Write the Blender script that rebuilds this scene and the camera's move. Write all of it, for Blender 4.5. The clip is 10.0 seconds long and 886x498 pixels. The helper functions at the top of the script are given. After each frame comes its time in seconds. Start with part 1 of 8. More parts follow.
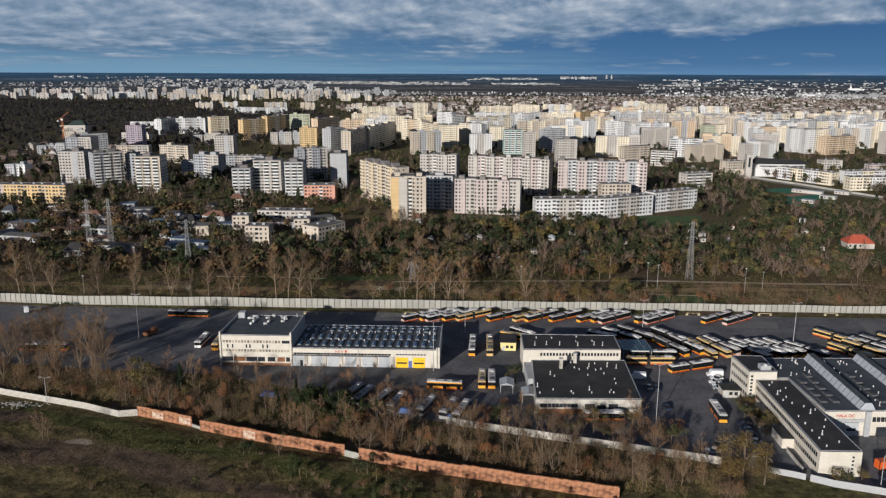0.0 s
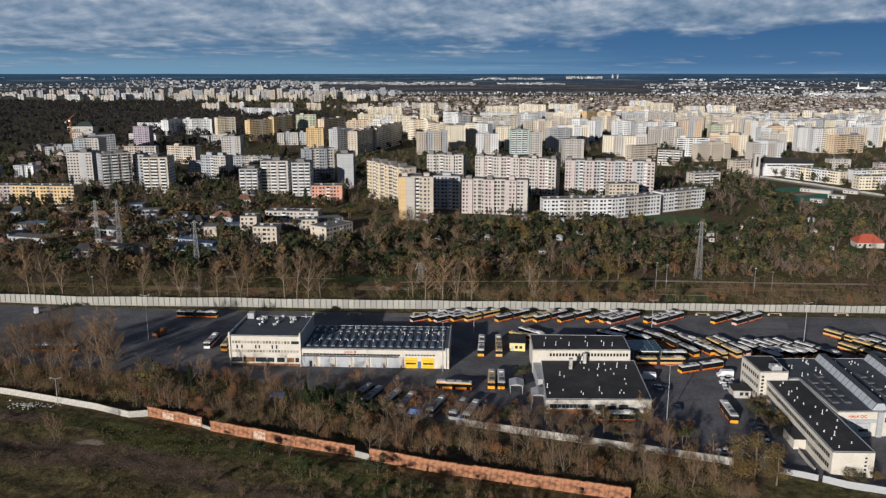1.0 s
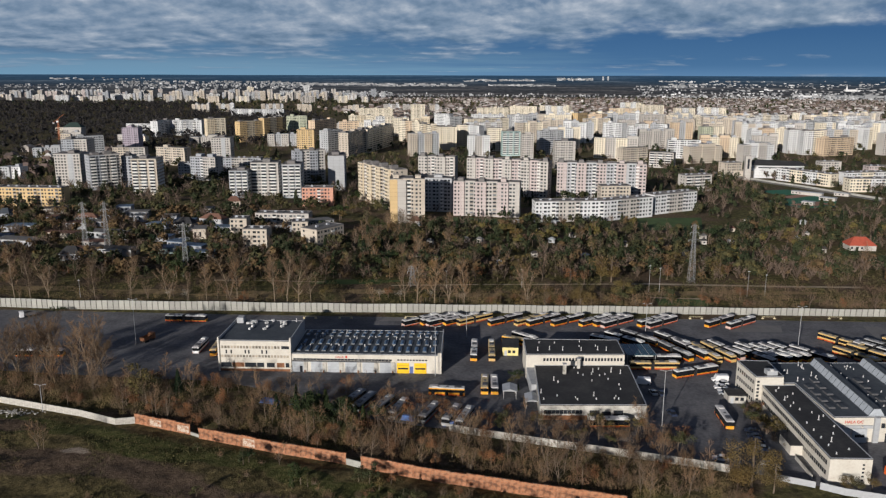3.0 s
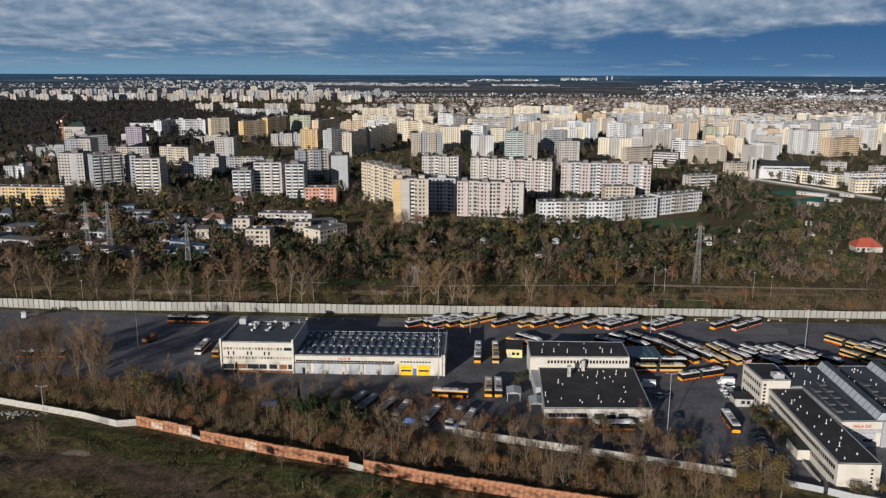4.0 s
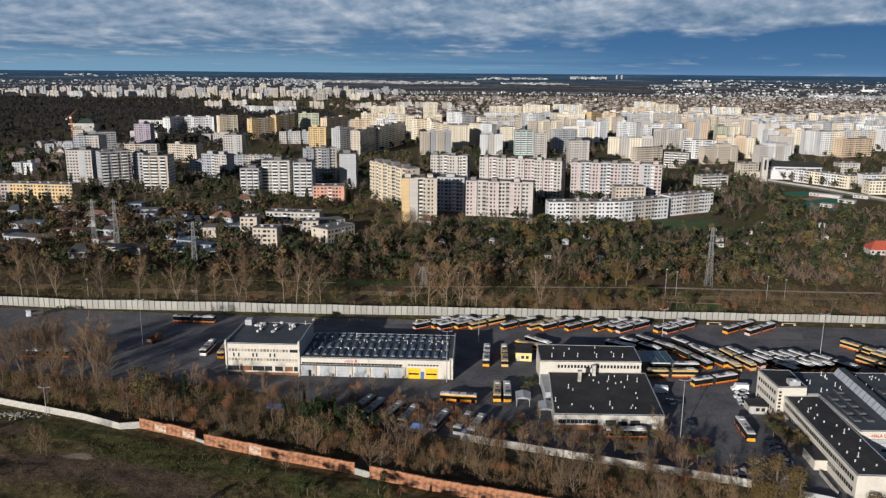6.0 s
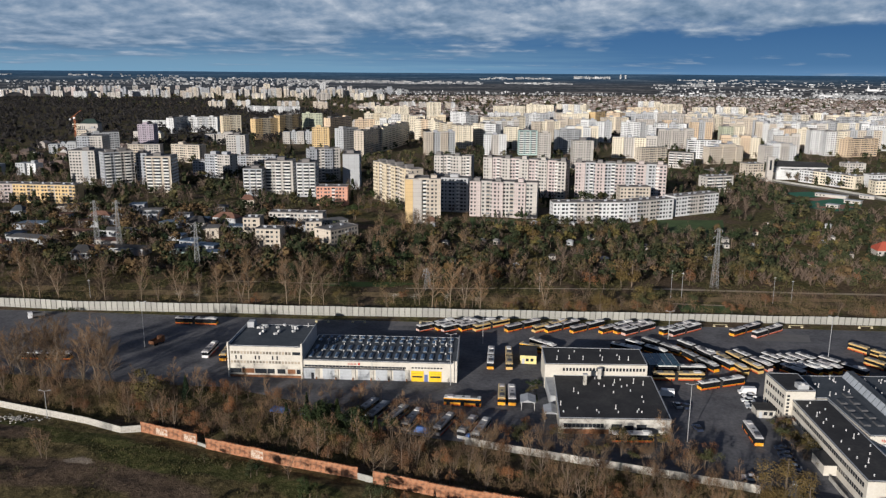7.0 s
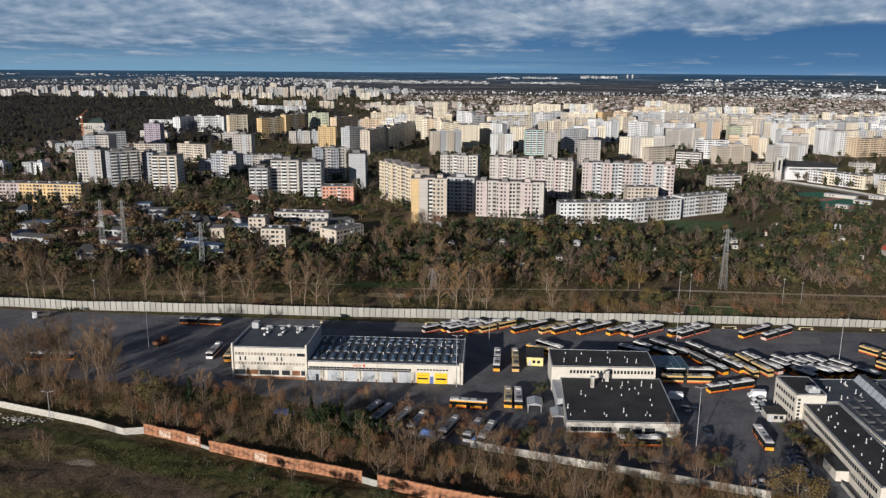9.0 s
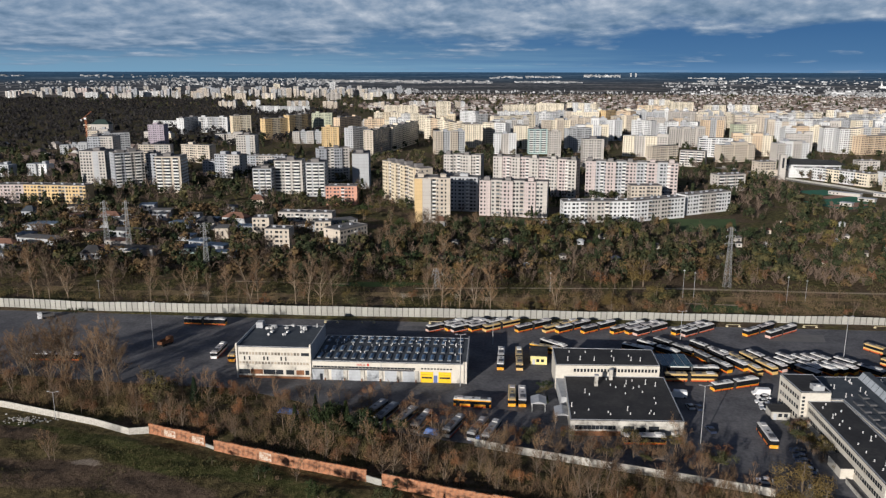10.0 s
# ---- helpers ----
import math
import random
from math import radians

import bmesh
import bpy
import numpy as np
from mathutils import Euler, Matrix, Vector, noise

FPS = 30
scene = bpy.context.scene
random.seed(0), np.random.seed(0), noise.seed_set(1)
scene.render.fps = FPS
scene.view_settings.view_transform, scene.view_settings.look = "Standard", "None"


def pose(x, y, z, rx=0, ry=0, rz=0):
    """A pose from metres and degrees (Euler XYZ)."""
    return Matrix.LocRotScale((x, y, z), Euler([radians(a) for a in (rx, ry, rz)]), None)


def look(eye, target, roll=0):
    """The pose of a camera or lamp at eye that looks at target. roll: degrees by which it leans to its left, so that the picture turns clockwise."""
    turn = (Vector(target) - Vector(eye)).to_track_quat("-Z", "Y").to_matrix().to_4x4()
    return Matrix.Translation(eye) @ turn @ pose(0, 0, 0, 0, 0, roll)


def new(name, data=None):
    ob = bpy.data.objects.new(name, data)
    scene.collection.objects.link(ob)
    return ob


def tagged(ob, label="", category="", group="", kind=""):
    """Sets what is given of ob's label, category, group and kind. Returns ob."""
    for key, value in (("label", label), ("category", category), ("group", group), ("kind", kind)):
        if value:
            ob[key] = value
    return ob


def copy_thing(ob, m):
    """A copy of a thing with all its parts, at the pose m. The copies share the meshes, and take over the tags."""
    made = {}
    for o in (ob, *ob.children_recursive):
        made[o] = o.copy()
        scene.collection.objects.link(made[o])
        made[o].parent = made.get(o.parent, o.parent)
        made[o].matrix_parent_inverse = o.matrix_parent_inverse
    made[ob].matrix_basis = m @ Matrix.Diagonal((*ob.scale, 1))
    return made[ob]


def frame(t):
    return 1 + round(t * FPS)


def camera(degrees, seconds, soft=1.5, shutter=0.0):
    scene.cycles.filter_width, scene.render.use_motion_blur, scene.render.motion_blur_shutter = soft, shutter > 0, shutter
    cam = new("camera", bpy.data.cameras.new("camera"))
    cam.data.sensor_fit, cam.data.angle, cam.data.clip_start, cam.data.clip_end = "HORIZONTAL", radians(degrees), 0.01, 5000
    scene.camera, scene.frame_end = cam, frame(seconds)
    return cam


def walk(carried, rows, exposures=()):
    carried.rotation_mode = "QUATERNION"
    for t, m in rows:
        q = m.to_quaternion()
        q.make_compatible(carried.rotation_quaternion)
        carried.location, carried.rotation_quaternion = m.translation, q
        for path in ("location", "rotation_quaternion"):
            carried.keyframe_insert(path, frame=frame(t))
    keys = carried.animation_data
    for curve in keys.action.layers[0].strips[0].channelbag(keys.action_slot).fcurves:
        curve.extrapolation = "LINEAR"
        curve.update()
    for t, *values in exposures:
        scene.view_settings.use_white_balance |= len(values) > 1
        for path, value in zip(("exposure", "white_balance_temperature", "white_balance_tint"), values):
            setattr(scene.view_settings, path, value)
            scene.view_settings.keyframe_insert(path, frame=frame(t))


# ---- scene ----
cam = camera(59.5, 10.0, soft=1.28)
PATH = [
    (0, (0.11, -0.704, 104.797), (0.111, 1.247, 104.354), 0.2),
    (0.5, (-0.403, -0.341, 104.795), (-0.41, 1.609, 104.353), 0.2),
    (1, (-1.052, -0.442, 104.886), (-1.066, 1.509, 104.443), 0.0),
    (1.5, (-1.317, -0.002, 104.812), (-1.301, 1.949, 104.372), 0.0),
    (2, (-1.543, 0.687, 104.86), (-1.524, 2.639, 104.424), 0.0),
    (2.5, (-1.626, 1.865, 104.855), (-1.611, 3.817, 104.417), 0.1),
    (4, (-1.756, 5.052, 104.99), (-1.755, 7.003, 104.55), 0.2),
    (4.5, (-1.857, 6.1, 104.964), (-1.86, 8.051, 104.523), 0.3),
    (5, (-1.85, 7.286, 105.078), (-1.859, 9.237, 104.635), 0.3),
    (5.5, (-1.971, 8.517, 105.08), (-1.985, 10.467, 104.636), 0.4),
    (7, (-2.338, 12.364, 105.178), (-2.366, 14.314, 104.733), 0.4),
    (7.5, (-2.288, 13.508, 105.088), (-2.319, 15.458, 104.647), 0.4),
    (8, (-2.422, 14.103, 105.105), (-2.458, 16.051, 104.654), 0.4),
    (8.5, (-2.225, 14.97, 104.984), (-2.267, 16.92, 104.541), 0.4),
    (9, (-2.3, 15.014, 104.968), (-2.344, 16.963, 104.522), 0.4),
    (9.5, (-2.139, 14.838, 104.884), (-2.19, 16.787, 104.439), 0.2),
    (10, (-2.125, 14.736, 104.854), (-2.179, 16.685, 104.407), 0.1),
]
walk(cam, [(t, look(eye, aim, roll)) for t, eye, aim, roll in PATH], [(0.0, 0.08, 6370, 10), (2.7, 0.03, 6370, 10), (4.5, 0.03, 6370, 10), (5.2, 0.12, 6370, 10), (7.5, 0.17, 6370, 10), (10.0, 0.17, 6370, 10)])

# ---------------------------------------------------------------- light
SUN_EL, SUN_AZ = 13.0, 27.5          # degrees: height, and turn of the light's way to the right of +y
world = bpy.data.worlds.new("sky")
scene.world = world
world.use_nodes = True


def build_sky():
    nt = world.node_tree
    nt.nodes.clear()
    N, L = nt.nodes.new, nt.links.new
    out, bg = N("ShaderNodeOutputWorld"), N("ShaderNodeBackground")
    sky = N("ShaderNodeTexSky")
    sky.sky_type, sky.sun_disc = "NISHITA", False
    sky.sun_elevation, sky.sun_rotation = radians(SUN_EL), radians(180 + SUN_AZ)
    sky.altitude, sky.dust_density, sky.ozone_density = 100, 0.6, 1.5
    co = N("ShaderNodeTexCoord")
    sep = N("ShaderNodeSeparateXYZ")
    L(co.outputs["Generated"], sep.inputs[0])

    def mathn(op, a, b=None, clamp=False):
        n = N("ShaderNodeMath")
        n.operation, n.use_clamp = op, clamp
        for i, v in enumerate((a, b)):
            if v is None:
                continue
            if isinstance(v, (int, float)):
                n.inputs[i].default_value = v
            else:
                L(v, n.inputs[i])
        return n.outputs[0]

    az = mathn("ARCTAN2", sep.outputs[0], sep.outputs[1])
    el = mathn("MAXIMUM", sep.outputs[2], 0.0)
    # the cloud deck as a flat layer seen at a grazing angle: it shrinks towards the horizon
    deck = mathn("DIVIDE", 1.0, mathn("ADD", el, 0.04))
    vec = N("ShaderNodeCombineXYZ")
    L(mathn("MULTIPLY", az, 8.5), vec.inputs[0])
    L(mathn("MULTIPLY", deck, 0.235), vec.inputs[1])

    def cloud(scale, detail, rough, offset, stretch=(1, 1, 1)):
        mp = N("ShaderNodeMapping")
        mp.inputs["Location"].default_value = offset
        mp.inputs["Scale"].default_value = stretch
        L(vec.outputs[0], mp.inputs["Vector"])
        n = N("ShaderNodeTexNoise")
        n.inputs["Scale"].default_value, n.inputs["Detail"].default_value = scale, detail
        n.inputs["Roughness"].default_value, n.inputs["Distortion"].default_value = rough, 0.1
        L(mp.outputs[0], n.inputs["Vector"])
        return n.outputs[0]

    def ramp(v, stops):
        r = N("ShaderNodeValToRGB")
        e = r.color_ramp.elements
        while len(e) < len(stops):
            e.new(0.5)
        for k, (p, c) in enumerate(stops):
            e[k].position, e[k].color = p, (*c, 1)
        L(v, r.inputs[0])
        return r.outputs[0]

    def mix(f, a, b):
        m = N("ShaderNodeMix")
        m.data_type = "RGBA"
        L(f, m.inputs["Factor"])
        L(a, m.inputs["A"])
        L(b, m.inputs["B"])
        return m.outputs["Result"]

    low = ramp(el, [(0.0, (0.20, 0.375, 0.54)), (0.012, (0.19, 0.345, 0.50)), (0.026, (0.115, 0.24, 0.40)), (0.05, (0.10, 0.21, 0.37)), (0.085, (0.13, 0.22, 0.36)), (0.2, (0.13, 0.22, 0.36))])
    deep = ramp(el, [(0.0, (0.13, 0.27, 0.47)), (0.012, (0.085, 0.205, 0.39)), (0.05, (0.056, 0.155, 0.335)), (0.09, (0.12, 0.21, 0.36)), (0.2, (0.13, 0.22, 0.36))])
    streak = cloud(0.9, 5, 0.6, (4.4, 1.2, 0), (0.5, 1.6, 1))
    side = mathn("ADD", mathn("MULTIPLY", az, 1.1), mathn("MULTIPLY", streak, 0.9))
    base = mix(ramp(side, [(0.28, (0, 0, 0)), (0.72, (1, 1, 1))]), low, deep)
    big = cloud(1.05, 9, 0.55, (3.1, 0.4, 0))
    fine = cloud(3.0, 7, 0.55, (0.7, 5.2, 0))
    lee = cloud(1.05, 9, 0.55, (3.1 + 0.05, 0.4 - 0.10, 0))
    both = mathn("ADD", mathn("MULTIPLY", big, 0.74), mathn("MULTIPLY", fine, 0.26))
    # the deck ends higher up towards the right of the view
    edge = mathn("ADD", mathn("MULTIPLY", az, 0.036), 0.040)
    lift = mathn("MULTIPLY", mathn("SUBTRACT", el, edge), 7.0)
    lift = mathn("MINIMUM", mathn("MAXIMUM", lift, -0.16), 0.14)
    mask = ramp(mathn("ADD", both, lift), [(0.40, (0, 0, 0)), (0.56, (1, 1, 1))])
    # tops catch the light, undersides stay dull
    lit = mathn("ADD", mathn("MULTIPLY", mathn("SUBTRACT", big, lee), 1.9), mathn("ADD", mathn("MULTIPLY", fine, 0.8), mathn("MULTIPLY", el, 1.6)))
    tone = ramp(lit, [(0.26, (0.135, 0.225, 0.345)), (0.46, (0.235, 0.33, 0.46)), (0.64, (0.37, 0.45, 0.56)), (0.88, (0.66, 0.71, 0.78))])
    clouds = mix(mask, base, tone)
    # overhead the clear Nishita sky lights the place through broken cloud
    sc = N("ShaderNodeVectorMath")
    sc.operation = "SCALE"
    sc.inputs["Scale"].default_value = 0.028
    L(sky.outputs[0], sc.inputs[0])
    high = ramp(el, [(0.10, (0, 0, 0)), (0.22, (1, 1, 1))])
    m2 = mathn("MULTIPLY", high, 0.9)
    cool = N("ShaderNodeVectorMath")
    cool.operation = "MULTIPLY"
    cool.inputs[1].default_value = (0.64, 0.95, 1.52)
    L(sc.outputs[0], cool.inputs[0])
    total = mix(m2, clouds, cool.outputs[0])
    L(total, bg.inputs["Color"])
    bg.inputs["Strength"].default_value = 0.80
    L(bg.outputs[0], out.inputs[0])


build_sky()
sun_data = bpy.data.lights.new("sun", "SUN")
sun_data.energy, sun_data.angle, sun_data.color = 5.0, radians(0.6), (1.0, 0.93, 0.85)
sun = new("sun", sun_data)
a, e = radians(SUN_AZ), radians(SUN_EL)
way = Vector((math.sin(a) * math.cos(e), math.cos(a) * math.cos(e), -math.sin(e)))
sun.matrix_world = Matrix.Translation((0, -50, 400)) @ way.to_track_quat("-Z", "Y").to_matrix().to_4x4()


# ---------------------------------------------------------------- materials
def material(name, stops, scale=0.2, rough=0.85, metal=0.0, fine=4.0, spread=0.25, source="object", bump=0.0, spec=0.3, random_stops=None, per="island"):
    """A surface whose colour runs through stops by two scales of noise; random_stops tint each piece on its own."""
    m = bpy.data.materials.new(name)
    m.use_nodes = True
    nt = m.node_tree
    N, L = nt.nodes.new, nt.links.new
    p = nt.nodes["Principled BSDF"]
    p.inputs["Roughness"].default_value, p.inputs["Metallic"].default_value = rough, metal
    p.inputs["Specular IOR Level"].default_value = spec
    if source == "world":
        geo = N("ShaderNodeNewGeometry")
        vec = geo.outputs["Position"]
    else:
        co = N("ShaderNodeTexCoord")
        vec = co.outputs["Object"]
    n1, n2 = N("ShaderNodeTexNoise"), N("ShaderNodeTexNoise")
    for n, s, d in ((n1, scale, 6), (n2, fine, 4)):
        n.inputs["Scale"].default_value, n.inputs["Detail"].default_value = s, d
        n.inputs["Roughness"].default_value = 0.6
        L(vec, n.inputs["Vector"])
    add = N("ShaderNodeMix")
    add.inputs["Factor"].default_value = spread
    L(n1.outputs[0], add.inputs["A"])
    L(n2.outputs[0], add.inputs["B"])
    r = N("ShaderNodeValToRGB")
    el = r.color_ramp.elements
    while len(el) < len(stops):
        el.new(0.5)
    for k, (pos, c) in enumerate(stops):
        el[k].position, el[k].color = pos, (*c, 1)
    L(add.outputs["Result"], r.inputs[0])
    col = r.outputs[0]
    if random_stops:
        if per == "island":
            geo2 = N("ShaderNodeNewGeometry")
            rnd = geo2.outputs["Random Per Island"]
        else:
            oi = N("ShaderNodeObjectInfo")
            rnd = oi.outputs["Random"]
        r2 = N("ShaderNodeValToRGB")
        el = r2.color_ramp.elements
        while len(el) < len(random_stops):
            el.new(0.5)
        for k, (pos, c) in enumerate(random_stops):
            el[k].position, el[k].color = pos, (*c, 1)
        L(rnd, r2.inputs[0])
        mm = N("ShaderNodeMix")
        mm.data_type, mm.blend_type = "RGBA", "MULTIPLY"
        mm.inputs["Factor"].default_value = 1.0
        L(col, mm.inputs["A"])
        L(r2.outputs[0], mm.inputs["B"])
        col = mm.outputs["Result"]
    L(col, p.inputs["Base Color"])
    if bump:
        b = N("ShaderNodeBump")
        b.inputs["Strength"].default_value, b.inputs["Distance"].default_value = min(1.0, bump), bump
        L(n2.outputs[0], b.inputs["Height"])
        L(b.outputs[0], p.inputs["Normal"])
    return m


def shades(c, low=0.75, high=1.12):
    return [(0.3, tuple(v * low for v in c)), (0.5, c), (0.7, tuple(min(0.9, v * high) for v in c))]


def panel_wall(name, c):
    """Plaster on large concrete panels: storey joints, rain streaks and stains."""
    m = material(name, shades(c, 0.82, 1.08), scale=0.08, fine=1.2, rough=0.9, spread=0.35)
    nt = m.node_tree
    N, L = nt.nodes.new, nt.links.new
    p = nt.nodes["Principled BSDF"]
    src = p.inputs["Base Color"].links[0].from_socket
    co = N("ShaderNodeTexCoord")
    sp, cb = N("ShaderNodeSeparateXYZ"), N("ShaderNodeCombineXYZ")
    L(co.outputs["Object"], sp.inputs[0])
    ad = N("ShaderNodeMath")
    L(sp.outputs[0], ad.inputs[0])
    L(sp.outputs[1], ad.inputs[1])
    L(ad.outputs[0], cb.inputs[0])
    L(sp.outputs[2], cb.inputs[1])
    br = N("ShaderNodeTexBrick")
    br.offset = 0.0
    br.inputs["Color1"].default_value = (1, 1, 1, 1)
    br.inputs["Color2"].default_value = (0.94, 0.94, 0.94, 1)
    br.inputs["Mortar"].default_value = (0.62, 0.60, 0.58, 1)
    br.inputs["Scale"].default_value = 1.0
    br.inputs["Brick Width"].default_value, br.inputs["Row Height"].default_value = 5.4, 2.8
    br.inputs["Mortar Size"].default_value = 0.06
    L(cb.outputs[0], br.inputs["Vector"])
    mm = N("ShaderNodeMix")
    mm.data_type, mm.blend_type = "RGBA", "MULTIPLY"
    mm.inputs["Factor"].default_value = 1.0
    L(src, mm.inputs["A"])
    L(br.outputs[0], mm.inputs["B"])
    L(mm.outputs["Result"], p.inputs["Base Color"])
    return m


def brick_surface(name):
    m = bpy.data.materials.new(name)
    m.use_nodes = True
    nt = m.node_tree
    N, L = nt.nodes.new, nt.links.new
    p = nt.nodes["Principled BSDF"]
    p.inputs["Roughness"].default_value = 0.92
    co = N("ShaderNodeTexCoord")
    sp, cb = N("ShaderNodeSeparateXYZ"), N("ShaderNodeCombineXYZ")
    L(co.outputs["Object"], sp.inputs[0])
    L(sp.outputs[0], cb.inputs[0])
    L(sp.outputs[2], cb.inputs[1])
    br = N("ShaderNodeTexBrick")
    br.inputs["Color1"].default_value = (0.37, 0.145, 0.068, 1)
    br.inputs["Color2"].default_value = (0.22, 0.083, 0.040, 1)
    br.inputs["Mortar"].default_value = (0.25, 0.17, 0.12, 1)
    br.inputs["Scale"].default_value = 1.0
    br.inputs["Brick Width"].default_value, br.inputs["Row Height"].default_value = 0.26, 0.075
    br.inputs["Mortar Size"].default_value = 0.012
    L(cb.outputs[0], br.inputs["Vector"])
    n = N("ShaderNodeTexNoise")
    n.inputs["Scale"].default_value, n.inputs["Detail"].default_value = 0.8, 12
    L(co.outputs["Object"], n.inputs["Vector"])
    r = N("ShaderNodeValToRGB")
    r.color_ramp.elements[0].position, r.color_ramp.elements[0].color = 0.38, (0.48, 0.45, 0.43, 1)
    r.color_ramp.elements[1].position, r.color_ramp.elements[1].color = 0.60, (1.35, 1.28, 1.15, 1)
    L(n.outputs[0], r.inputs[0])
    mm = N("ShaderNodeMix")
    mm.data_type, mm.blend_type = "RGBA", "MULTIPLY"
    mm.inputs["Factor"].default_value = 1.0
    L(br.outputs[0], mm.inputs["A"])
    L(r.outputs[0], mm.inputs["B"])
    L(mm.outputs["Result"], p.inputs["Base Color"])
    return m


def ground_surface():
    """Rough grass, bare earth and leaf litter at three scales."""
    m = bpy.data.materials.new("rough grass and earth")
    m.use_nodes = True
    nt = m.node_tree
    N, L = nt.nodes.new, nt.links.new
    p = nt.nodes["Principled BSDF"]
    p.inputs["Roughness"].default_value, p.inputs["Specular IOR Level"].default_value = 0.95, 0.1
    geo = N("ShaderNodeNewGeometry")

    def nz(scale, detail, rough=0.6):
        n = N("ShaderNodeTexNoise")
        n.inputs["Scale"].default_value, n.inputs["Detail"].default_value, n.inputs["Roughness"].default_value = scale, detail, rough
        L(geo.outputs["Position"], n.inputs["Vector"])
        return n.outputs[0]

    def ramp(v, stops):
        r = N("ShaderNodeValToRGB")
        e = r.color_ramp.elements
        while len(e) < len(stops):
            e.new(0.5)
        for k, (q, c) in enumerate(stops):
            e[k].position, e[k].color = q, (*c, 1)
        L(v, r.inputs[0])
        return r.outputs[0]

    grass = ramp(nz(0.35, 8, 0.7), [(0.32, (0.018, 0.020, 0.009)), (0.45, (0.057, 0.053, 0.022)), (0.55, (0.105, 0.095, 0.038)), (0.68, (0.21, 0.18, 0.075))])
    earth = ramp(nz(0.5, 8, 0.7), [(0.32, (0.035, 0.026, 0.018)), (0.5, (0.10, 0.072, 0.047)), (0.70, (0.20, 0.148, 0.10))])
    mask = ramp(nz(0.032, 8, 0.68), [(0.47, (0, 0, 0)), (0.56, (1, 1, 1))])
    mm = N("ShaderNodeMix")
    mm.data_type = "RGBA"
    L(mask, mm.inputs["Factor"])
    L(grass, mm.inputs["A"])
    L(earth, mm.inputs["B"])
    L(mm.outputs["Result"], p.inputs["Base Color"])
    b = N("ShaderNodeBump")
    b.inputs["Strength"].default_value, b.inputs["Distance"].default_value = 0.7, 0.6
    L(nz(0.9, 6), b.inputs["Height"])
    L(b.outputs[0], p.inputs["Normal"])
    return m


GROUND = ground_surface()
ASPHALT = material("worn asphalt", [(0.30, (0.050, 0.050, 0.056)), (0.46, (0.096, 0.096, 0.104)), (0.58, (0.142, 0.140, 0.148)), (0.74, (0.21, 0.20, 0.196))], scale=0.09, fine=0.8, spread=0.42, source="world", rough=0.88)
PATCHED = material("patched asphalt", shades((0.155, 0.15, 0.148), 0.75), scale=0.2, fine=1.2, source="world")
PALE_ASPHALT = material("pale concrete slab", shades((0.24, 0.225, 0.20)), scale=0.2, fine=2, source="world")
CONCRETE = material("pale precast concrete", shades((0.34, 0.335, 0.305), 0.6), scale=0.3, fine=2.5, random_stops=[(0, (0.85, 0.85, 0.85)), (1, (1.1, 1.1, 1.08))], per="object")
POST_CONCRETE = material("weathered concrete post", shades((0.10, 0.095, 0.085)), scale=0.6)
WHITE_WALL = material("off-white render", [(0.28, (0.42, 0.37, 0.30)), (0.44, (0.54, 0.50, 0.43)), (0.6, (0.60, 0.565, 0.495))], scale=0.3, fine=1.8, spread=0.4)
DIRTY_WALL = material("stained white render", [(0.34, (0.18, 0.165, 0.14)), (0.46, (0.37, 0.35, 0.31)), (0.60, (0.52, 0.50, 0.45))], scale=0.3, fine=2.2, spread=0.3)
GREY_WALL = material("grey render", shades((0.36, 0.37, 0.38)), scale=0.4)
BITUMEN = material("dark bitumen felt", [(0.3, (0.020, 0.020, 0.022)), (0.5, (0.036, 0.036, 0.038)), (0.7, (0.062, 0.060, 0.058))], scale=0.12, fine=0.9, spread=0.4, rough=0.9)
SLATE_ROOF = material("blue-grey roof felt", [(0.3, (0.038, 0.046, 0.056)), (0.5, (0.06, 0.07, 0.082)), (0.7, (0.095, 0.105, 0.118))], scale=0.15, fine=1.0, spread=0.4, rough=0.8)
METAL_TRIM = material("zinc flashing", shades((0.50, 0.51, 0.52)), scale=0.5, rough=0.45, metal=0.4)
GALV = material("galvanised steel", shades((0.40, 0.41, 0.42)), scale=1.0, rough=0.5, metal=0.5)
GLASS_DARK = material("dark window glass", shades((0.030, 0.034, 0.040)), scale=0.6, rough=0.12, spec=0.5, random_stops=[(0, (0.6, 0.6, 0.6)), (0.6, (1.2, 1.2, 1.2)), (0.85, (3.0, 2.9, 2.6)), (1, (6, 5.6, 5.0))])
GLASS_PALE = material("curtained window glass", shades((0.30, 0.265, 0.215)), scale=0.6, rough=0.2, spec=0.5, random_stops=[(0, (0.4, 0.4, 0.4)), (0.5, (0.9, 0.9, 0.9)), (1, (1.5, 1.45, 1.4))], per="object")
SKYLIGHT = material("clouded skylight glass", shades((0.055, 0.098, 0.16)), scale=0.8, rough=0.2, spec=0.5, random_stops=[(0, (0.6, 0.6, 0.6)), (1, (1.4, 1.4, 1.4))], per="object")
MILK_GLASS = material("milky roof glazing", shades((0.40, 0.43, 0.46)), scale=0.5, fine=2, rough=0.4)
GATE_GREY = material("grey steel gate", shades((0.40, 0.42, 0.44), 0.8), scale=0.6, fine=3, rough=0.5)
GATE_YELLOW = material("yellow painted gate", shades((0.78, 0.48, 0.02)), scale=0.6, rough=0.5)
BLUE_DOOR = material("blue painted door", shades((0.10, 0.14, 0.30)), scale=0.8, rough=0.5)
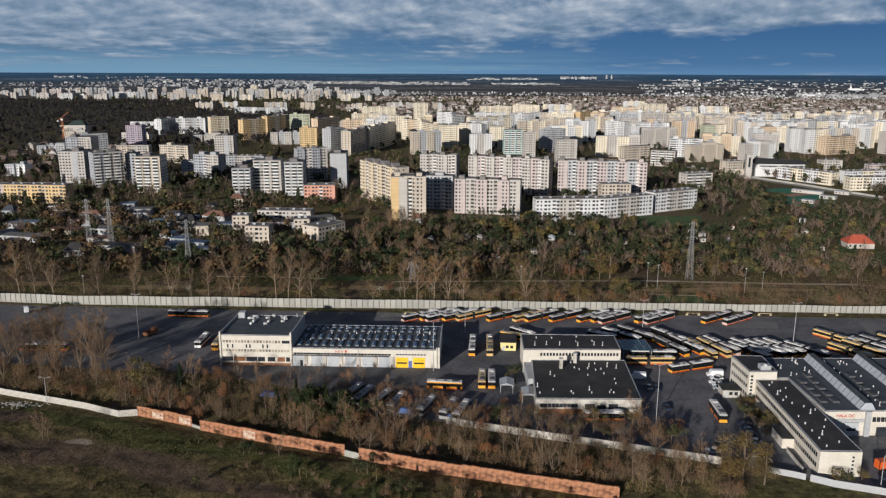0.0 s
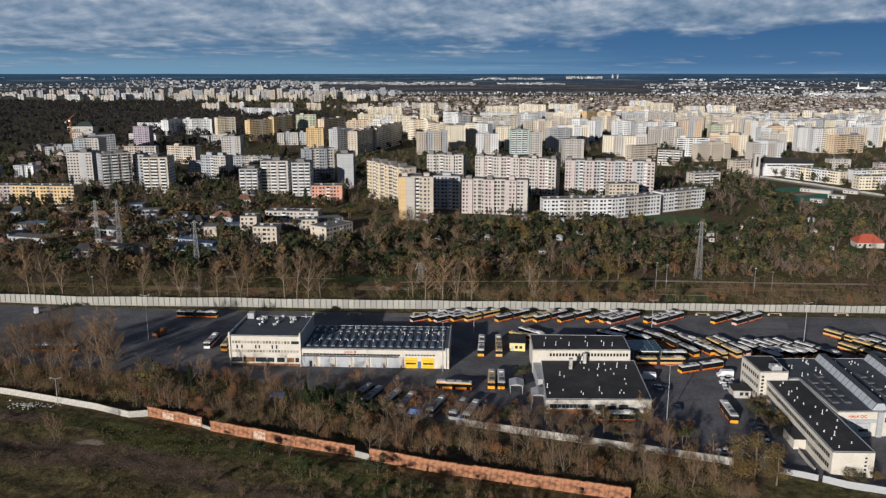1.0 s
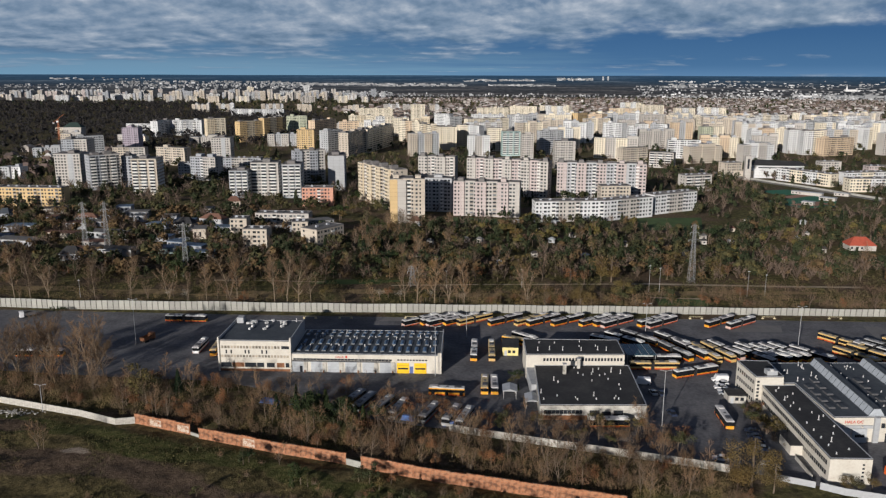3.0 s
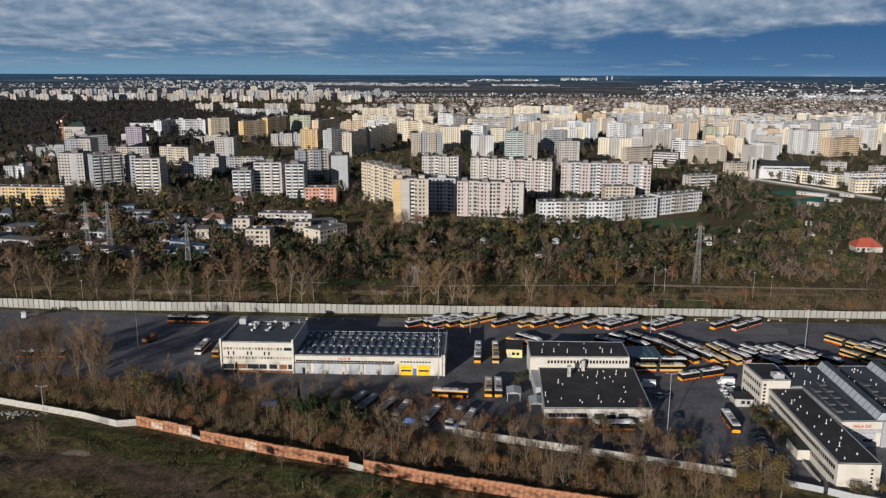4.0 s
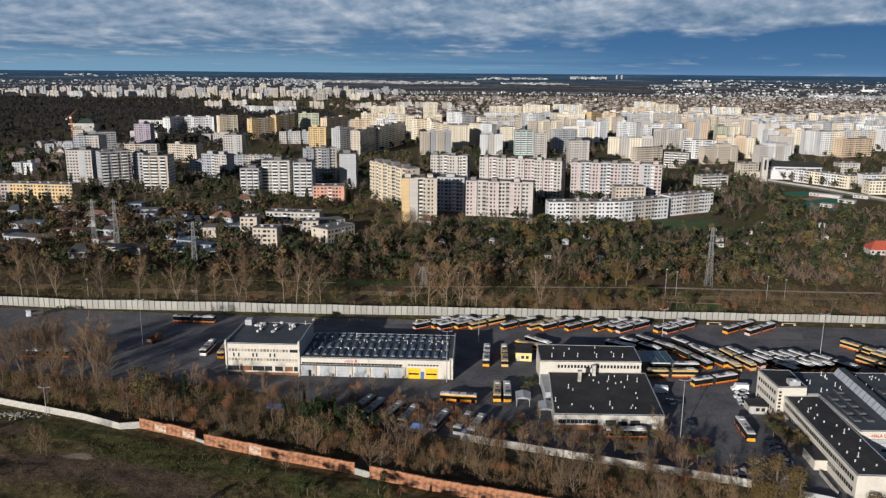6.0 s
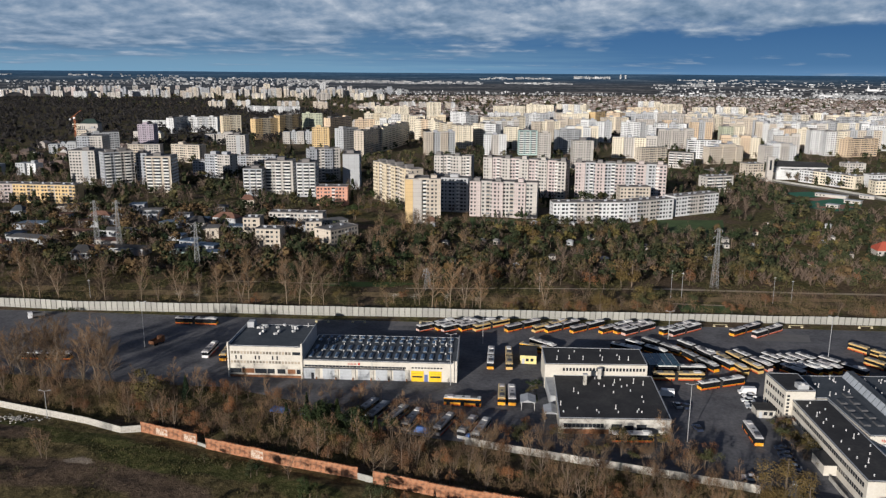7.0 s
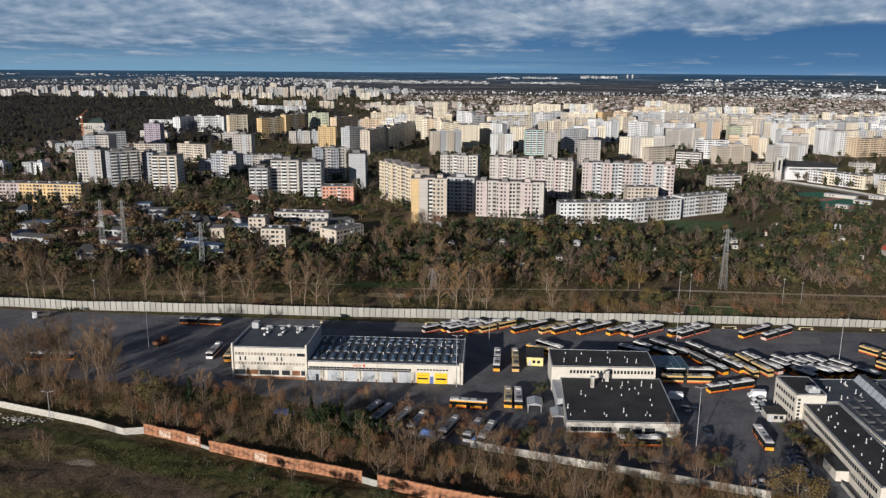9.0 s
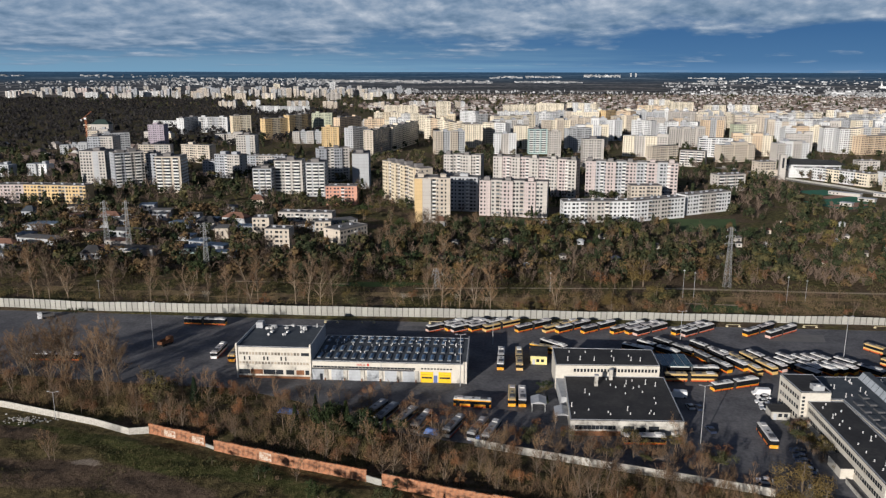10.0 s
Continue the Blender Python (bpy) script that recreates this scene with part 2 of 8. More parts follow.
RED_PAINT = material("red lettering paint", shades((0.50, 0.05, 0.03)), scale=2)
RUST = material("rusty brown sheet", shades((0.22, 0.10, 0.05), 0.6), scale=0.7)
BUS_YELLOW = material("warm yellow bus paint", shades((0.74, 0.34, 0.025), 0.9, 1.05), scale=0.8, rough=0.35, spec=0.5, random_stops=[(0, (0.9, 0.85, 0.8)), (1, (1.08, 1.1, 1.0))], per="object")
BUS_RED = material("red bus skirt paint", shades((0.50, 0.075, 0.015), 0.9, 1.05), scale=0.8, rough=0.35, spec=0.5)
BUS_BUFF = material("pale yellow bus roof", shades((0.46, 0.36, 0.20), 0.85), scale=0.5, rough=0.5)
BUS_PALE = material("pale yellow bus paint", shades((0.58, 0.38, 0.14), 0.9, 1.05), scale=0.8, rough=0.4)
BUS_WHITE = material("dusty white bus roof", shades((0.58, 0.58, 0.57), 0.8), scale=0.5, rough=0.5, random_stops=[(0, (0.70, 0.65, 0.66)), (1, (1.15, 1.15, 1.12))], per="object")
BUS_GREY = material("dull grey bus roof", shades((0.30, 0.30, 0.30), 0.6), scale=0.6, rough=0.6)
BUS_ROSE = material("pale pink bus paint", shades((0.60, 0.42, 0.36), 0.9, 1.05), scale=0.8, rough=0.35, spec=0.5)
BUS_GLASS = material("black bus glass", shades((0.012, 0.013, 0.015)), scale=0.5, rough=0.08, spec=0.5)
BUS_BOX = material("roof equipment grey", shades((0.09, 0.09, 0.095)), scale=0.8, rough=0.6)
RUBBER = material("black rubber", shades((0.018, 0.018, 0.018)), scale=2, rough=0.8)
LAMP_GLASS = material("lamp glass", shades((0.55, 0.5, 0.42)), scale=2, rough=0.2)
CAR_WHITE = material("white car paint", shades((0.72, 0.72, 0.72), 0.95, 1.02), scale=1, rough=0.3, spec=0.5)
CAR_DARK = material("dark blue car paint", shades((0.03, 0.04, 0.07), 0.9), scale=1, rough=0.25, spec=0.6)
CAR_SILVER = material("silver car paint", shades((0.42, 0.44, 0.46), 0.9), scale=1, rough=0.3, metal=0.3)
CAR_RED = material("orange-red car paint", shades((0.62, 0.12, 0.03), 0.9), scale=1, rough=0.3)
TEAL_GLASS = material("dark teal roof glazing", shades((0.035, 0.075, 0.095), 0.6), scale=0.5, rough=0.25, spec=0.5)
BARRIER_PAINT = material("chalky yellow paint", shades((0.55, 0.48, 0.30), 0.8), scale=1.0)
CRANE_PAINT = material("faded orange crane paint", shades((0.42, 0.15, 0.07), 0.8), scale=1.0)
GREEN_SHEET = material("dark green roof sheet", shades((0.028, 0.048, 0.042), 0.7), scale=0.4)
TARP = material("blue tarpaulin", shades((0.03, 0.13, 0.42), 0.6), scale=1.2, rough=0.5)
BRICK = brick_surface("old red brick")
WHITEWASH = material("flaking whitewash over brick", [(0.40, (0.27, 0.10, 0.05)), (0.48, (0.40, 0.29, 0.21)), (0.56, (0.52, 0.46, 0.39))], scale=0.7, fine=3, spread=0.45)
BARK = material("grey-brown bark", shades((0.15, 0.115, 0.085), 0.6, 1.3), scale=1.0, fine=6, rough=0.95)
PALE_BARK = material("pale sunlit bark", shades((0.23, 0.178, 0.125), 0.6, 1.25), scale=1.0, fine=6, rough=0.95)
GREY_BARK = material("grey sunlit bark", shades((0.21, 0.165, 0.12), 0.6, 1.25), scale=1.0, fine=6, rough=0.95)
PALE_LEAF = material("pale silvery leaves", shades((0.40, 0.37, 0.31), 0.7, 1.15), scale=0.8, rough=0.9, spec=0.1)
TWIG = material("brown twigs", shades((0.195, 0.138, 0.092), 0.7, 1.25), scale=0.5, rough=0.95, spec=0.1, random_stops=[(0, (0.55, 0.55, 0.55)), (0.5, (0.9, 0.85, 0.8)), (1, (1.35, 1.2, 1.0))], per="object")
TWIG_STUFF = material("brown brushwood", [(0.3, (0.10, 0.076, 0.048)), (0.45, (0.185, 0.13, 0.078)), (0.58, (0.20, 0.152, 0.068)), (0.72, (0.29, 0.178, 0.112))], scale=0.12, fine=0.6, source="world", rough=0.95, spec=0.1)
RED_BRUSH = material("reddish-brown brushwood", [(0.3, (0.10, 0.068, 0.048)), (0.46, (0.19, 0.125, 0.088)), (0.58, (0.17, 0.13, 0.07)), (0.72, (0.30, 0.185, 0.135))], scale=0.12, fine=0.6, source="world", rough=0.95, spec=0.1)
RUST_LEAF = material("rusty brown leaves", shades((0.18, 0.10, 0.056), 0.6, 1.3), scale=0.8, rough=0.9, spec=0.1, random_stops=[(0, (0.6, 0.65, 0.7)), (1, (1.3, 1.1, 0.9))], per="object")
YELLOW_LEAF = material("yellow-olive autumn leaves", shades((0.135, 0.105, 0.048), 0.6, 1.3), scale=0.8, rough=0.9, spec=0.1, random_stops=[(0, (0.55, 0.65, 0.7)), (1, (1.2, 1.0, 0.8))], per="object")
OLIVE_LEAF = material("olive foliage", shades((0.085, 0.079, 0.038), 0.55, 1.4), scale=0.8, rough=0.9, spec=0.1, random_stops=[(0, (0.55, 0.7, 0.7)), (0.5, (0.9, 0.9, 0.8)), (1, (1.5, 1.15, 0.9))], per="object")
DARK_LEAF = material("dark evergreen foliage", shades((0.032, 0.046, 0.022), 0.5, 1.4), scale=0.8, rough=0.9, spec=0.1, random_stops=[(0, (0.6, 0.7, 0.8)), (1, (1.3, 1.2, 0.9))], per="object")
STUFF_DARK = material("dark green garden foliage", [(0.3, (0.020, 0.027, 0.015)), (0.5, (0.034, 0.042, 0.021)), (0.7, (0.058, 0.064, 0.031))], scale=0.11, fine=0.8, source="world", rough=0.95, spec=0.1)
STUFF_OLIVE = material("olive garden foliage", [(0.3, (0.032, 0.036, 0.019)), (0.5, (0.062, 0.060, 0.030)), (0.7, (0.16, 0.128, 0.052))], scale=0.11, fine=0.8, source="world", rough=0.95, spec=0.1)
STUFF_TWIG = material("grey-brown bare crowns", [(0.3, (0.085, 0.065, 0.053)), (0.5, (0.140, 0.104, 0.080)), (0.7, (0.215, 0.158, 0.118))], scale=0.11, fine=0.8, source="world", rough=0.95, spec=0.1)
STUFF_RUST = material("rusty garden foliage", [(0.3, (0.075, 0.050, 0.030)), (0.5, (0.12, 0.080, 0.042)), (0.7, (0.17, 0.115, 0.055))], scale=0.11, fine=0.8, source="world", rough=0.95, spec=0.1)
STUFF_YELLOW = material("yellowing garden foliage", [(0.3, (0.08, 0.068, 0.024)), (0.5, (0.115, 0.095, 0.034)), (0.7, (0.17, 0.135, 0.05))], scale=0.11, fine=0.8, source="world", rough=0.95, spec=0.1)
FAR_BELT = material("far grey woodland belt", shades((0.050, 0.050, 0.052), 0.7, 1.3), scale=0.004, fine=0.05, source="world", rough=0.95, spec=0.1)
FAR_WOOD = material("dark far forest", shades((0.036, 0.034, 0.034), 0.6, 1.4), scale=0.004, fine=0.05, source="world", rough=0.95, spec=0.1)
TUFT = material("dry grass tufts", shades((0.092, 0.078, 0.038), 0.55, 1.35), scale=0.06, fine=0.6, source="world", rough=0.95, spec=0.1, random_stops=[(0, (0.55, 0.65, 0.5)), (0.6, (0.9, 0.95, 0.85)), (1, (1.15, 1.08, 1.0))])
GREEN_GRASS = material("green mown grass", shades((0.050, 0.088, 0.027), 0.7, 1.3), scale=0.1, fine=1.5, source="world", rough=0.95)
DRY_MEADOW = material("dry meadow grass", shades((0.205, 0.145, 0.072), 0.4, 1.45), scale=0.2, fine=1.5, source="world", rough=0.95)
PATH_DIRT = material("sandy track", shades((0.31, 0.255, 0.19), 0.7, 1.2), scale=0.2, fine=2, source="world")
BLUE_ROOF = material("blue-grey sheet roof", shades((0.075, 0.115, 0.175), 0.6, 1.25), scale=0.3, fine=2, rough=0.55, random_stops=[(0, (0.6, 0.65, 0.7)), (0.7, (1.0, 1.0, 1.0)), (1, (1.9, 1.7, 1.5))], per="object")
TILE_RED = material("red roof tiles", shades((0.40, 0.085, 0.05), 0.7), scale=0.6, fine=3)
TILE_BROWN = material("brown roof tiles", shades((0.16, 0.085, 0.06), 0.7), scale=0.6, fine=3)
CLAY = material("reddish clay court", shades((0.30, 0.17, 0.12), 0.8), scale=0.2, fine=1.5, source="world")
TEAL_SHEET = material("green court surface", shades((0.03, 0.14, 0.085), 0.8), scale=0.3)
FAR_HOUSE = material("far house walls and roofs", shades((0.50, 0.48, 0.46), 0.8), scale=0.02, source="world", random_stops=[(0, (0.16, 0.15, 0.15)), (0.4, (0.32, 0.24, 0.21)), (0.62, (0.52, 0.46, 0.43)), (0.85, (0.82, 0.78, 0.75)), (1, (1.2, 1.2, 1.2))])
# haze put into the colour: greyer than the nearer house walls
FAR_SHED = material("haze-muted far shed walls", shades((0.38, 0.385, 0.39), 0.8), scale=0.02, source="world", random_stops=[(0, (0.35, 0.37, 0.40)), (0.5, (0.7, 0.7, 0.7)), (0.85, (1.0, 1.0, 1.0)), (1, (1.7, 1.7, 1.7))])


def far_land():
    """The plain to the skyline: dark belts of wood, pale built-up streaks and painted blue haze, laid out by bearing
    and by nearness.
    """
    m = bpy.data.materials.new("far hazy land")
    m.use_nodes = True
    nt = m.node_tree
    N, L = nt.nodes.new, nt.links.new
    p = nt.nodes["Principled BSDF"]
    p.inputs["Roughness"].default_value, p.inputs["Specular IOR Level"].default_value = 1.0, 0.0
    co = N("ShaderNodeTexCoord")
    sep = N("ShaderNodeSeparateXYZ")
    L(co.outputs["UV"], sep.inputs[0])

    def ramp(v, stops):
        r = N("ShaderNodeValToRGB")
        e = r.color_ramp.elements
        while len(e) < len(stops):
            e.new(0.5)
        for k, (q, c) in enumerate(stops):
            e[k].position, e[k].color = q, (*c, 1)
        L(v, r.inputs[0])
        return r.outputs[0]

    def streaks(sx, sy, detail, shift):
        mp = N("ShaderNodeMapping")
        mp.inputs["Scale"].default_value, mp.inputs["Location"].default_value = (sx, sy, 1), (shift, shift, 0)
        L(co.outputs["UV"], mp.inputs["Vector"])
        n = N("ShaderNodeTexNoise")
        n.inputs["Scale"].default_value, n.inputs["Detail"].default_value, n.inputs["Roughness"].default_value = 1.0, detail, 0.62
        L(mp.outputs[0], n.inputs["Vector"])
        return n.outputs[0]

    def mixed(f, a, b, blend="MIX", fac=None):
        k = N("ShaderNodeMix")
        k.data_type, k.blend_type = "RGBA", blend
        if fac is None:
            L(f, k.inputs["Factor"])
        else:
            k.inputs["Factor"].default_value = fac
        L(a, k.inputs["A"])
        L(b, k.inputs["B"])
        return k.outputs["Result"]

    # both colour ramps turn to haze blue towards the skyline
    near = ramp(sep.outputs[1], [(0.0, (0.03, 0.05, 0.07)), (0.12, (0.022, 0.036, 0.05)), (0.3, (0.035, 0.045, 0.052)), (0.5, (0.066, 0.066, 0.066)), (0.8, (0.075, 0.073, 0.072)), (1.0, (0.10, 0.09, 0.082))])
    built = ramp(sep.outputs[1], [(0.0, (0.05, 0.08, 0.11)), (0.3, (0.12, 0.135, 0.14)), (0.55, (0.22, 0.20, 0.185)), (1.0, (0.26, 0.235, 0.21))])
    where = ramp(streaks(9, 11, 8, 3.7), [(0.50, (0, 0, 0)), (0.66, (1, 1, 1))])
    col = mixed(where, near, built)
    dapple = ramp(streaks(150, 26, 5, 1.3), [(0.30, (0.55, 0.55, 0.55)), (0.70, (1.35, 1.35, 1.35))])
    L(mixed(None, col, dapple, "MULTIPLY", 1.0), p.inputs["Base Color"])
    # the haze is also painted as a blue glow, strongest at the skyline
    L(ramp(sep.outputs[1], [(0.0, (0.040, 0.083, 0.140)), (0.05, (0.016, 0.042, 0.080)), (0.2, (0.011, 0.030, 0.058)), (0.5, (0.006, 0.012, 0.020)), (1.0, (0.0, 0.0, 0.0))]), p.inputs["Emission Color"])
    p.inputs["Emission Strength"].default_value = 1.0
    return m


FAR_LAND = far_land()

PLASTER = {
    "white": panel_wall("white panel facade", (0.44, 0.412, 0.378)),
    "cream": panel_wall("cream panel facade", (0.485, 0.425, 0.35)),
    "yellow": panel_wall("ochre yellow facade", (0.58, 0.42, 0.22)),
    "yellowpale": panel_wall("pale yellow facade", (0.60, 0.51, 0.37)),
    "peach": panel_wall("peach facade", (0.57, 0.44, 0.31)),
    "pink": panel_wall("dusty pink facade", (0.455, 0.39, 0.37)),
    "green": panel_wall("pale green facade", (0.44, 0.46, 0.34)),
    "grey": panel_wall("grey panel facade", (0.38, 0.39, 0.40)),
    "orange": panel_wall("salmon orange facade", (0.55, 0.29, 0.21)),
    "purple": panel_wall("mauve facade", (0.36, 0.31, 0.36)),
    # brighter white and cream: cloud-free sun on the back ranks, put into the colour
    "bright": panel_wall("sun-bright white facade", (0.60, 0.605, 0.605)),
    "sand": panel_wall("sun-bright cream facade", (0.68, 0.61, 0.48)),
    # blue-grey; on the left blocks it paints cloud shade onto white walls
    "dull": panel_wall("blue-grey and shade-dulled facade", (0.33, 0.345, 0.37)),
    "teal": panel_wall("pale teal facade", (0.36, 0.47, 0.45)),
}


# ---------------------------------------------------------------- mesh helpers
class Shape:
    """Corners and faces that grow piece by piece, then become one mesh."""

    def __init__(self):
        self.v, self.f = [], []

    def add(self, verts, faces):
        k = len(self.v)
        self.v += [tuple(p) for p in verts]
        self.f += [tuple(i + k for i in q) for q in faces]
        return self

    def box(self, x0, y0, z0, x1, y1, z1, bottom=True):
        fs = [(4, 5, 6, 7), (0, 1, 5, 4), (1, 2, 6, 5), (2, 3, 7, 6), (3, 0, 4, 7)]
        if bottom:
            fs.append((3, 2, 1, 0))
        return self.add([(x0, y0, z0), (x1, y0, z0), (x1, y1, z0), (x0, y1, z0), (x0, y0, z1), (x1, y0, z1), (x1, y1, z1), (x0, y1, z1)], fs)

    def bevel_box(self, x0, y0, z0, x1, y1, z1, b):
        """A box whose upright edges and top edges are cut by b."""
        ring = [(x0 + b, y0), (x1 - b, y0), (x1, y0 + b), (x1, y1 - b), (x1 - b, y1), (x0 + b, y1), (x0, y1 - b), (x0, y0 + b)]
        cx, cy = (x0 + x1) / 2, (y0 + y1) / 2
        hx, hy = (x1 - x0) / 2, (y1 - y0) / 2
        top = [(cx + (x - cx) * (hx - b) / hx, cy + (y - cy) * (hy - b) / hy) for x, y in ring]
        vs = [(x, y, z0) for x, y in ring] + [(x, y, z1 - b) for x, y in ring] + [(x, y, z1) for x, y in top]
        fs = [tuple(range(16, 24)), tuple(range(7, -1, -1))]
        for r in (0, 8):
            fs += [(r + i, r + (i + 1) % 8, r + 8 + (i + 1) % 8, r + 8 + i) for i in range(8)]
        return self.add(vs, fs)

    def prism(self, pts, z0, z1):
        n = len(pts)
        vs = [(x, y, z0) for x, y in pts] + [(x, y, z1) for x, y in pts]
        fs = [tuple(range(n, 2 * n)), tuple(range(n - 1, -1, -1))] + [(i, (i + 1) % n, n + (i + 1) % n, n + i) for i in range(n)]
        return self.add(vs, fs)

    def frame_box(self, x0, y0, x1, y1, w, z0, z1):
        """A rectangular rim, w wide."""
        a = [(x0, y0), (x1, y0), (x1, y1), (x0, y1)]
        b = [(x0 + w, y0 + w), (x1 - w, y0 + w), (x1 - w, y1 - w), (x0 + w, y1 - w)]
        vs = [(x, y, z) for z in (z0, z1) for ring in (a, b) for x, y in ring]
        fs = []
        for i in range(4):
            j = (i + 1) % 4
            fs += [(i, j, 8 + j, 8 + i), (4 + j, 4 + i, 12 + i, 12 + j), (8 + i, 8 + j, 12 + j, 12 + i)]
        return self.add(vs, fs)

    def tube(self, a, b, r0, r1, n=6, cap=True):
        a, b = Vector(a), Vector(b)
        d = (b - a).normalized()
        u = d.orthogonal().normalized()
        w = d.cross(u)
        vs = []
        for c, r in ((a, r0), (b, r1)):
            vs += [c + (u * math.cos(2 * math.pi * i / n) + w * math.sin(2 * math.pi * i / n)) * r for i in range(n)]
        fs = [(i, (i + 1) % n, n + (i + 1) % n, n + i) for i in range(n)]
        if cap:
            fs += [tuple(range(n, 2 * n)), tuple(range(n - 1, -1, -1))]
        return self.add(vs, fs)

    def quad(self, a, b, c, d):
        return self.add([a, b, c, d], [(0, 1, 2, 3)])

    def mesh(self, name, mat):
        m = bpy.data.meshes.new(name)
        m.from_pydata(self.v, [], self.f)
        m.materials.append(mat)
        return m


def part(name, shape, mat, parent, label="", m=None):
    data = shape if isinstance(shape, bpy.types.Mesh) else shape.mesh(name, mat)
    ob = new(name, data)
    ob.parent = parent
    if m is not None:
        ob.matrix_local = m
    if label:
        tagged(ob, label)
    return ob


def thing(name, m, label, category, group="", kind=""):
    ob = new(name)
    ob.empty_display_size = 0.5
    ob.matrix_world = m
    return tagged(ob, label, category, group, kind)


def solid(name, shape, mat, label, category, group="", kind="", m=None):
    ob = new(name, shape if isinstance(shape, bpy.types.Mesh) else shape.mesh(name, mat))
    if m is not None:
        ob.matrix_world = m
    return tagged(ob, label, category, group, kind)


rng = random.Random(7)


def inside(x, y, poly):
    c, n = False, len(poly)
    for i in range(n):
        (x0, y0), (x1, y1) = poly[i], poly[(i + 1) % n]
        if (y0 > y) != (y1 > y) and x < (x1 - x0) * (y - y0) / (y1 - y0) + x0:
            c = not c
    return c


def toward(x, y, ang, z=0.0):
    """A pose on the ground whose x axis points ang degrees from world +x."""
    return pose(x, y, z, 0, 0, ang)


# ---------------------------------------------------------------- ground, yard, far land
def build_ground():
    s = Shape()
    rings = [0, 60, 120, 180, 240, 320, 420, 560, 760, 1100, 1600, 2300, 3000, 3600]
    n = 96
    for r in rings:
        for i in range(n):
            t = 2 * math.pi * i / n
            x, y = r * math.cos(t), r * math.sin(t)
            s.v.append((x, y, 0.0))
    for k in range(len(rings) - 1):
        for i in range(n):
            s.f.append((k * n + i, (k + 1) * n + i, (k + 1) * n + (i + 1) % n, k * n + (i + 1) % n))
    solid("ground", s, GROUND, "rough grass and brown earth with leaf litter", "ground", kind="structure")
    # the plain beyond, closing up to the skyline
    f = Shape()
    m, rings = 256, FAR_RINGS + [(4960, 60), (4970, 160)]
    for j, (r, dip) in enumerate(rings):
        for i in range(m + 1):
            t = 2 * math.pi * i / m - math.pi
            dz = 1.6 * noise.noise(Vector((math.cos(t) * 14, math.sin(t) * 14, j * 0.7))) if 0 < j < len(FAR_RINGS) else 0
            f.v.append((r * math.sin(t), r * math.cos(t), far_height(r, dip) + dz))
    for k in range(len(rings) - 1):
        for i in range(m):
            f.f.append((k * (m + 1) + i, k * (m + 1) + i + 1, (k + 1) * (m + 1) + i + 1, (k + 1) * (m + 1) + i))
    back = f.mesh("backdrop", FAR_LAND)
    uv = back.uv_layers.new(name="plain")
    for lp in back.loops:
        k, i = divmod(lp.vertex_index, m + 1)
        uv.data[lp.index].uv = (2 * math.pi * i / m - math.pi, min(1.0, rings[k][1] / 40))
    solid("backdrop", back, FAR_LAND, "dark wooded plain in painted blue haze, reaching the skyline", "distance", kind="structure")


# how far the plain still lies under the skyline, ring by ring (radius, drop)
FAR_RINGS = [(3600, 40), (3800, 33), (4050, 26), (4300, 19), (4500, 13), (4700, 7), (4850, 3.0), (4900, 1.5)]


def far_height(r, dip):
    return 105 - dip * r / 1371.7


def far_spot(az, dip):
    """A place on the far plain by its bearing and its drop under the skyline."""
    for (r0, d0), (r1, d1) in zip(FAR_RINGS, FAR_RINGS[1:]):
        if d1 <= dip <= d0:
            r = r0 + (r1 - r0) * (d0 - dip) / (d0 - d1)
            return r * math.sin(az), r * math.cos(az), far_height(r, dip)
    return 3500 * math.sin(az), 3500 * math.cos(az), 0.0


build_ground()

YARD = [(-330, 352), (-206, 344), (-173, 340.3), (-98, 336.8), (-62, 333.8), (-5, 332), (98, 330.7), (197, 326.9), (330, 320), (330, 150), (128, 166), (112, 181.5), (102, 184.5),
        (94, 189.3), (73, 197.5), (51.5, 204.6), (33, 210.4), (6.6, 219.1), (-6, 222), (-33, 231), (-55, 248), (-79, 258), (-120, 262), (-163, 268), (-330, 275)]
yard = Shape().prism(YARD, -0.4, 0.03)
solid("yard", yard, ASPHALT, "worn grey asphalt of the bus depot yard", "yard", kind="structure")
for px0, px1, py0, py1 in ((120, 142, 312, 320), (176, 184, 296, 318), (-28, -6, 326, 331.5)):
    solid("slab", Shape().prism([(px0, py0), (px1, py0 - 1), (px1 + 3, py1), (px0 + 4, py1 + 1)], 0.03, 0.036), PATCHED, "pale patched strip on the yard asphalt", "paving", kind="structure")
verge = Shape().prism([(-330, 350), (-206, 342), (-98, 335.2), (-5, 330.6), (98, 329.3), (330, 319), (330, 326.4), (98, 337.0), (-5, 338.4), (-98, 341), (-206, 347), (-330, 354.5)], 0.03, 0.10)
solid("verge", verge, GROUND, "dry grass strip along the concrete fence", "verge", kind="structure")


# ---------------------------------------------------------------- the rough field before the boundary walls
WALL_LINE = [(-260, 272), (-230, 263), (-147, 240.4), (-114, 229.1), (-95, 224), (-72, 214), (-27, 198.5), (23, 182), (45, 175.8), (90, 162)]


def wall_y(x):
    for (x0, y0), (x1, y1) in zip(WALL_LINE, WALL_LINE[1:]):
        if x <= x1:
            return y0 + (y1 - y0) * (x - x0) / (x1 - x0)
    return 160.0


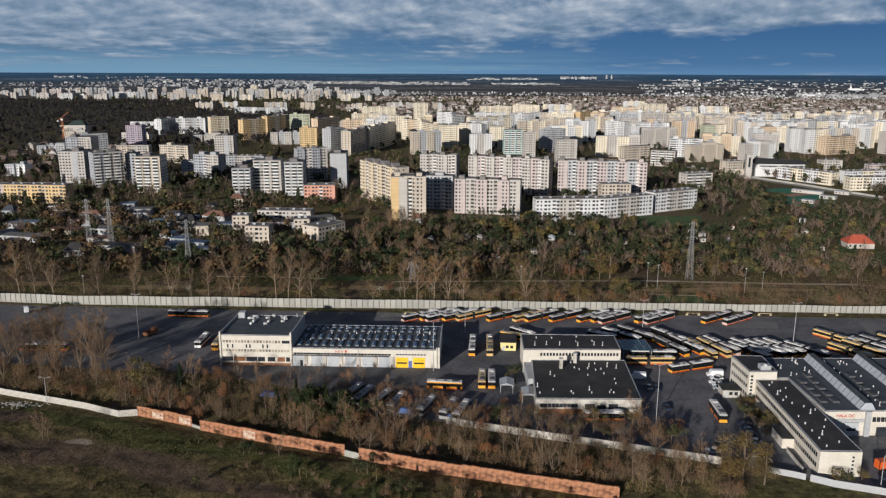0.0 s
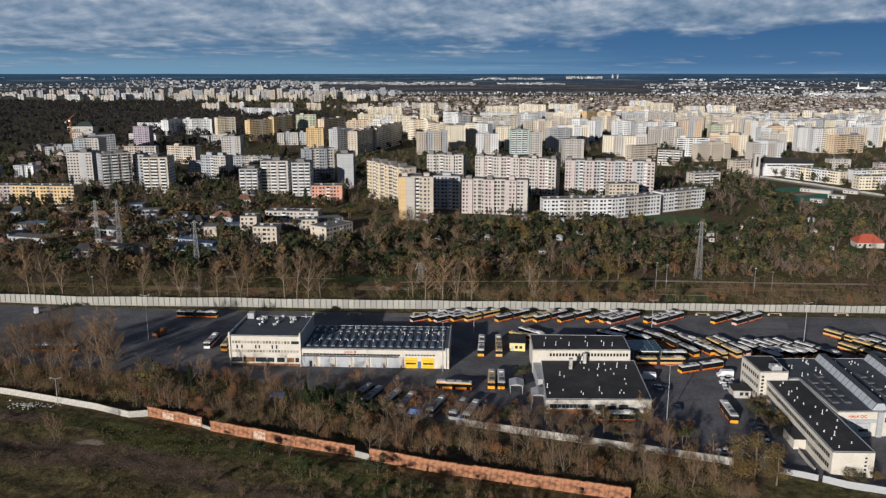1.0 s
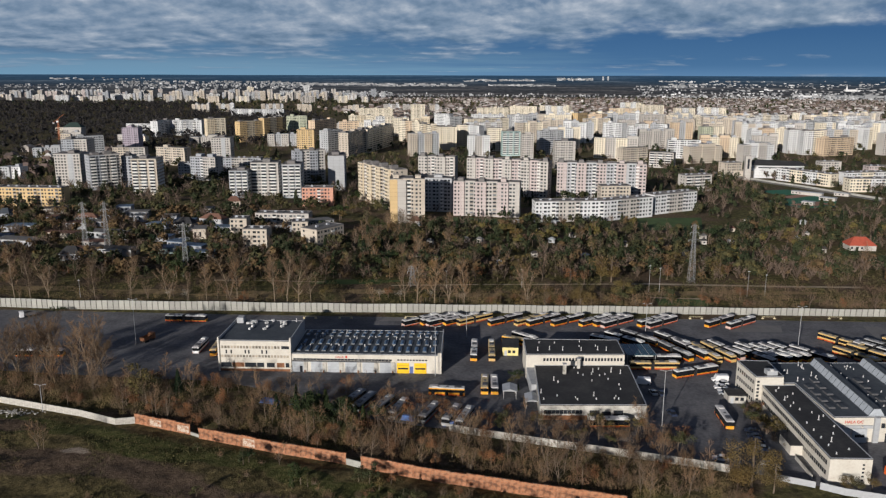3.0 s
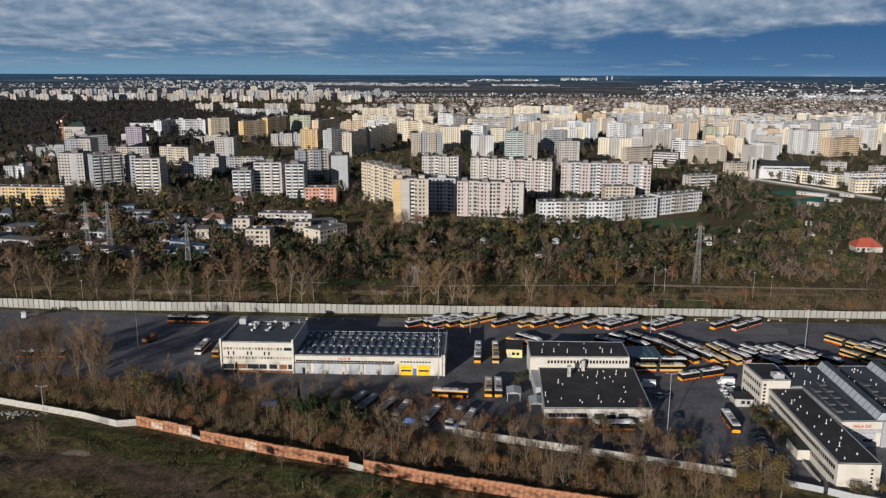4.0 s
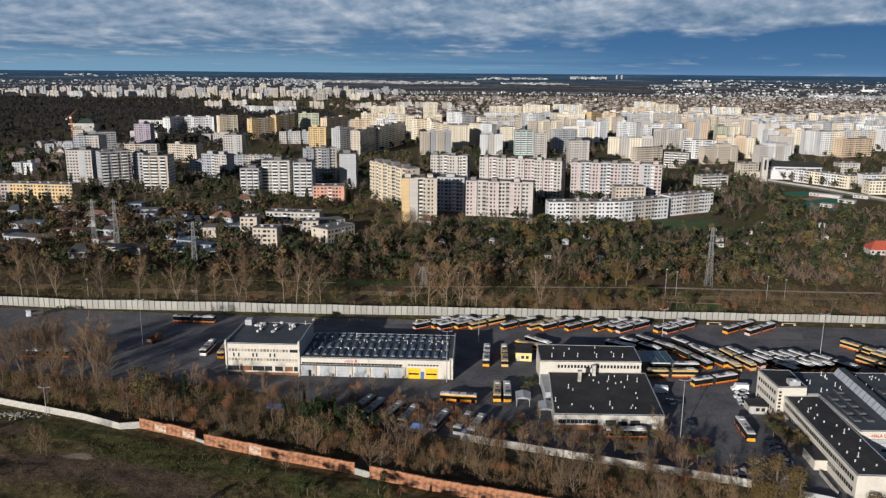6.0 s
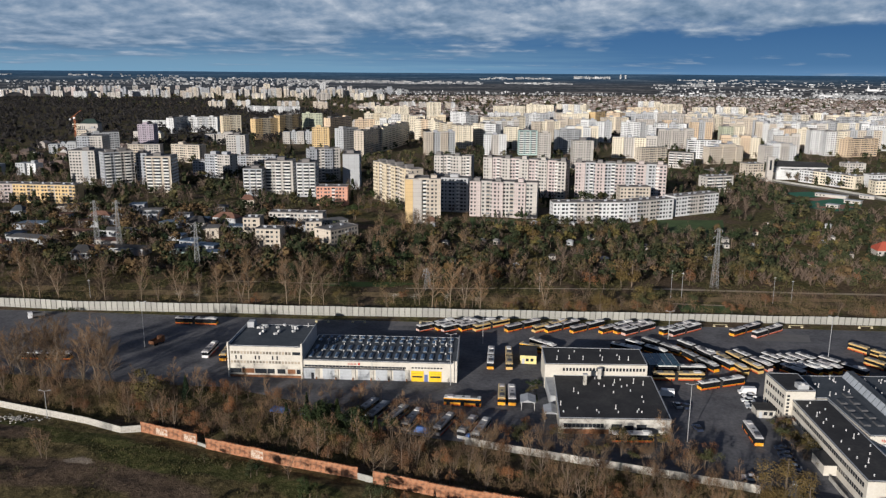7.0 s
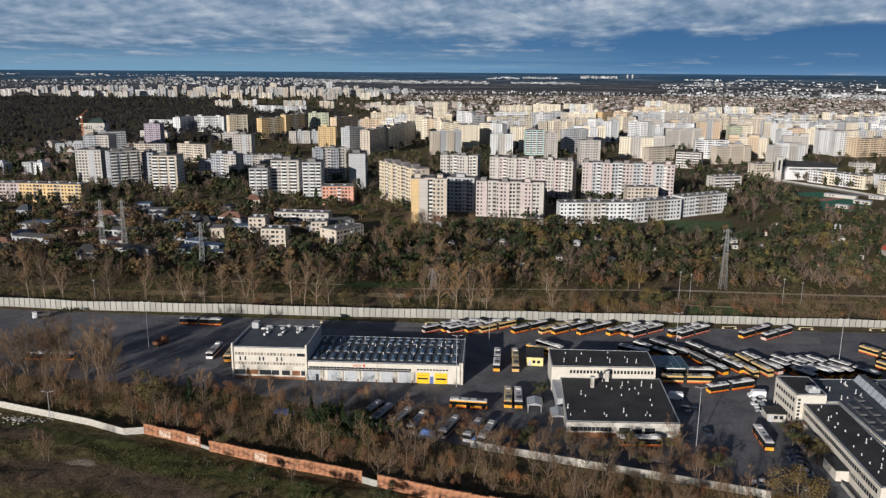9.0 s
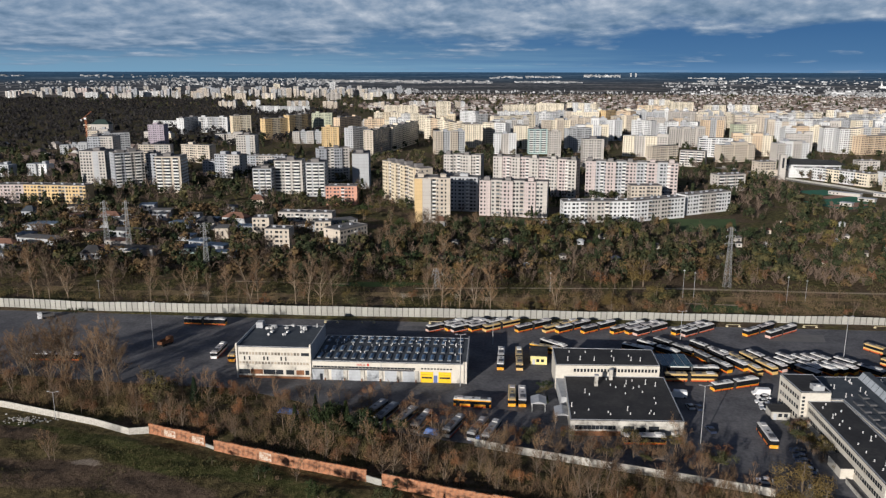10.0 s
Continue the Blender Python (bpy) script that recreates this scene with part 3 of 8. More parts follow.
def swell(x, y):
    """Height of the field's hummocks; level at its edges and along the walls."""
    if x < -218 or x > 74 or y < 132:
        return 0.0
    room = min(1.0, max(0.0, (wall_y(x) - 1.0 - y) / 7), (x + 218) / 8, (74 - x) / 8, (y - 132) / 8)
    if room <= 0:
        return 0.0
    h = 0.75 + 0.9 * noise.noise(Vector((x * 0.05, y * 0.08, 1))) + 0.5 * noise.noise(Vector((x * 0.16, y * 0.2, 5))) + 0.22 * noise.noise(Vector((x * 0.5, y * 0.5, 9)))
    return max(0.0, h) * room * 1.05


def field_surface():
    """Olive grass, trampled earth and ranker green growth, by amounts stored in the sheet."""
    m = bpy.data.materials.new("rough field")
    m.use_nodes = True
    nt = m.node_tree
    N, L = nt.nodes.new, nt.links.new
    p = nt.nodes["Principled BSDF"]
    p.inputs["Roughness"].default_value, p.inputs["Specular IOR Level"].default_value = 0.95, 0.1
    geo = N("ShaderNodeNewGeometry")

    def nz(scale, detail, rough=0.65):
        n = N("ShaderNodeTexNoise")
        n.inputs["Scale"].default_value, n.inputs["Detail"].default_value, n.inputs["Roughness"].default_value = scale, detail, rough
        L(geo.outputs["Position"], n.inputs["Vector"])
        return n.outputs[0]

    def ramp(v, stops):
        r = N("ShaderNodeValToRGB")
        e = r.color_ramp.elements
        while len(e) < len(stops):
            e.new(0.5)
        for k, (q, c) in enumerate(stops):
            e[k].position, e[k].color = q, (*c, 1)
        L(v, r.inputs[0])
        return r.outputs[0]

    def amount(name, noise_scale):
        at = N("ShaderNodeAttribute")
        at.attribute_name = name
        ad = N("ShaderNodeMath")
        L(at.outputs["Fac"], ad.inputs[0])
        mu = N("ShaderNodeMath")
        mu.operation = "MULTIPLY"
        L(nz(noise_scale, 8, 0.7), mu.inputs[0])
        mu.inputs[1].default_value = 0.9
        L(mu.outputs[0], ad.inputs[1])
        return ramp(ad.outputs[0], [(0.66, (0, 0, 0)), (0.92, (1, 1, 1))])

    def mixed(f, a, b):
        k = N("ShaderNodeMix")
        k.data_type = "RGBA"
        L(f, k.inputs["Factor"])
        L(a, k.inputs["A"])
        L(b, k.inputs["B"])
        return k.outputs["Result"]

    grass = ramp(nz(0.45, 9, 0.72), [(0.30, (0.026, 0.022, 0.011)), (0.45, (0.072, 0.058, 0.027)), (0.57, (0.125, 0.099, 0.046)), (0.70, (0.23, 0.18, 0.092))])
    earth = ramp(nz(0.7, 9, 0.72), [(0.30, (0.038, 0.027, 0.019)), (0.5, (0.098, 0.069, 0.047)), (0.72, (0.175, 0.128, 0.09))])
    green = ramp(nz(0.6, 9, 0.72), [(0.30, (0.020, 0.025, 0.009)), (0.47, (0.055, 0.059, 0.020)), (0.60, (0.098, 0.094, 0.036)), (0.73, (0.19, 0.165, 0.075))])
    sand = ramp(nz(1.2, 6), [(0.3, (0.16, 0.125, 0.095)), (0.7, (0.32, 0.265, 0.21))])
    col = mixed(amount("green", 0.16), grass, green)
    col = mixed(amount("earth", 0.13), col, earth)
    col = mixed(amount("sand", 0.5), col, sand)
    L(col, p.inputs["Base Color"])
    b = N("ShaderNodeBump")
    b.inputs["Strength"].default_value, b.inputs["Distance"].default_value = 0.8, 0.5
    L(nz(1.3, 7), b.inputs["Height"])
    L(b.outputs[0], p.inputs["Normal"])
    return m


def build_field():
    xs, ys = [-220 + 1.1 * i for i in range(270)], [130 + 1.1 * i for i in range(128)]
    index, verts, faces = {}, [], []
    for j, y in enumerate(ys):
        for i, x in enumerate(xs):
            if y < wall_y(x) + 1.2:
                index[i, j] = len(verts)
                verts.append((x, y, 0.012 + swell(x, y)))
    for (i, j), k in index.items():
        q = ((i + 1, j), (i + 1, j + 1), (i, j + 1))
        if all(c in index for c in q):
            faces.append((k, *(index[c] for c in q)))
    me = bpy.data.meshes.new("field")
    me.from_pydata(verts, [], faces)
    me.polygons.foreach_set("use_smooth", [True] * len(faces))
    me.materials.append(field_surface())
    spots = {"earth": ((-95, 197, 30, 6, -16), (-122, 199, 22, 7, -8), (-70, 185, 16, 5, -20), (-40, 176, 14, 5, -20), (-135, 222, 14, 4, -10)),
             "green": ((-86, 207, 20, 6, -20), (-60, 201, 16, 5, -20), (-128, 222, 18, 5, -14), (-20, 181, 16, 5, -18), (-105, 218, 12, 4, -16), (-38, 190, 10, 4, -20)),
             "sand": ((-104.5, 204.6, 4.6, 1.5, -14),)}
    for name, list_of in spots.items():
        vals = []
        for x, y, _ in verts:
            best = 0.0
            for cx, cy, a, b, turn in list_of:
                c, sn = math.cos(radians(turn)), math.sin(radians(turn))
                u, v = ((x - cx) * c + (y - cy) * sn) / a, ((y - cy) * c - (x - cx) * sn) / b
                best = max(best, 1.0 - 0.6 * (u * u + v * v))
            vals.append(max(0.0, best))
        me.attributes.new(name, "FLOAT", "POINT").data.foreach_set("value", vals)
    solid("field", me, None, "rough field of olive grass, trampled earth and green growth", "field", kind="structure")
    # a heap of pale rubble
    r = random.Random(63)
    s = Shape()
    for _ in range(110):
        x, y = r.gauss(-136.2, 4.0), r.gauss(231.1, 1.6)
        d, z = r.uniform(0.1, 0.32), swell(x, y)
        s.bevel_box(x - d, y - d, z - 0.1, x + d, y + d * r.uniform(0.5, 1), z + d * r.uniform(0.6, 1.4), d * 0.25)
    solid("rubble", s, DIRTY_WALL, "heap of pale broken rubble in the grass", "rubble", kind="stuff")


# ---------------------------------------------------------------- the long concrete fence
def build_fence():
    line = [(-330, 354), (-205.7, 346.4), (-173, 342.6), (-98.5, 340.6), (-61.9, 338.6), (-5.7, 337.8), (97.7, 336.4), (196.9, 332.5), (330, 325.6)]
    root = thing("concrete_fence", pose(0, 0, 0), "long pale precast concrete panel fence behind the depot", "fence", kind="structure")
    step, pieces = 2.55, []
    for (x0, y0), (x1, y1) in zip(line, line[1:]):
        n = max(1, round(math.hypot(x1 - x0, y1 - y0) / step))
        for i in range(n):
            pieces.append((x0 + (x1 - x0) * i / n, y0 + (y1 - y0) * i / n, math.degrees(math.atan2(y1 - y0, x1 - x0)), math.hypot(x1 - x0, y1 - y0) / n))
    panel = Shape()
    for i in range(8):
        panel.box(0.12, -0.06 - 0.008 * (i % 2), i * 0.55, 2.88, 0.06, i * 0.55 + 0.53)
    pm = panel.mesh("panel", CONCRETE)
    qm = Shape().bevel_box(-0.13, -0.19, 0, 0.13, 0.17, 4.5, 0.03).mesh("post", POST_CONCRETE)
    for k, (x, y, ang, ln) in enumerate(pieces):
        z = 0.12 * math.sin(k * 0.37) - 0.05
        tall = min(1.0, max(0.8, 0.93 - x * 0.0012))
        sc = Matrix.Diagonal((ln / 3.0, 1, tall, 1))
        part("panel", pm, CONCRETE, root, m=toward(x, y, ang, z) @ sc)
        part("post", qm, POST_CONCRETE, root, m=toward(x, y, ang, z) @ Matrix.Diagonal((1, 1, tall, 1)))


build_fence()


def wall_run(name, pts, height, mat, step, label, category, thick=0.25, ragged=0.0, patches=(), seed=1):
    """A boundary wall in separate bays between piers, along pts."""
    r = random.Random(seed)
    root = thing(name, pose(pts[0][0], pts[0][1], 0), label, category, kind="structure")
    inv = pose(-pts[0][0], -pts[0][1], 0)
    k = 0
    for (x0, y0), (x1, y1) in zip(pts, pts[1:]):
        ln = math.hypot(x1 - x0, y1 - y0)
        n = max(1, round(ln / step))
        ang = math.degrees(math.atan2(y1 - y0, x1 - x0))
        w = ln / n
        for i in range(n):
            h = height + r.uniform(-ragged, ragged)
            s = Shape()
            cuts = 4
            for c in range(cuts):
                hh = h + (r.uniform(-ragged, ragged) * 0.5 if ragged else 0)
                s.box(w * c / cuts, -thick / 2, -0.3, w * (c + 1) / cuts, thick / 2, hh)
            s.box(-0.14, -thick / 2 - 0.04, -0.3, 0.14, thick / 2 + 0.04, h + 0.05)
            if not ragged:
                s.box(0, -thick / 2 - 0.03, h, w, thick / 2 + 0.03, h + 0.06)
            bay = part("bay", s, mat, root, m=inv @ toward(x0 + (x1 - x0) * i / n, y0 + (y1 - y0) * i / n, ang))
            if k in patches:
                pt = Shape()
                pt.box(0.5, -thick / 2 - 0.02, 0.5, w - 0.5, -thick / 2 + 0.05, h - 0.7)
                part("whitewash", pt, WHITEWASH, bay, "flaking whitewash patch", m=pose(0, 0, 0))
            k += 1
    return root


wall_run("white_wall", [(-230, 263), (-147.2, 240.4), (-113.8, 229.1), (-100.5, 223.0), (-94.8, 224.2)], 2.1, DIRTY_WALL, 3.2, "weathered white concrete boundary wall among bare shrubs", "wall", 0.2)
wall_run("brick_wall", [(-94.8, 224.2), (-75.6, 216.6)], 3.3, BRICK, 4.8, "old red brick boundary wall with whitewashed patches", "wall", 0.4, 0.12, (1, 3), 3)
wall_run("brick_wall", [(-72.2, 214.2), (-49.3, 205.6), (-27.1, 198.6)], 3.4, BRICK, 4.8, "old red brick boundary wall with whitewashed patches", "wall", 0.4, 0.15, (3,), 4)
wall_run("brick_wall", [(-22.7, 196.3), (-3.2, 189.3), (23.4, 181.9), (44.8, 175.8)], 3.6, BRICK, 5.0, "old red brick boundary wall, sunlit and ragged on top", "wall", 0.4, 0.12, (), 5)
wall_run("concrete_wall", [(-27.0, 198.4), (-22.9, 196.4)], 1.8, CONCRETE, 2.2, "grey concrete filler in a gap of the brick wall", "wall", 0.25)
wall_run("concrete_wall", [(-75.4, 216.4), (-72.4, 214.6)], 0.9, CONCRETE, 3, "low concrete stub in a gap of the brick wall", "wall", 0.25)
wall_run("white_wall", [(1.5, 219.1), (6.6, 217.1), (32.9, 208.4), (51.5, 202.6), (73.4, 195.5), (77, 194.0)], 2.2, DIRTY_WALL, 3.2, "stained white concrete depot wall behind shrubs", "wall", 0.2)
wall_run("white_wall", [(88.0, 189.9), (94.0, 187.3), (96.5, 186.0)], 1.7, GREY_WALL, 2.6, "grey metal-sheet depot fence by the long wing", "wall", 0.15)
wall_run("white_wall", [(97.5, 185.4), (102.2, 182.5), (111.0, 179.4), (118, 176.5)], 1.9, GREY_WALL, 2.6, "pale grey sheet fence by the white end wall", "wall", 0.15)


# ---------------------------------------------------------------- depot halls
def flat_roof(root, name, pts, z, mat, label, rim=0.3, high=0.13, rim_mat=METAL_TRIM):
    """Roof felt between low parapets with metal flashing."""
    part(name, Shape().prism(pts, z - 0.25, z), mat, root, label)
    n = len(pts)
    for i in range(n):
        (x0, y0), (x1, y1) = pts[i], pts[(i + 1) % n]
        ln = math.hypot(x1 - x0, y1 - y0)
        ang = math.degrees(math.atan2(y1 - y0, x1 - x0))
        part("parapet", Shape().box(0.0, 0.0, 0.0, ln, rim, high), rim_mat, root, "pale metal-capped parapet", m=toward(x0, y0, ang, z - 0.02))


def text_part(root, words, size, m, mat):
    c = bpy.data.curves.new("sign_text", "FONT")
    c.body, c.size, c.extrude, c.align_x = words, size, 0.04, "CENTER"
    ob = bpy.data.objects.new("tmp", c)
    dg = bpy.context.evaluated_depsgraph_get()
    scene.collection.objects.link(ob)
    dg.update()
    me = bpy.data.meshes.new_from_object(ob.evaluated_get(dg))
    bpy.data.objects.remove(ob)
    me.materials.clear()
    me.materials.append(mat)
    return part("sign_letters", me, mat, root, "red painted lettering", m=m)


def vent(root, x, y, z, kind, k=0):
    """A roof vent on a curb: cowl, box or flue."""
    s = Shape()
    if kind == "cowl":
        s.box(-0.32, -0.32, 0, 0.32, 0.32, 0.25)
        s.tube((0, 0, 0.25), (0, 0, 0.75), 0.22, 0.22, 8)
        s.tube((0, 0, 0.75), (0, 0, 0.95), 0.42, 0.34, 8)
        s.tube((0, 0, 0.95), (0, 0, 1.15), 0.34, 0.06, 8)
    elif kind == "box":
        s.bevel_box(-0.9, -0.6, 0.15, 0.9, 0.6, 1.1, 0.06)
        s.box(-0.7, -0.5, 0, -0.5, 0.5, 0.15)
        s.box(0.5, -0.5, 0, 0.7, 0.5, 0.15)
        s.tube((0.3, 0, 1.1), (0.3, 0, 1.25), 0.4, 0.38, 8)
    else:
        s.box(-0.4, -0.4, 0, 0.4, 0.4, 0.3)
        s.tube((0, 0, 0.3), (0, 0, 2.4), 0.24, 0.24, 8)
        s.tube((0, 0, 2.4), (0, 0, 2.65), 0.40, 0.2, 8)
    f = 0.55 if kind != "box" else 0.7
    return part("roof_vent", s, VENT_MAT, root, "pale metal roof vent", m=pose(x, y, z, 0, 0, k * 31 % 360) @ Matrix.Diagonal((f, f, f, 1)))


CURB_GREY = material("weathered skylight curb", shades((0.17, 0.18, 0.19), 0.7), scale=0.8, rough=0.6)
VENT_MAT = material("pale metal ventilator", shades((0.52, 0.52, 0.51), 0.8), scale=1.0, rough=0.5)


def strip_windows(root, x0, x1, y, z0, z1, width, gap, mat=GLASS_DARK, mull=0.0):
    """Separate panes in a row, set 6 cm back in a pale surround."""
    n = max(1, int((x1 - x0 + gap) / (width + gap)))
    tot = n * width + (n - 1) * gap
    s0 = x0 + (x1 - x0 - tot) / 2
    pane = Shape().box(0, -0.03, 0, width, 0.10, z1 - z0).mesh("window_pane", mat)
    for i in range(n):
        part("window_pane", pane, mat, root, m=pose(s0 + i * (width + gap), y, z0))


def hall_two():
    """Office block of three storeys with a long service hall beside it."""
    ang = math.degrees(math.atan2(266.9 - 267.9, -55 + 81))
    root = thing("service_hall", toward(-81.0, 267.9, ang), "white service hall with dark skylit roof and roller gates", "hall", kind="")
    # office, local x 0..26, y 0..23.5
    W, D, H = 26.0, 23.4, 11.6
    part("office_wall", Shape().prism([(0, 0), (W, 0), (W, D), (0, D)], 0, H - 0.25), WHITE_WALL, root, "off-white banded office walls")
    flat_roof(root, "office_roof", [(0, 0), (W, 0), (W, D), (0, D)], H, SLATE_ROOF, "slate-grey felt office roof")
    for x in (-0.3, W - 0.3):
        part("fin", Shape().bevel_box(x, -0.5, 0, x + 0.6, 0.6, H + 1.2, 0.05), WHITE_WALL, root, "white end pier")
    part("fin_wall", Shape().box(W + 0.004, 0.6, 6.9, W + 0.3, D, H + 0.9), GREY_WALL, root, "grey parapet wall over the hall roof")
    part("fin_wall", Shape().box(-0.3, 0.6, H - 0.2, 0.0, D, H + 0.6), GREY_WALL, root, "grey side parapet")
    strip_windows(root, 0.6, W - 3.6, 0, 8.55, 9.55, 0.85, 0.28, GLASS_PALE)
    part("window_pane", Shape().box(W - 3.3, -0.04, 8.5, W - 0.5, 0.1, 9.6), GLASS_DARK, root)
    strip_windows(root, 0.6, W - 0.6, 0, 5.2, 6.1, 0.85, 0.28, GLASS_PALE)
    for x in (2.4, 4.2, 9.3, 10.6, 15.4, 17.0):
        part("window_pane", Shape().box(x, -0.03, 6.6, x + 0.55, 0.1, 8.0), GLASS_DARK, root)
    for x0, x1 in ((0.5, 4.4), (4.6, 9.0), (9.2, 13.4), (13.6, 16.2), (17.2, 20.0), (20.8, 23.6), (24, 25.4)):
        part("window_pane", Shape().box(x0, -0.03, 1.5, x1, 0.1, 3.2), RUST if x0 in (4.6, 20.8) else GLASS_DARK, root)
    for i in range(15):
        part("cladding_joint", Shape().box(0.3, -0.012, 3.6 + i * 0.52, W - 0.3, 0.0, 3.63 + i * 0.52), GREY_WALL, root)
    for z in (4.7, 9.75, 3.35):
        part("ledge", Shape().box(0, -0.18, z, W, 0.0, z + 0.14), WHITE_WALL, root)
    part("plinth", Shape().box(0.3, -0.10, 0, W - 0.3, 0.0, 0.9), RUST, root, "rust-brown plinth")
    for x, y in ((8.5, 15), (14.2, 15), (19.5, 15.4), (8.2, 12.2), (13.6, 12.2)):
        vent(root, x, y, H, "box", int(x))
    for k in range(26):
        x = rng.choice((5.5, 7, 8, 13, 14.2, 17.8, 19, 20.2, 21)) + rng.uniform(-0.5, 0.5)
        vent(root, x, rng.uniform(18.0, 22.6), H, rng.choice(("cowl", "box", "cowl")), k)
    for x in (1.5, 3.2, 23.5):
        vent(root, x, 22, H, "flue")
    part("stair_head", Shape().bevel_box(1.0, 19.5, H, 3.6, 22.6, H + 2.2, 0.1), GREY_WALL, root, "small grey stair head")
    # hall, local x W..W+54.2
    x0, x1, D2, H2 = W, W + 54.2, 26.6, 7.0
    part("hall_wall", Shape().prism([(x0, 0), (x1, 0), (x1, D2), (x0 + 0.0, D2)], 0, H2 - 0.25), WHITE_WALL, root, "off-white hall walls")
    flat_roof(root, "hall_roof", [(x0 + 0.31, 0), (x1, 0), (x1, D2), (x0 + 0.31, D2)], H2, SLATE_ROOF, "blue-grey felt roof with skylights")
    part("side_parapet", Shape().box(x1 - 0.25, -0.2, H2 - 0.3, x1 + 0.15, D2, H2 + 0.9), GREY_WALL, root, "raised end parapet")
    part("end_pier", Shape().bevel_box(x1 - 1.2, -0.35, 0, x1 + 0.1, 0.2, H2 + 0.9, 0.05), WHITE_WALL, root)
    part("canopy", Shape().bevel_box(x0 + 0.5, -0.75, 4.15, x0 + 36.0, -0.004, 4.42, 0.05), BUS_BOX, root, "dark canopy over the gates")
    sx = 0.2071
    for px in (528, 561, 590, 621, 651, 681):
        c = W + (px - 516) * sx
        gate = part("gate", Shape().bevel_box(c - 2.1, -0.12, 0, c + 2.1, 0.04, 3.9, 0.03), GATE_GREY, root, "grey steel roller gate")
        for z in (1.0, 2.0, 3.0):
            part("rail", Shape().box(c - 2.0, -0.16, z, c + 2.0, -0.121, z + 0.08), GALV, gate)
        if px == 528:
            part("side_door", Shape().box(c + 0.7, -0.17, 0, c + 1.7, -0.125, 2.3), GLASS_DARK, gate, "dark open wicket door")
        part("pier", Shape().bevel_box(c + 2.25, -0.3, 0, c + 3.5, 0.02, 4.1, 0.05), DIRTY_WALL, root, "stained white gate pier")
        part("bollard", Shape().bevel_box(c + 2.4, -0.9, 0, c + 2.75, -0.55, 1.0, 0.05), RUST, root, "rusty bollard")
    strip_windows(root, W + 0.7, W + 36.6, 0, 4.5, 5.15, 1.15, 0.08)
    for px in (711.5, 741.5):
        c = W + (px - 516) * sx
        gate = part("gate", Shape().bevel_box(c - 2.2, -0.12, 0, c + 2.2, 0.04, 3.9, 0.03), GATE_YELLOW, root, "yellow roller gate with dark glazed strip")
        part("gate_window", Shape().box(c - 1.8, -0.15, 1.5, c + 1.8, -0.121, 2.1), GLASS_DARK, gate)
        part("rail", Shape().box(c - 2.1, -0.15, 2.9, c + 2.1, -0.121, 2.98), RUST, gate)
    c = W + (726 - 516) * sx
    part("door", Shape().bevel_box(c - 0.6, -0.1, 0, c + 0.6, 0.04, 2.6, 0.03), BLUE_DOOR, root, "blue side door")
    strip_windows(root, W + (700 - 516) * sx, W + (755 - 516) * sx, 0, 4.75, 5.25, 0.8, 0.3)
    part("drainpipe", Shape().tube((W + (635 - 516) * sx, -0.12, 0), (W + (635 - 516) * sx, -0.12, H2), 0.09, 0.09), GALV, root)
    text_part(root, "HALA", 1.15, pose(W + (601 - 516) * sx, -0.06, 5.45, 90, 0, 0), RED_PAINT)
    part("sign_bar", Shape().box(W + (611.5 - 516) * sx, -0.08, 5.45, W + (614.5 - 516) * sx, -0.02, 6.3), RED_PAINT, root, "unreadable red sign mark")
    lm = Shape()
    lm.bevel_box(-0.8, -1.05, 0, 0.8, 1.05, 0.36, 0.05)
    lm = lm.mesh("skylight_curb", CURB_GREY)
    gm = Shape().add([(-0.68, -0.97, 0.361), (0.68, -0.97, 0.361), (0.68, 0.97, 0.361), (-0.68, 0.97, 0.361), (0, -0.85, 0.60), (0, 0.85, 0.60)],
                     [(0, 1, 4), (1, 2, 5, 4), (2, 3, 5), (3, 0, 4, 5)]).mesh("skylight_glass", SKYLIGHT)
    for row, (y, deep) in enumerate(((5.0, 2.3), (12.4, 2.2), (20.2, 1.2), (23.8, 1.0))):
        for i in range(17):
            x = W + 2.3 + i * 3.05 + (0.35 if row % 2 else 0)
            m = pose(x, y, H2) @ Matrix.Diagonal((0.92, deep, 1, 1))
            sk = part("skylight", lm, CURB_GREY, root, m=m)
            part("skylight_glass", gm, SKYLIGHT, sk, "clouded glass", m=pose(0, 0, 0))
    for k in range(38):
        vent(root, W + rng.uniform(2, 52), rng.choice((8.2, 8.8, 15.6, 16.6, 18.2, 22.0)) + rng.uniform(-0.4, 0.4), H2, "cowl" if k % 9 else "flue", k)
    return root


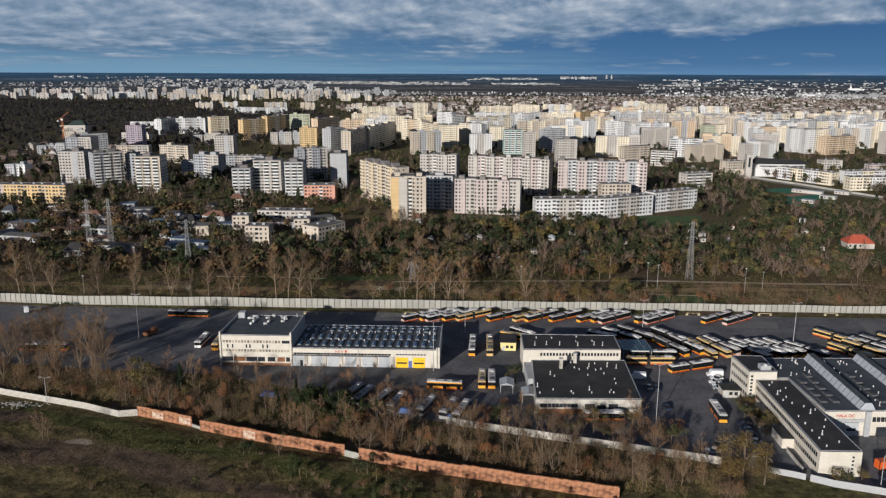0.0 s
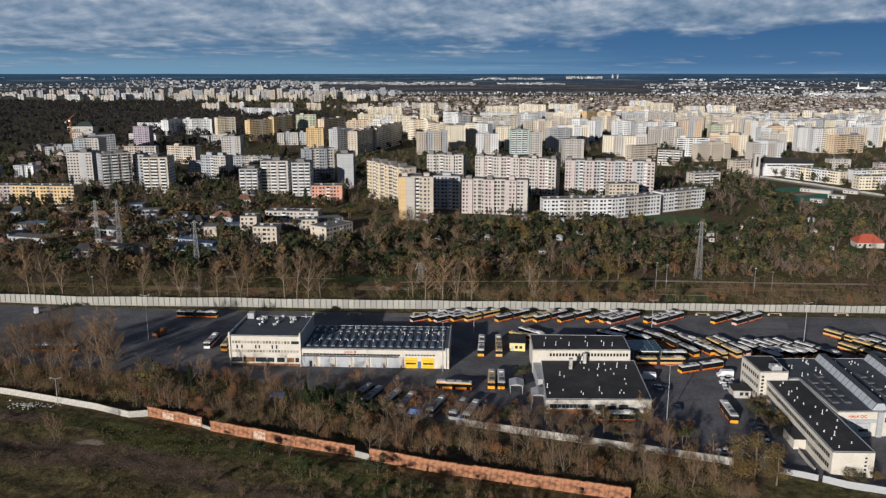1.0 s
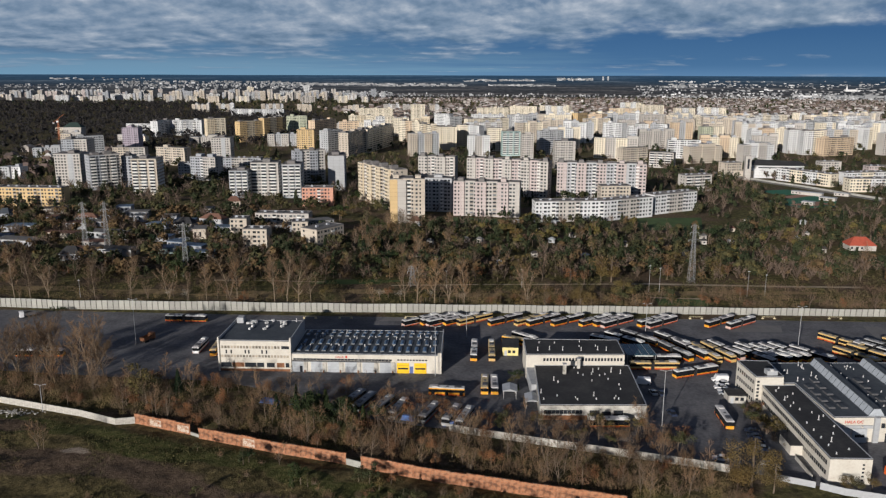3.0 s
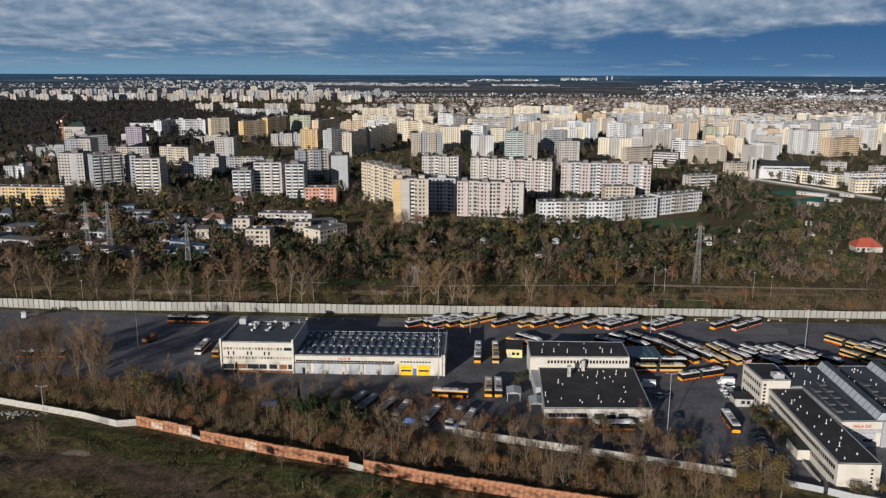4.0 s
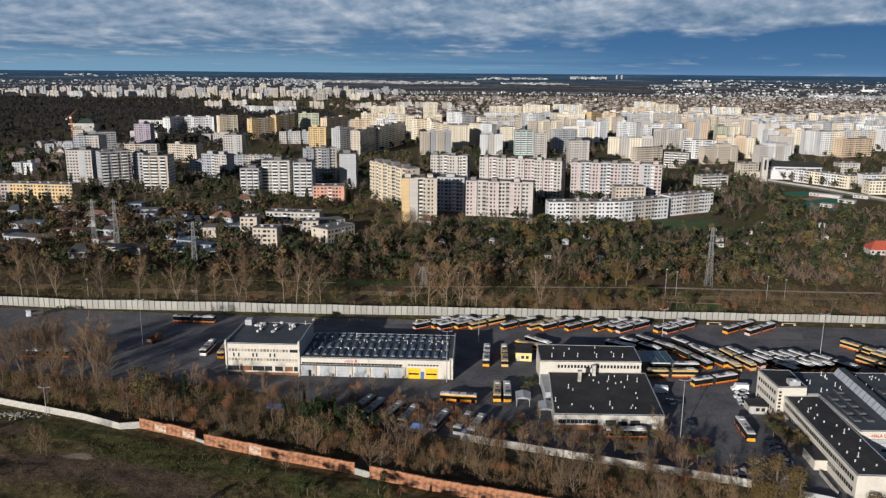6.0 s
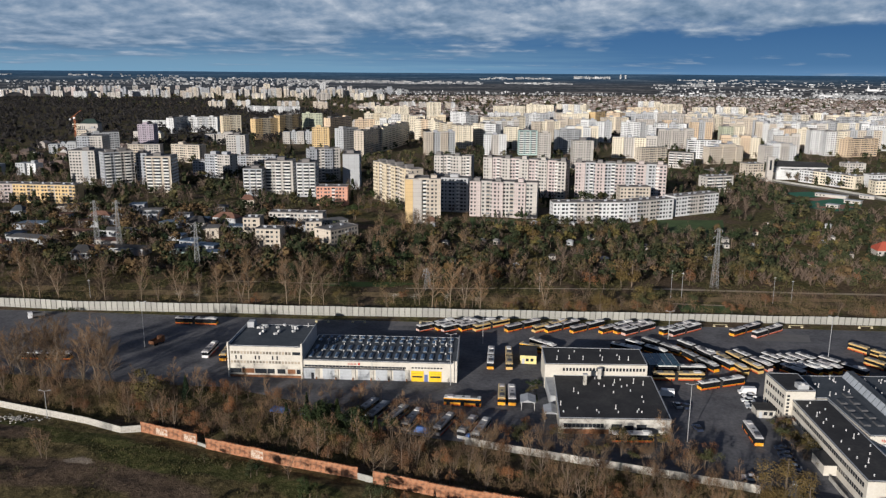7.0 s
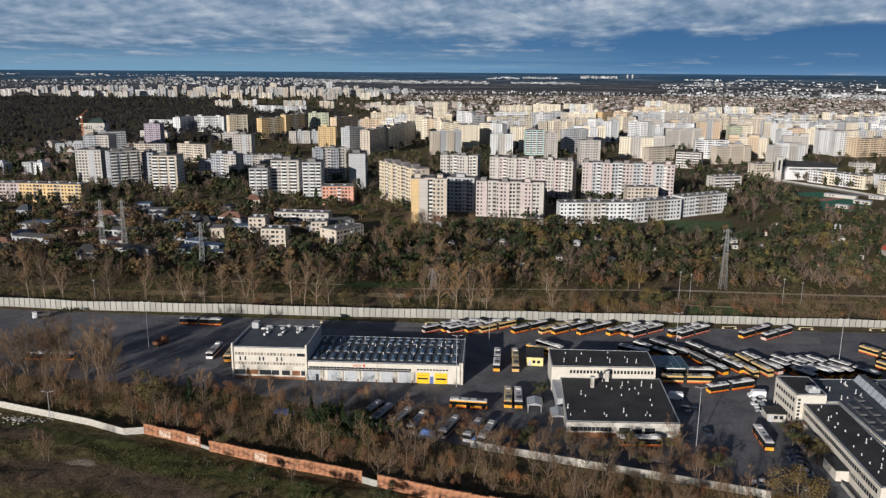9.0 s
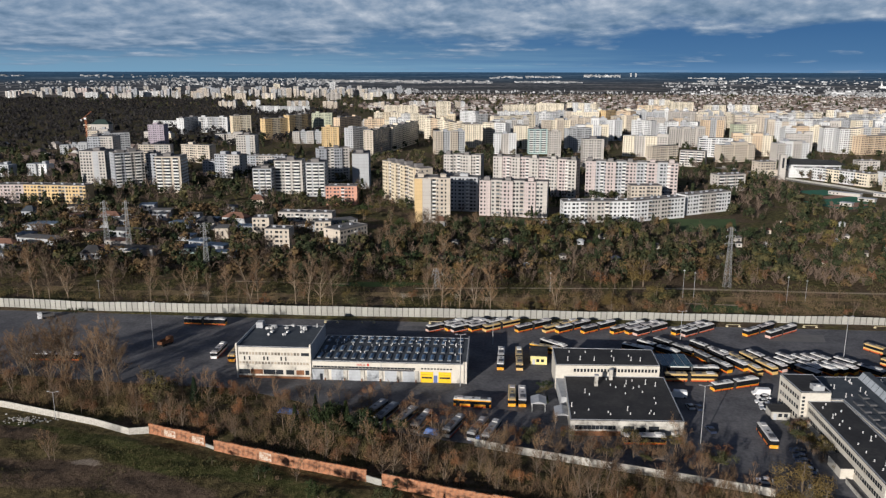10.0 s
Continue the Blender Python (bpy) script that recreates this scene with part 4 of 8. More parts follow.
def hall_b():
    root = thing("repair_hall", pose(0, 0, 0), "white repair hall in two steps with black felt roofs", "hall")
    low = [(29.6, 226.9), (62.9, 226.7), (65.2, 260.4), (31.9, 260.4)]
    up = [(29.0, 260.6), (63.7, 260.6), (64.5, 275.8), (29.6, 277.0)]
    part("low_wall", Shape().prism(low, 0, 4.75), DIRTY_WALL, root, "stained white walls")
    flat_roof(root, "low_roof", low, 5.0, BITUMEN, "black felt roof with vents")
    part("high_wall", Shape().prism(up, 0, 8.75), WHITE_WALL, root, "off-white clerestory walls")
    flat_roof(root, "high_roof", up, 9.0, BITUMEN, "black felt roof with vents")
    part("side_wall", Shape().prism([(29.2, 245), (32.1, 245), (32.6, 260.5), (29.2, 260.5)], 0, 4.2), GREY_WALL, root, "grey side annex wall")
    strip_windows(root, 35.0, 63.0, 260.6, 6.5, 7.6, 0.75, 0.38)
    # front openings
    pane = Shape().box(0, -0.03, 0, 1.15, 0.1, 1.3).mesh("window_pane", GLASS_DARK)
    for i in range(11):
        part("window_pane", pane, GLASS_DARK, root, m=pose(31.0 + i * 1.22, 226.85, 2.0))
    for x0, x1, z0, z1 in ((45.2, 48.3, 0.8, 3.2), (52.6, 55.6, 0.8, 3.2), (48.9, 51.8, 0.2, 2.8)):
        part("gate", Shape().box(x0, 226.65, z0, x1, 226.9, z1), GLASS_DARK, root, "dark open gate")
    part("plinth", Shape().box(30.4, 226.72, 0, 44.5, 226.84, 1.5), RUST, root, "rusty pink plinth")
    for k, (x, y) in enumerate(((33.5, 264.5), (37.8, 265.2), (42.5, 264.8), (49, 264.4), (55, 265), (58, 264.6), (35, 272.5), (40.6, 272.2), (50, 273.6), (49, 268.5), (55, 269))):
        vent(root, x, y, 9.0, "flue" if k < 6 else "cowl", k)
    for k, (x, y) in enumerate(((31.2, 236), (31.4, 231), (36, 233.5), (41.6, 232), (42, 230.5), (47.7, 233.6), (48, 231), (53.8, 231.4), (55.1, 231.2), (54.6, 233), (36.8, 246.5), (38, 245),
                                (46, 252.8), (47.4, 251), (49.5, 246), (51.3, 254), (53, 250.6), (53.8, 256.6), (55, 251.6), (55.2, 247.4), (57.6, 254), (57.8, 242.6), (57.4, 238.8), (45.5, 257.6), (50.5, 252), (60.5, 252.6), (58.4, 257))):
        vent(root, x, y, 5.0, "cowl" if k % 5 else "flue", k)
    for x, y in ((41.3, 252.5), (47.0, 257.8)):
        ch = part("chimney", Shape().bevel_box(x - 0.55, y - 0.55, 5.0, x + 0.55, y + 0.55, 8.6, 0.05), DIRTY_WALL, root, "square rendered chimney")
        part("chimney_cap", Shape().box(x - 0.7, y - 0.7, 8.6, x + 0.7, y + 0.7, 8.78), GREY_WALL, ch)
    return root


def hall_c():
    root = thing("depot_offices", pose(0, 0, 0), "white depot office wing joined to a dark-roofed hall", "hall")
    wing = [(100.4, 187.6), (111.4, 187.3), (113.2, 236.3), (102.4, 236.3)]
    part("wing_wall", Shape().prism(wing, 0, 7.35), WHITE_WALL, root, "white rendered walls")
    flat_roof(root, "wing_roof", wing, 7.6, BITUMEN, "black felt roof with cowls")
    ang = math.degrees(math.atan2(48.7, 2.0))
    m = toward(100.4, 187.6, ang)
    # ribbon windows on the long side, seen from the yard (local y>0 is outside)
    pane = Shape().box(0, -0.06, 0, 0.95, 0.05, 1.25).mesh("window_pane", GLASS_DARK)
    for z in (4.9, 2.0):
        for i in range(37):
            part("window_pane", pane, GLASS_DARK, root, m=m @ pose(1.6 + i * 1.25, 0, z))
    for z in (4.45, 6.45):
        part("ledge", Shape().box(0.5, 0, z, 48, 0.14, z + 0.16), WHITE_WALL, root, m=m)
    part("porch", Shape().bevel_box(16, 0.004, 0, 24, 3.4, 3.1, 0.06), WHITE_WALL, root, "low white porch", m=m)
    part("porch_roof", Shape().bevel_box(15.7, 0.004, 3.1, 24.3, 3.7, 3.35, 0.05), BITUMEN, root, m=m)
    part("ramp_wall", Shape().box(3, 2.6, 0, 14, 2.85, 1.1), DIRTY_WALL, root, "low ramp wall", m=m)
    for z in (1.2, 2.3, 3.4, 4.5, 5.6):
        part("vent_slot", Shape().box(108.9, 187.30, z, 109.5, 187.6, z + 0.5), GLASS_DARK, root)
    # taller rear office with stair tower
    rear = [(100.2, 236.4), (109.2, 236.4), (109.8, 250.6), (99.6, 251.0)]
    part("rear_wall", Shape().prism(rear, 0, 10.25), WHITE_WALL, root, "white taller office walls")
    flat_roof(root, "rear_roof", rear, 10.5, BITUMEN, "black felt roof")
    for z in (1.2, 2.4, 3.6, 4.8, 6.0, 7.2, 8.4):
        part("window_pane", Shape().box(100.7, 236.34, z, 101.5, 236.6, z + 0.7), GLASS_DARK, root)
    m2 = toward(100.2, 236.4, math.degrees(math.atan2(14.6, -0.6)))
    for z in (1.4, 4.4, 7.4):
        for i in range(8):
            part("window_pane", pane, GLASS_DARK, root, m=m2 @ pose(1.2 + i * 1.6, 0, z))
    part("plant_room", Shape().bevel_box(104.2, 237.4, 10.5, 107.6, 240.2, 12.0, 0.08), GREY_WALL, root, "dark plant room box")
    part("water_tank", Shape().bevel_box(105.0, 236.9, 12.0, 106.0, 237.9, 12.7, 0.1), VENT_MAT, root, "white roof unit")
    # the great hall
    hall = [(113.4, 211.8), (175, 212.8), (178, 255.6), (109.95, 255.2), (109.95, 237.2), (113.25, 237.2)]
    part("hall_wall", Shape().prism(hall, 0, 7.7), WHITE_WALL, root, "off-white hall walls")
    flat_roof(root, "hall_roof", hall, 7.95, SLATE_ROOF, "dark grey hall roof")
    for x in (123.6, 140.5, 157.5):
        L0, L1, w = 212.6, 254.2, 5.0
        sh = (L1 - L0) * 0.055
        body = Shape().add([(x, L0, 7.95), (x + w, L0, 7.95), (x + w + sh, L1, 7.95), (x + sh, L1, 7.95), (x + 1.5, L0, 10.2), (x + 3.6, L0, 10.2), (x + 3.6 + sh, L1, 10.2), (x + 1.5 + sh, L1, 10.2)],
                           [(4, 5, 6, 7), (0, 1, 5, 4), (1, 2, 6, 5), (2, 3, 7, 6), (3, 0, 4, 7)])
        mon = part("roof_monitor", body, SLATE_ROOF, root, "long raised roof light")
        n = 14
        for i in range(n):
            t0, t1 = (i + 0.04) / n, (i + 0.96) / n
            q = []
            for t, u in ((t0, 0.06), (t1, 0.06), (t1, 0.94), (t0, 0.94)):
                q.append((x + 1.5 * u + sh * t - 0.03, L0 + (L1 - L0) * t, 7.95 + 2.25 * u + 0.02))
            part("pane", Shape().quad(q[1], q[0], q[3], q[2]), MILK_GLASS, mon, "milky glazing")
        part("end_panel", Shape().add([(x + 0.15, L0 - 0.03, 8.0), (x + w - 0.15, L0 - 0.03, 8.0), (x + 3.55, L0 - 0.03, 10.1), (x + 1.6, L0 - 0.03, 10.1)], [(0, 1, 2, 3)]), MILK_GLASS, mon, "pale end panel")
    curb = Shape().bevel_box(-1.0, -1.5, 0, 1.0, 1.5, 0.5, 0.06).mesh("skylight", BUS_BOX)
    glass = Shape().box(-0.8, -1.3, 0.5, 0.8, 1.3, 0.53).mesh("skylight_glass", SLATE_ROOF)
    for x0, y0, ys in ((115.6, 219, 4), (119.4, 219, 5), (133.5, 219, 5), (150.5, 219, 5)):
        for i in range(ys):
            sk = part("skylight", curb, BUS_BOX, root, "raised dark skylight curb", m=pose(x0 + i * 0.25, y0 + i * 5.0, 7.95))
            part("skylight_glass", glass, SKYLIGHT, sk, m=pose(0, 0, 0))
    for k in range(30):
        vent(root, rng.choice((112.2, 114.5, 117.6, 121.4, 131.0, 136.5, 138.0)) + rng.uniform(-0.4, 0.4), rng.uniform(238.5, 253), 7.95, rng.choice(("cowl", "cowl", "flue")), k)
    for k in range(22):
        vent(root, rng.choice((131.5, 136.5, 148, 152)) + rng.uniform(-0.7, 0.7), rng.uniform(215, 238), 7.95, "flue" if k % 7 == 0 else "cowl", k)
    for k in range(20):
        y = 190 + k * 2.3
        vent(root, 102.2 + (y - 187) * 0.038 + rng.choice((0.8, 2.6, 5.2, 7.6)), y, 7.6, "flue" if k % 6 == 3 else "cowl", k)
    # front of the great hall
    # a grey strip paints in the shadow above the gates
    part("shade_band", Shape().box(113.6, 211.6, 4.4, 125, 211.85, 5.4), GREY_WALL, root, "grey band painting the shadow above the gates")
    for x0, x1, z0, z1, mat in ((114.6, 118.4, 0, 4.3, GATE_GREY), (119.2, 123.4, 0, 4.3, GATE_GREY), (129, 134, 0, 2.8, GLASS_DARK)):
        part("gate", Shape().bevel_box(x0, 211.5, z0, x1, 211.9, z1, 0.03), mat, root, "pale roller gate")
    for x0 in (115.2, 119.9):
        part("gate_window", Shape().box(x0, 211.46, 1.7, x0 + 2.8, 211.52, 2.6), GLASS_DARK, root)
    for i in range(6):
        part("window_pane", Shape().box(127.6 + i * 1.25, 211.7, 4.5, 128.5 + i * 1.25, 212.1, 5.9), GLASS_DARK, root)
    part("pilaster", Shape().bevel_box(125.2, 211.2, 0, 126.8, 212.0, 7.9, 0.05), GREY_WALL, root)
    text_part(root, "HALA OC", 1.25, pose(119.3, 211.62, 6.05, 90, 0, 0), RED_PAINT)
    for x in (116.2, 121.4):
        part("wall_lamp", Shape().bevel_box(x, 211.0, 4.9, x + 0.5, 211.8, 5.2, 0.05), LAMP_GLASS, root, "white wall lamp")
    return root


hall_two()
hall_b()
hall_c()


def small_hut(x0, y0, w, d, h, ang, wall, roof, label, gable=False):
    root = thing("hut", toward(x0, y0, ang), label, "hut")
    part("wall", Shape().box(0, 0, 0, w, d, h), wall, root)
    if gable:
        e = 0.35
        part("roof", Shape().add([(-e, -e, h), (w + e, -e, h), (w + e, d + e, h), (-e, d + e, h), (w / 2, -e, h + 1.2), (w / 2, d + e, h + 1.2)], [(0, 1, 4), (1, 2, 5, 4), (2, 3, 5), (3, 0, 4, 5), (3, 2, 1, 0)]), roof, root, "pitched sheet roof")
    else:
        part("roof", Shape().bevel_box(-0.3, -0.3, h, w + 0.3, d + 0.3, h + 0.25, 0.05), roof, root, "flat roof")
    part("door", Shape().bevel_box(w * 0.12, -0.06, 0, w * 0.12 + 0.95, 0.04, 2.05, 0.02), GATE_GREY, root)
    for i in range(max(1, int(w / 2.4))):
        x = w * 0.12 + 1.4 + i * 1.7
        if x + 1.1 < w:
            part("window", Shape().box(x, -0.05, 1.0, x + 1.1, 0.05, 2.1), GLASS_DARK, root)
    return root


YELLOW_WALL = material("pale yellow render", shades((0.68, 0.58, 0.25), 0.85), scale=0.6)
small_hut(22.6, 283.6, 6.0, 9.5, 3.3, -5, YELLOW_WALL, BITUMEN, "small pale yellow yard hut with a dark flat roof")
small_hut(93.2, 239.4, 5.6, 5.4, 2.7, -4, DIRTY_WALL, BITUMEN, "low white gatehouse with a dark flat roof")


def shelter(x, y, w, d, h, ang, label):
    root = thing("shelter", toward(x, y, ang), label, "shelter")
    for px, py in ((0.15, 0.15), (w - 0.15, 0.15), (0.15, d - 0.15), (w - 0.15, d - 0.15)):
        part("post", Shape().tube((px, py, 0), (px, py, h), 0.09, 0.09), VENT_MAT, root)
    part("roof", Shape().add([(-0.3, -0.3, h), (w + 0.3, -0.3, h), (w + 0.3, d + 0.3, h), (-0.3, d + 0.3, h), (w / 2, -0.3, h + 0.8), (w / 2, d + 0.3, h + 0.8)], [(0, 1, 4), (1, 2, 5, 4), (2, 3, 5), (3, 0, 4, 5), (3, 2, 1, 0)]), METAL_TRIM, root, "pale blue-grey sheet roof")


shelter(19.6, 242.6, 4.4, 5.5, 2.9, -4, "open steel shelter with a pale sheet roof")
shelter(26.2, 234.6, 4.2, 6.0, 2.8, -4, "open steel shelter with a pale sheet roof beside the hall")


def wash_canopy():
    """A low glazed canopy on posts behind the repair hall."""
    root = thing("canopy", pose(73.5, 280, 0.03), "low blue-green glazed canopy on steel posts in the yard", "canopy")
    part("roof", Shape().bevel_box(-5.6, -6.2, 3.7, 5.4, 5.6, 3.95, 0.05), TEAL_GLASS, root, "dark teal glazed roof")
    for i in range(5):
        part("rib", Shape().box(-5.6 + i * 2.7, -6.25, 3.96, -5.45 + i * 2.7, 5.65, 4.04), GALV, root)
    for x in (-5.3, 5.1):
        for y in (-5.9, -0.3, 5.3):
            part("post", Shape().tube((x, y, 0), (x, y, 3.7), 0.1, 0.1), GALV, root)


wash_canopy()


def barrier(x, y, ang):
    root = thing("barrier", toward(x, y, ang, 0.03), "low pale yellow steel barrier by the fence", "barrier", group="barriers along the fence")
    part("rail", Shape().tube((-3, 0, 1.0), (3, 0, 1.0), 0.09, 0.09, 6), BARRIER_PAINT, root)
    for px in (-2.6, 2.6):
        part("foot", Shape().bevel_box(px - 0.5, -0.25, 0, px + 0.5, 0.25, 0.5, 0.05), BARRIER_PAINT, root)
        part("post", Shape().tube((px, 0, 0.5), (px, 0, 1.05), 0.08, 0.08, 6), BARRIER_PAINT, root)


for bx, by in ((111.6, 329.2), (143.6, 329.2), (173.1, 329.2), (-58.5, 329.2), (-42.8, 329.2), (-13.8, 329.2)):
    barrier(bx, by, -1)


# ---------------------------------------------------------------- vehicles
def wheel_parts(root, x, y, r=0.48, w=0.3):
    side = -1 if y < 0 else 1
    tyre = Shape().tube((0, -w / 2, 0), (0, w / 2, 0), r, r, 12)
    tyre.tube((0, side * w / 2, 0), (0, side * (w / 2 + 0.04), 0), r * 0.55, r * 0.4, 8)
    part("wheel", tyre, RUBBER, root, "black tyre", m=pose(x, y, r))


def bus_section(root, x0, x1, roof_mat, face_front, face_rear, paint, doors, dark):
    """One rigid body of a bus between x0 (rear) and x1 (front), 2.55 m wide, 3.0 m high."""
    w, b = 1.275, 0.16

    def ring(z0, z1, grow, bevel):
        s = Shape()
        g = grow
        pts = [(x0 - g + bevel, -w - g), (x1 + g - bevel, -w - g), (x1 + g, -w - g + bevel), (x1 + g, w + g - bevel), (x1 + g - bevel, w + g), (x0 - g + bevel, w + g), (x0 - g, w + g - bevel), (x0 - g, -w - g + bevel)]
        return s.prism(pts, z0, z1)

    part("skirt", ring(0.32, 0.78, 0.0, b), BUS_RED, root, "red lower skirt")
    low, top = (0.94, 2.64) if dark else (1.38, 2.40)
    part("body", ring(0.78, low, 0.004, b), paint, root, "glossy side panels")
    part("window_band", ring(low, top, -0.035, b), BUS_GLASS, root, "black glazing band")
    part("cornice", ring(top, 2.78, 0.004, b), roof_mat if dark else paint, root, "painted cornice over the windows")
    roof = Shape()
    g = 0.05
    lo = [(x0 + b, -w), (x1 - b, -w), (x1, -w + b), (x1, w - b), (x1 - b, w), (x0 + b, w), (x0, w - b), (x0, -w + b)]
    cx = (x0 + x1) / 2
    hi = [(cx + (x - cx) * (1 - 0.45 / (x1 - x0)), y * 0.84) for x, y in lo]
    roof.add([(x, y, 2.78) for x, y in lo] + [(x, y, 2.99) for x, y in hi], [tuple(range(8, 16))] + [(i, (i + 1) % 8, 8 + (i + 1) % 8, 8 + i) for i in range(8)])
    part("roof", roof, roof_mat, root, "dusty roof")
    if face_front:
        part("front_panel", Shape().bevel_box(x1 - 0.05, -1.2, 0.34, x1 + 0.03, 1.2, 1.34, 0.02), paint, root, "painted front panel")
        part("windscreen", Shape().box(x1 - 0.02, -1.05, 1.35, x1 + 0.024, 1.05, 2.35), BUS_GLASS, root, "large dark windscreen")
        part("destination_panel", Shape().box(x1 - 0.02, -0.9, 2.45, x1 + 0.025, 0.9, 2.72), BUS_BOX, root)
        for y in (-0.95, 0.95):
            part("headlight", Shape().bevel_box(x1 - 0.02, y - 0.18, 0.6, x1 + 0.06, y + 0.18, 0.78, 0.02), LAMP_GLASS, root)
    if face_rear:
        part("rear_panel", Shape().bevel_box(x0 - 0.03, -1.2, 0.34, x0 + 0.05, 1.2, 1.45, 0.02), paint, root, "painted rear panel")
        part("rear_window", Shape().box(x0 - 0.022, -0.9, 1.5, x0 + 0.02, 0.9, 2.35), BUS_GLASS, root)
    if doors:
        for x in (x0 + (x1 - x0) * 0.12, x0 + (x1 - x0) * 0.5, x1 - 1.1):
            part("door", Shape().box(x - 0.6, -w - 0.02, 0.36, x + 0.6, -w + 0.02, 2.38), BUS_GLASS, root, "glazed double door")


def roof_box(root, x, ln, wd, h, mat):
    part("roof_unit", Shape().bevel_box(x - ln / 2, -wd / 2, 2.985, x + ln / 2, wd / 2, 2.985 + h, 0.07), mat, root, "boxed unit on the roof")


def make_bus(kind, roof_mat, paint, label, dark=True):
    """x forward, the origin in the middle of the ground plan."""
    root = thing("bus", pose(0, 0, 0), label, "bus", group="parked depot buses")
    if kind == "solo":
        bus_section(root, -6, 6, roof_mat, True, True, paint, True, dark)
        for x in (-3.3, 3.2):
            for y in (-1.12, 1.12):
                wheel_parts(root, x, y)
        roof_box(root, 3.6, 2.2, 1.5, 0.28, BUS_BOX)
        roof_box(root, 0.2, 0.8, 0.8, 0.14, BUS_BOX)
        roof_box(root, -3.9, 2.0, 1.7, 0.32, BUS_WHITE)
    else:
        bus_section(root, -9, 0.2, roof_mat, False, True, paint, False, dark)
        bus_section(root, 1.4, 9, roof_mat, True, False, paint, True, dark)
        s = Shape()
        for i in range(9):
            x, k = 0.2 + i * 0.15, 0.08 if i % 2 else 0.0
            s.v += [(x, -1.2 + k, 0.45), (x, 1.2 - k, 0.45), (x, 1.2 - k, 2.9 - k), (x, -1.2 + k, 2.9 - k)]
            if i:
                s.f += [(4 * i - 4 + j, 4 * i - 4 + (j + 1) % 4, 4 * i + (j + 1) % 4, 4 * i + j) for j in range(4)]
        part("bellows", s, RUBBER, root, "ribbed dark bellows")
        for x in (-5.6, 1.95 + 0.6, 6.3):
            for y in (-1.12, 1.12):
                wheel_parts(root, x, y)
        roof_box(root, 6.4, 2.2, 1.5, 0.28, BUS_BOX)
        roof_box(root, 3.2, 0.8, 0.8, 0.14, BUS_BOX)
        roof_box(root, -2.6, 2.0, 1.6, 0.28, BUS_BOX)
        roof_box(root, -6.6, 2.6, 1.7, 0.34, BUS_WHITE)
    return root


YB = BUS_YELLOW
BUSES = {
    "sw": make_bus("solo", BUS_WHITE, YB, "yellow and red city bus with a dusty white roof"),
    "sy": make_bus("solo", BUS_BUFF, YB, "yellow and red city bus with a buff roof", False),
    "sg": make_bus("solo", BUS_GREY, BUS_GREY, "old dull grey bus with a stained roof", False),
    "ww": make_bus("solo", BUS_WHITE, CAR_WHITE, "white city bus with black windows", False),
    "wa": make_bus("artic", BUS_WHITE, BUS_ROSE, "articulated pale pink and red city bus with a white roof"),
    "so": make_bus("solo", BUS_WHITE, YB, "older yellow and red city bus with a white roof", False),
    "aw": make_bus("artic", BUS_WHITE, YB, "articulated yellow and red city bus with a white roof"),
    "ay": make_bus("artic", BUS_BUFF, BUS_PALE, "articulated yellow city bus with a buff roof", False),
    "ag": make_bus("artic", BUS_GREY, YB, "articulated yellow and red city bus with a grey roof"),
}
used = set()


def put_bus(kind, x, y, head, end="mid"):
    """end 'front': x, y is the front's middle."""
    if end == "front":
        half = 9 if kind[0] == "a" else 6
        x, y = x - half * math.cos(radians(head)), y - half * math.sin(radians(head))
    m = toward(x, y, head, 0.03)
    if kind in used:
        return copy_thing(BUSES[kind], m)
    used.add(kind)
    BUSES[kind].matrix_world = m
    return BUSES[kind]


# slanted row along the fence, noses to the yard
for x, k in ((-14.5, "wa"), (-9.2, "aw"), (-4.2, "wa"), (0.6, "aw"), (6.5, "ay"), (19.7, "aw"), (31.0, "ay"), (36.2, "aw"), (46.6, "aw"), (58.6, "aw"), (64.6, "aw"), (70.0, "wa"), (83.4, "aw"), (89.2, "wa"), (112, "aw"), (122.9, "wa")):
    put_bus(k, x, 319.2 - x * 0.022, -145, "front")
# middle slanted rows
for k, x, y, hd in (("aw", 66.5, 304.5, 132), ("ag", 73.6, 307.4, 128), ("sw", 59.6, 300.4, 146), ("sw", 28.7, 304.6, 134), ("sy", 24.0, 299.0, 150),
                    ("aw", 87.0, 304.6, 122), ("ag", 85.5, 293.0, 114), ("aw", 92.0, 295.0, 114), ("ay", 97.6, 291.4, 106), ("ay", 102.2, 292.4, 110), ("wa", 106.6, 291.6, 114),
                    ("aw", 112.8, 287.4, 121), ("wa", 116.6, 289.0, 121), ("aw", 120.0, 290.0, 121), ("aw", 123.8, 290.8, 121), ("aw", 127.8, 291.6, 121),
                    ("aw", 134.8, 288.2, 126), ("ay", 153.5, 303.3, 123), ("ay", 151.5, 287.0, 120), ("ay", 158.6, 290.4, 121), ("aw", 163.4, 293.8, 121), ("ag", 168.4, 296.0, 121), ("ay", 176.5, 297.5, 121)):
    put_bus(k, x, y, hd, "front")
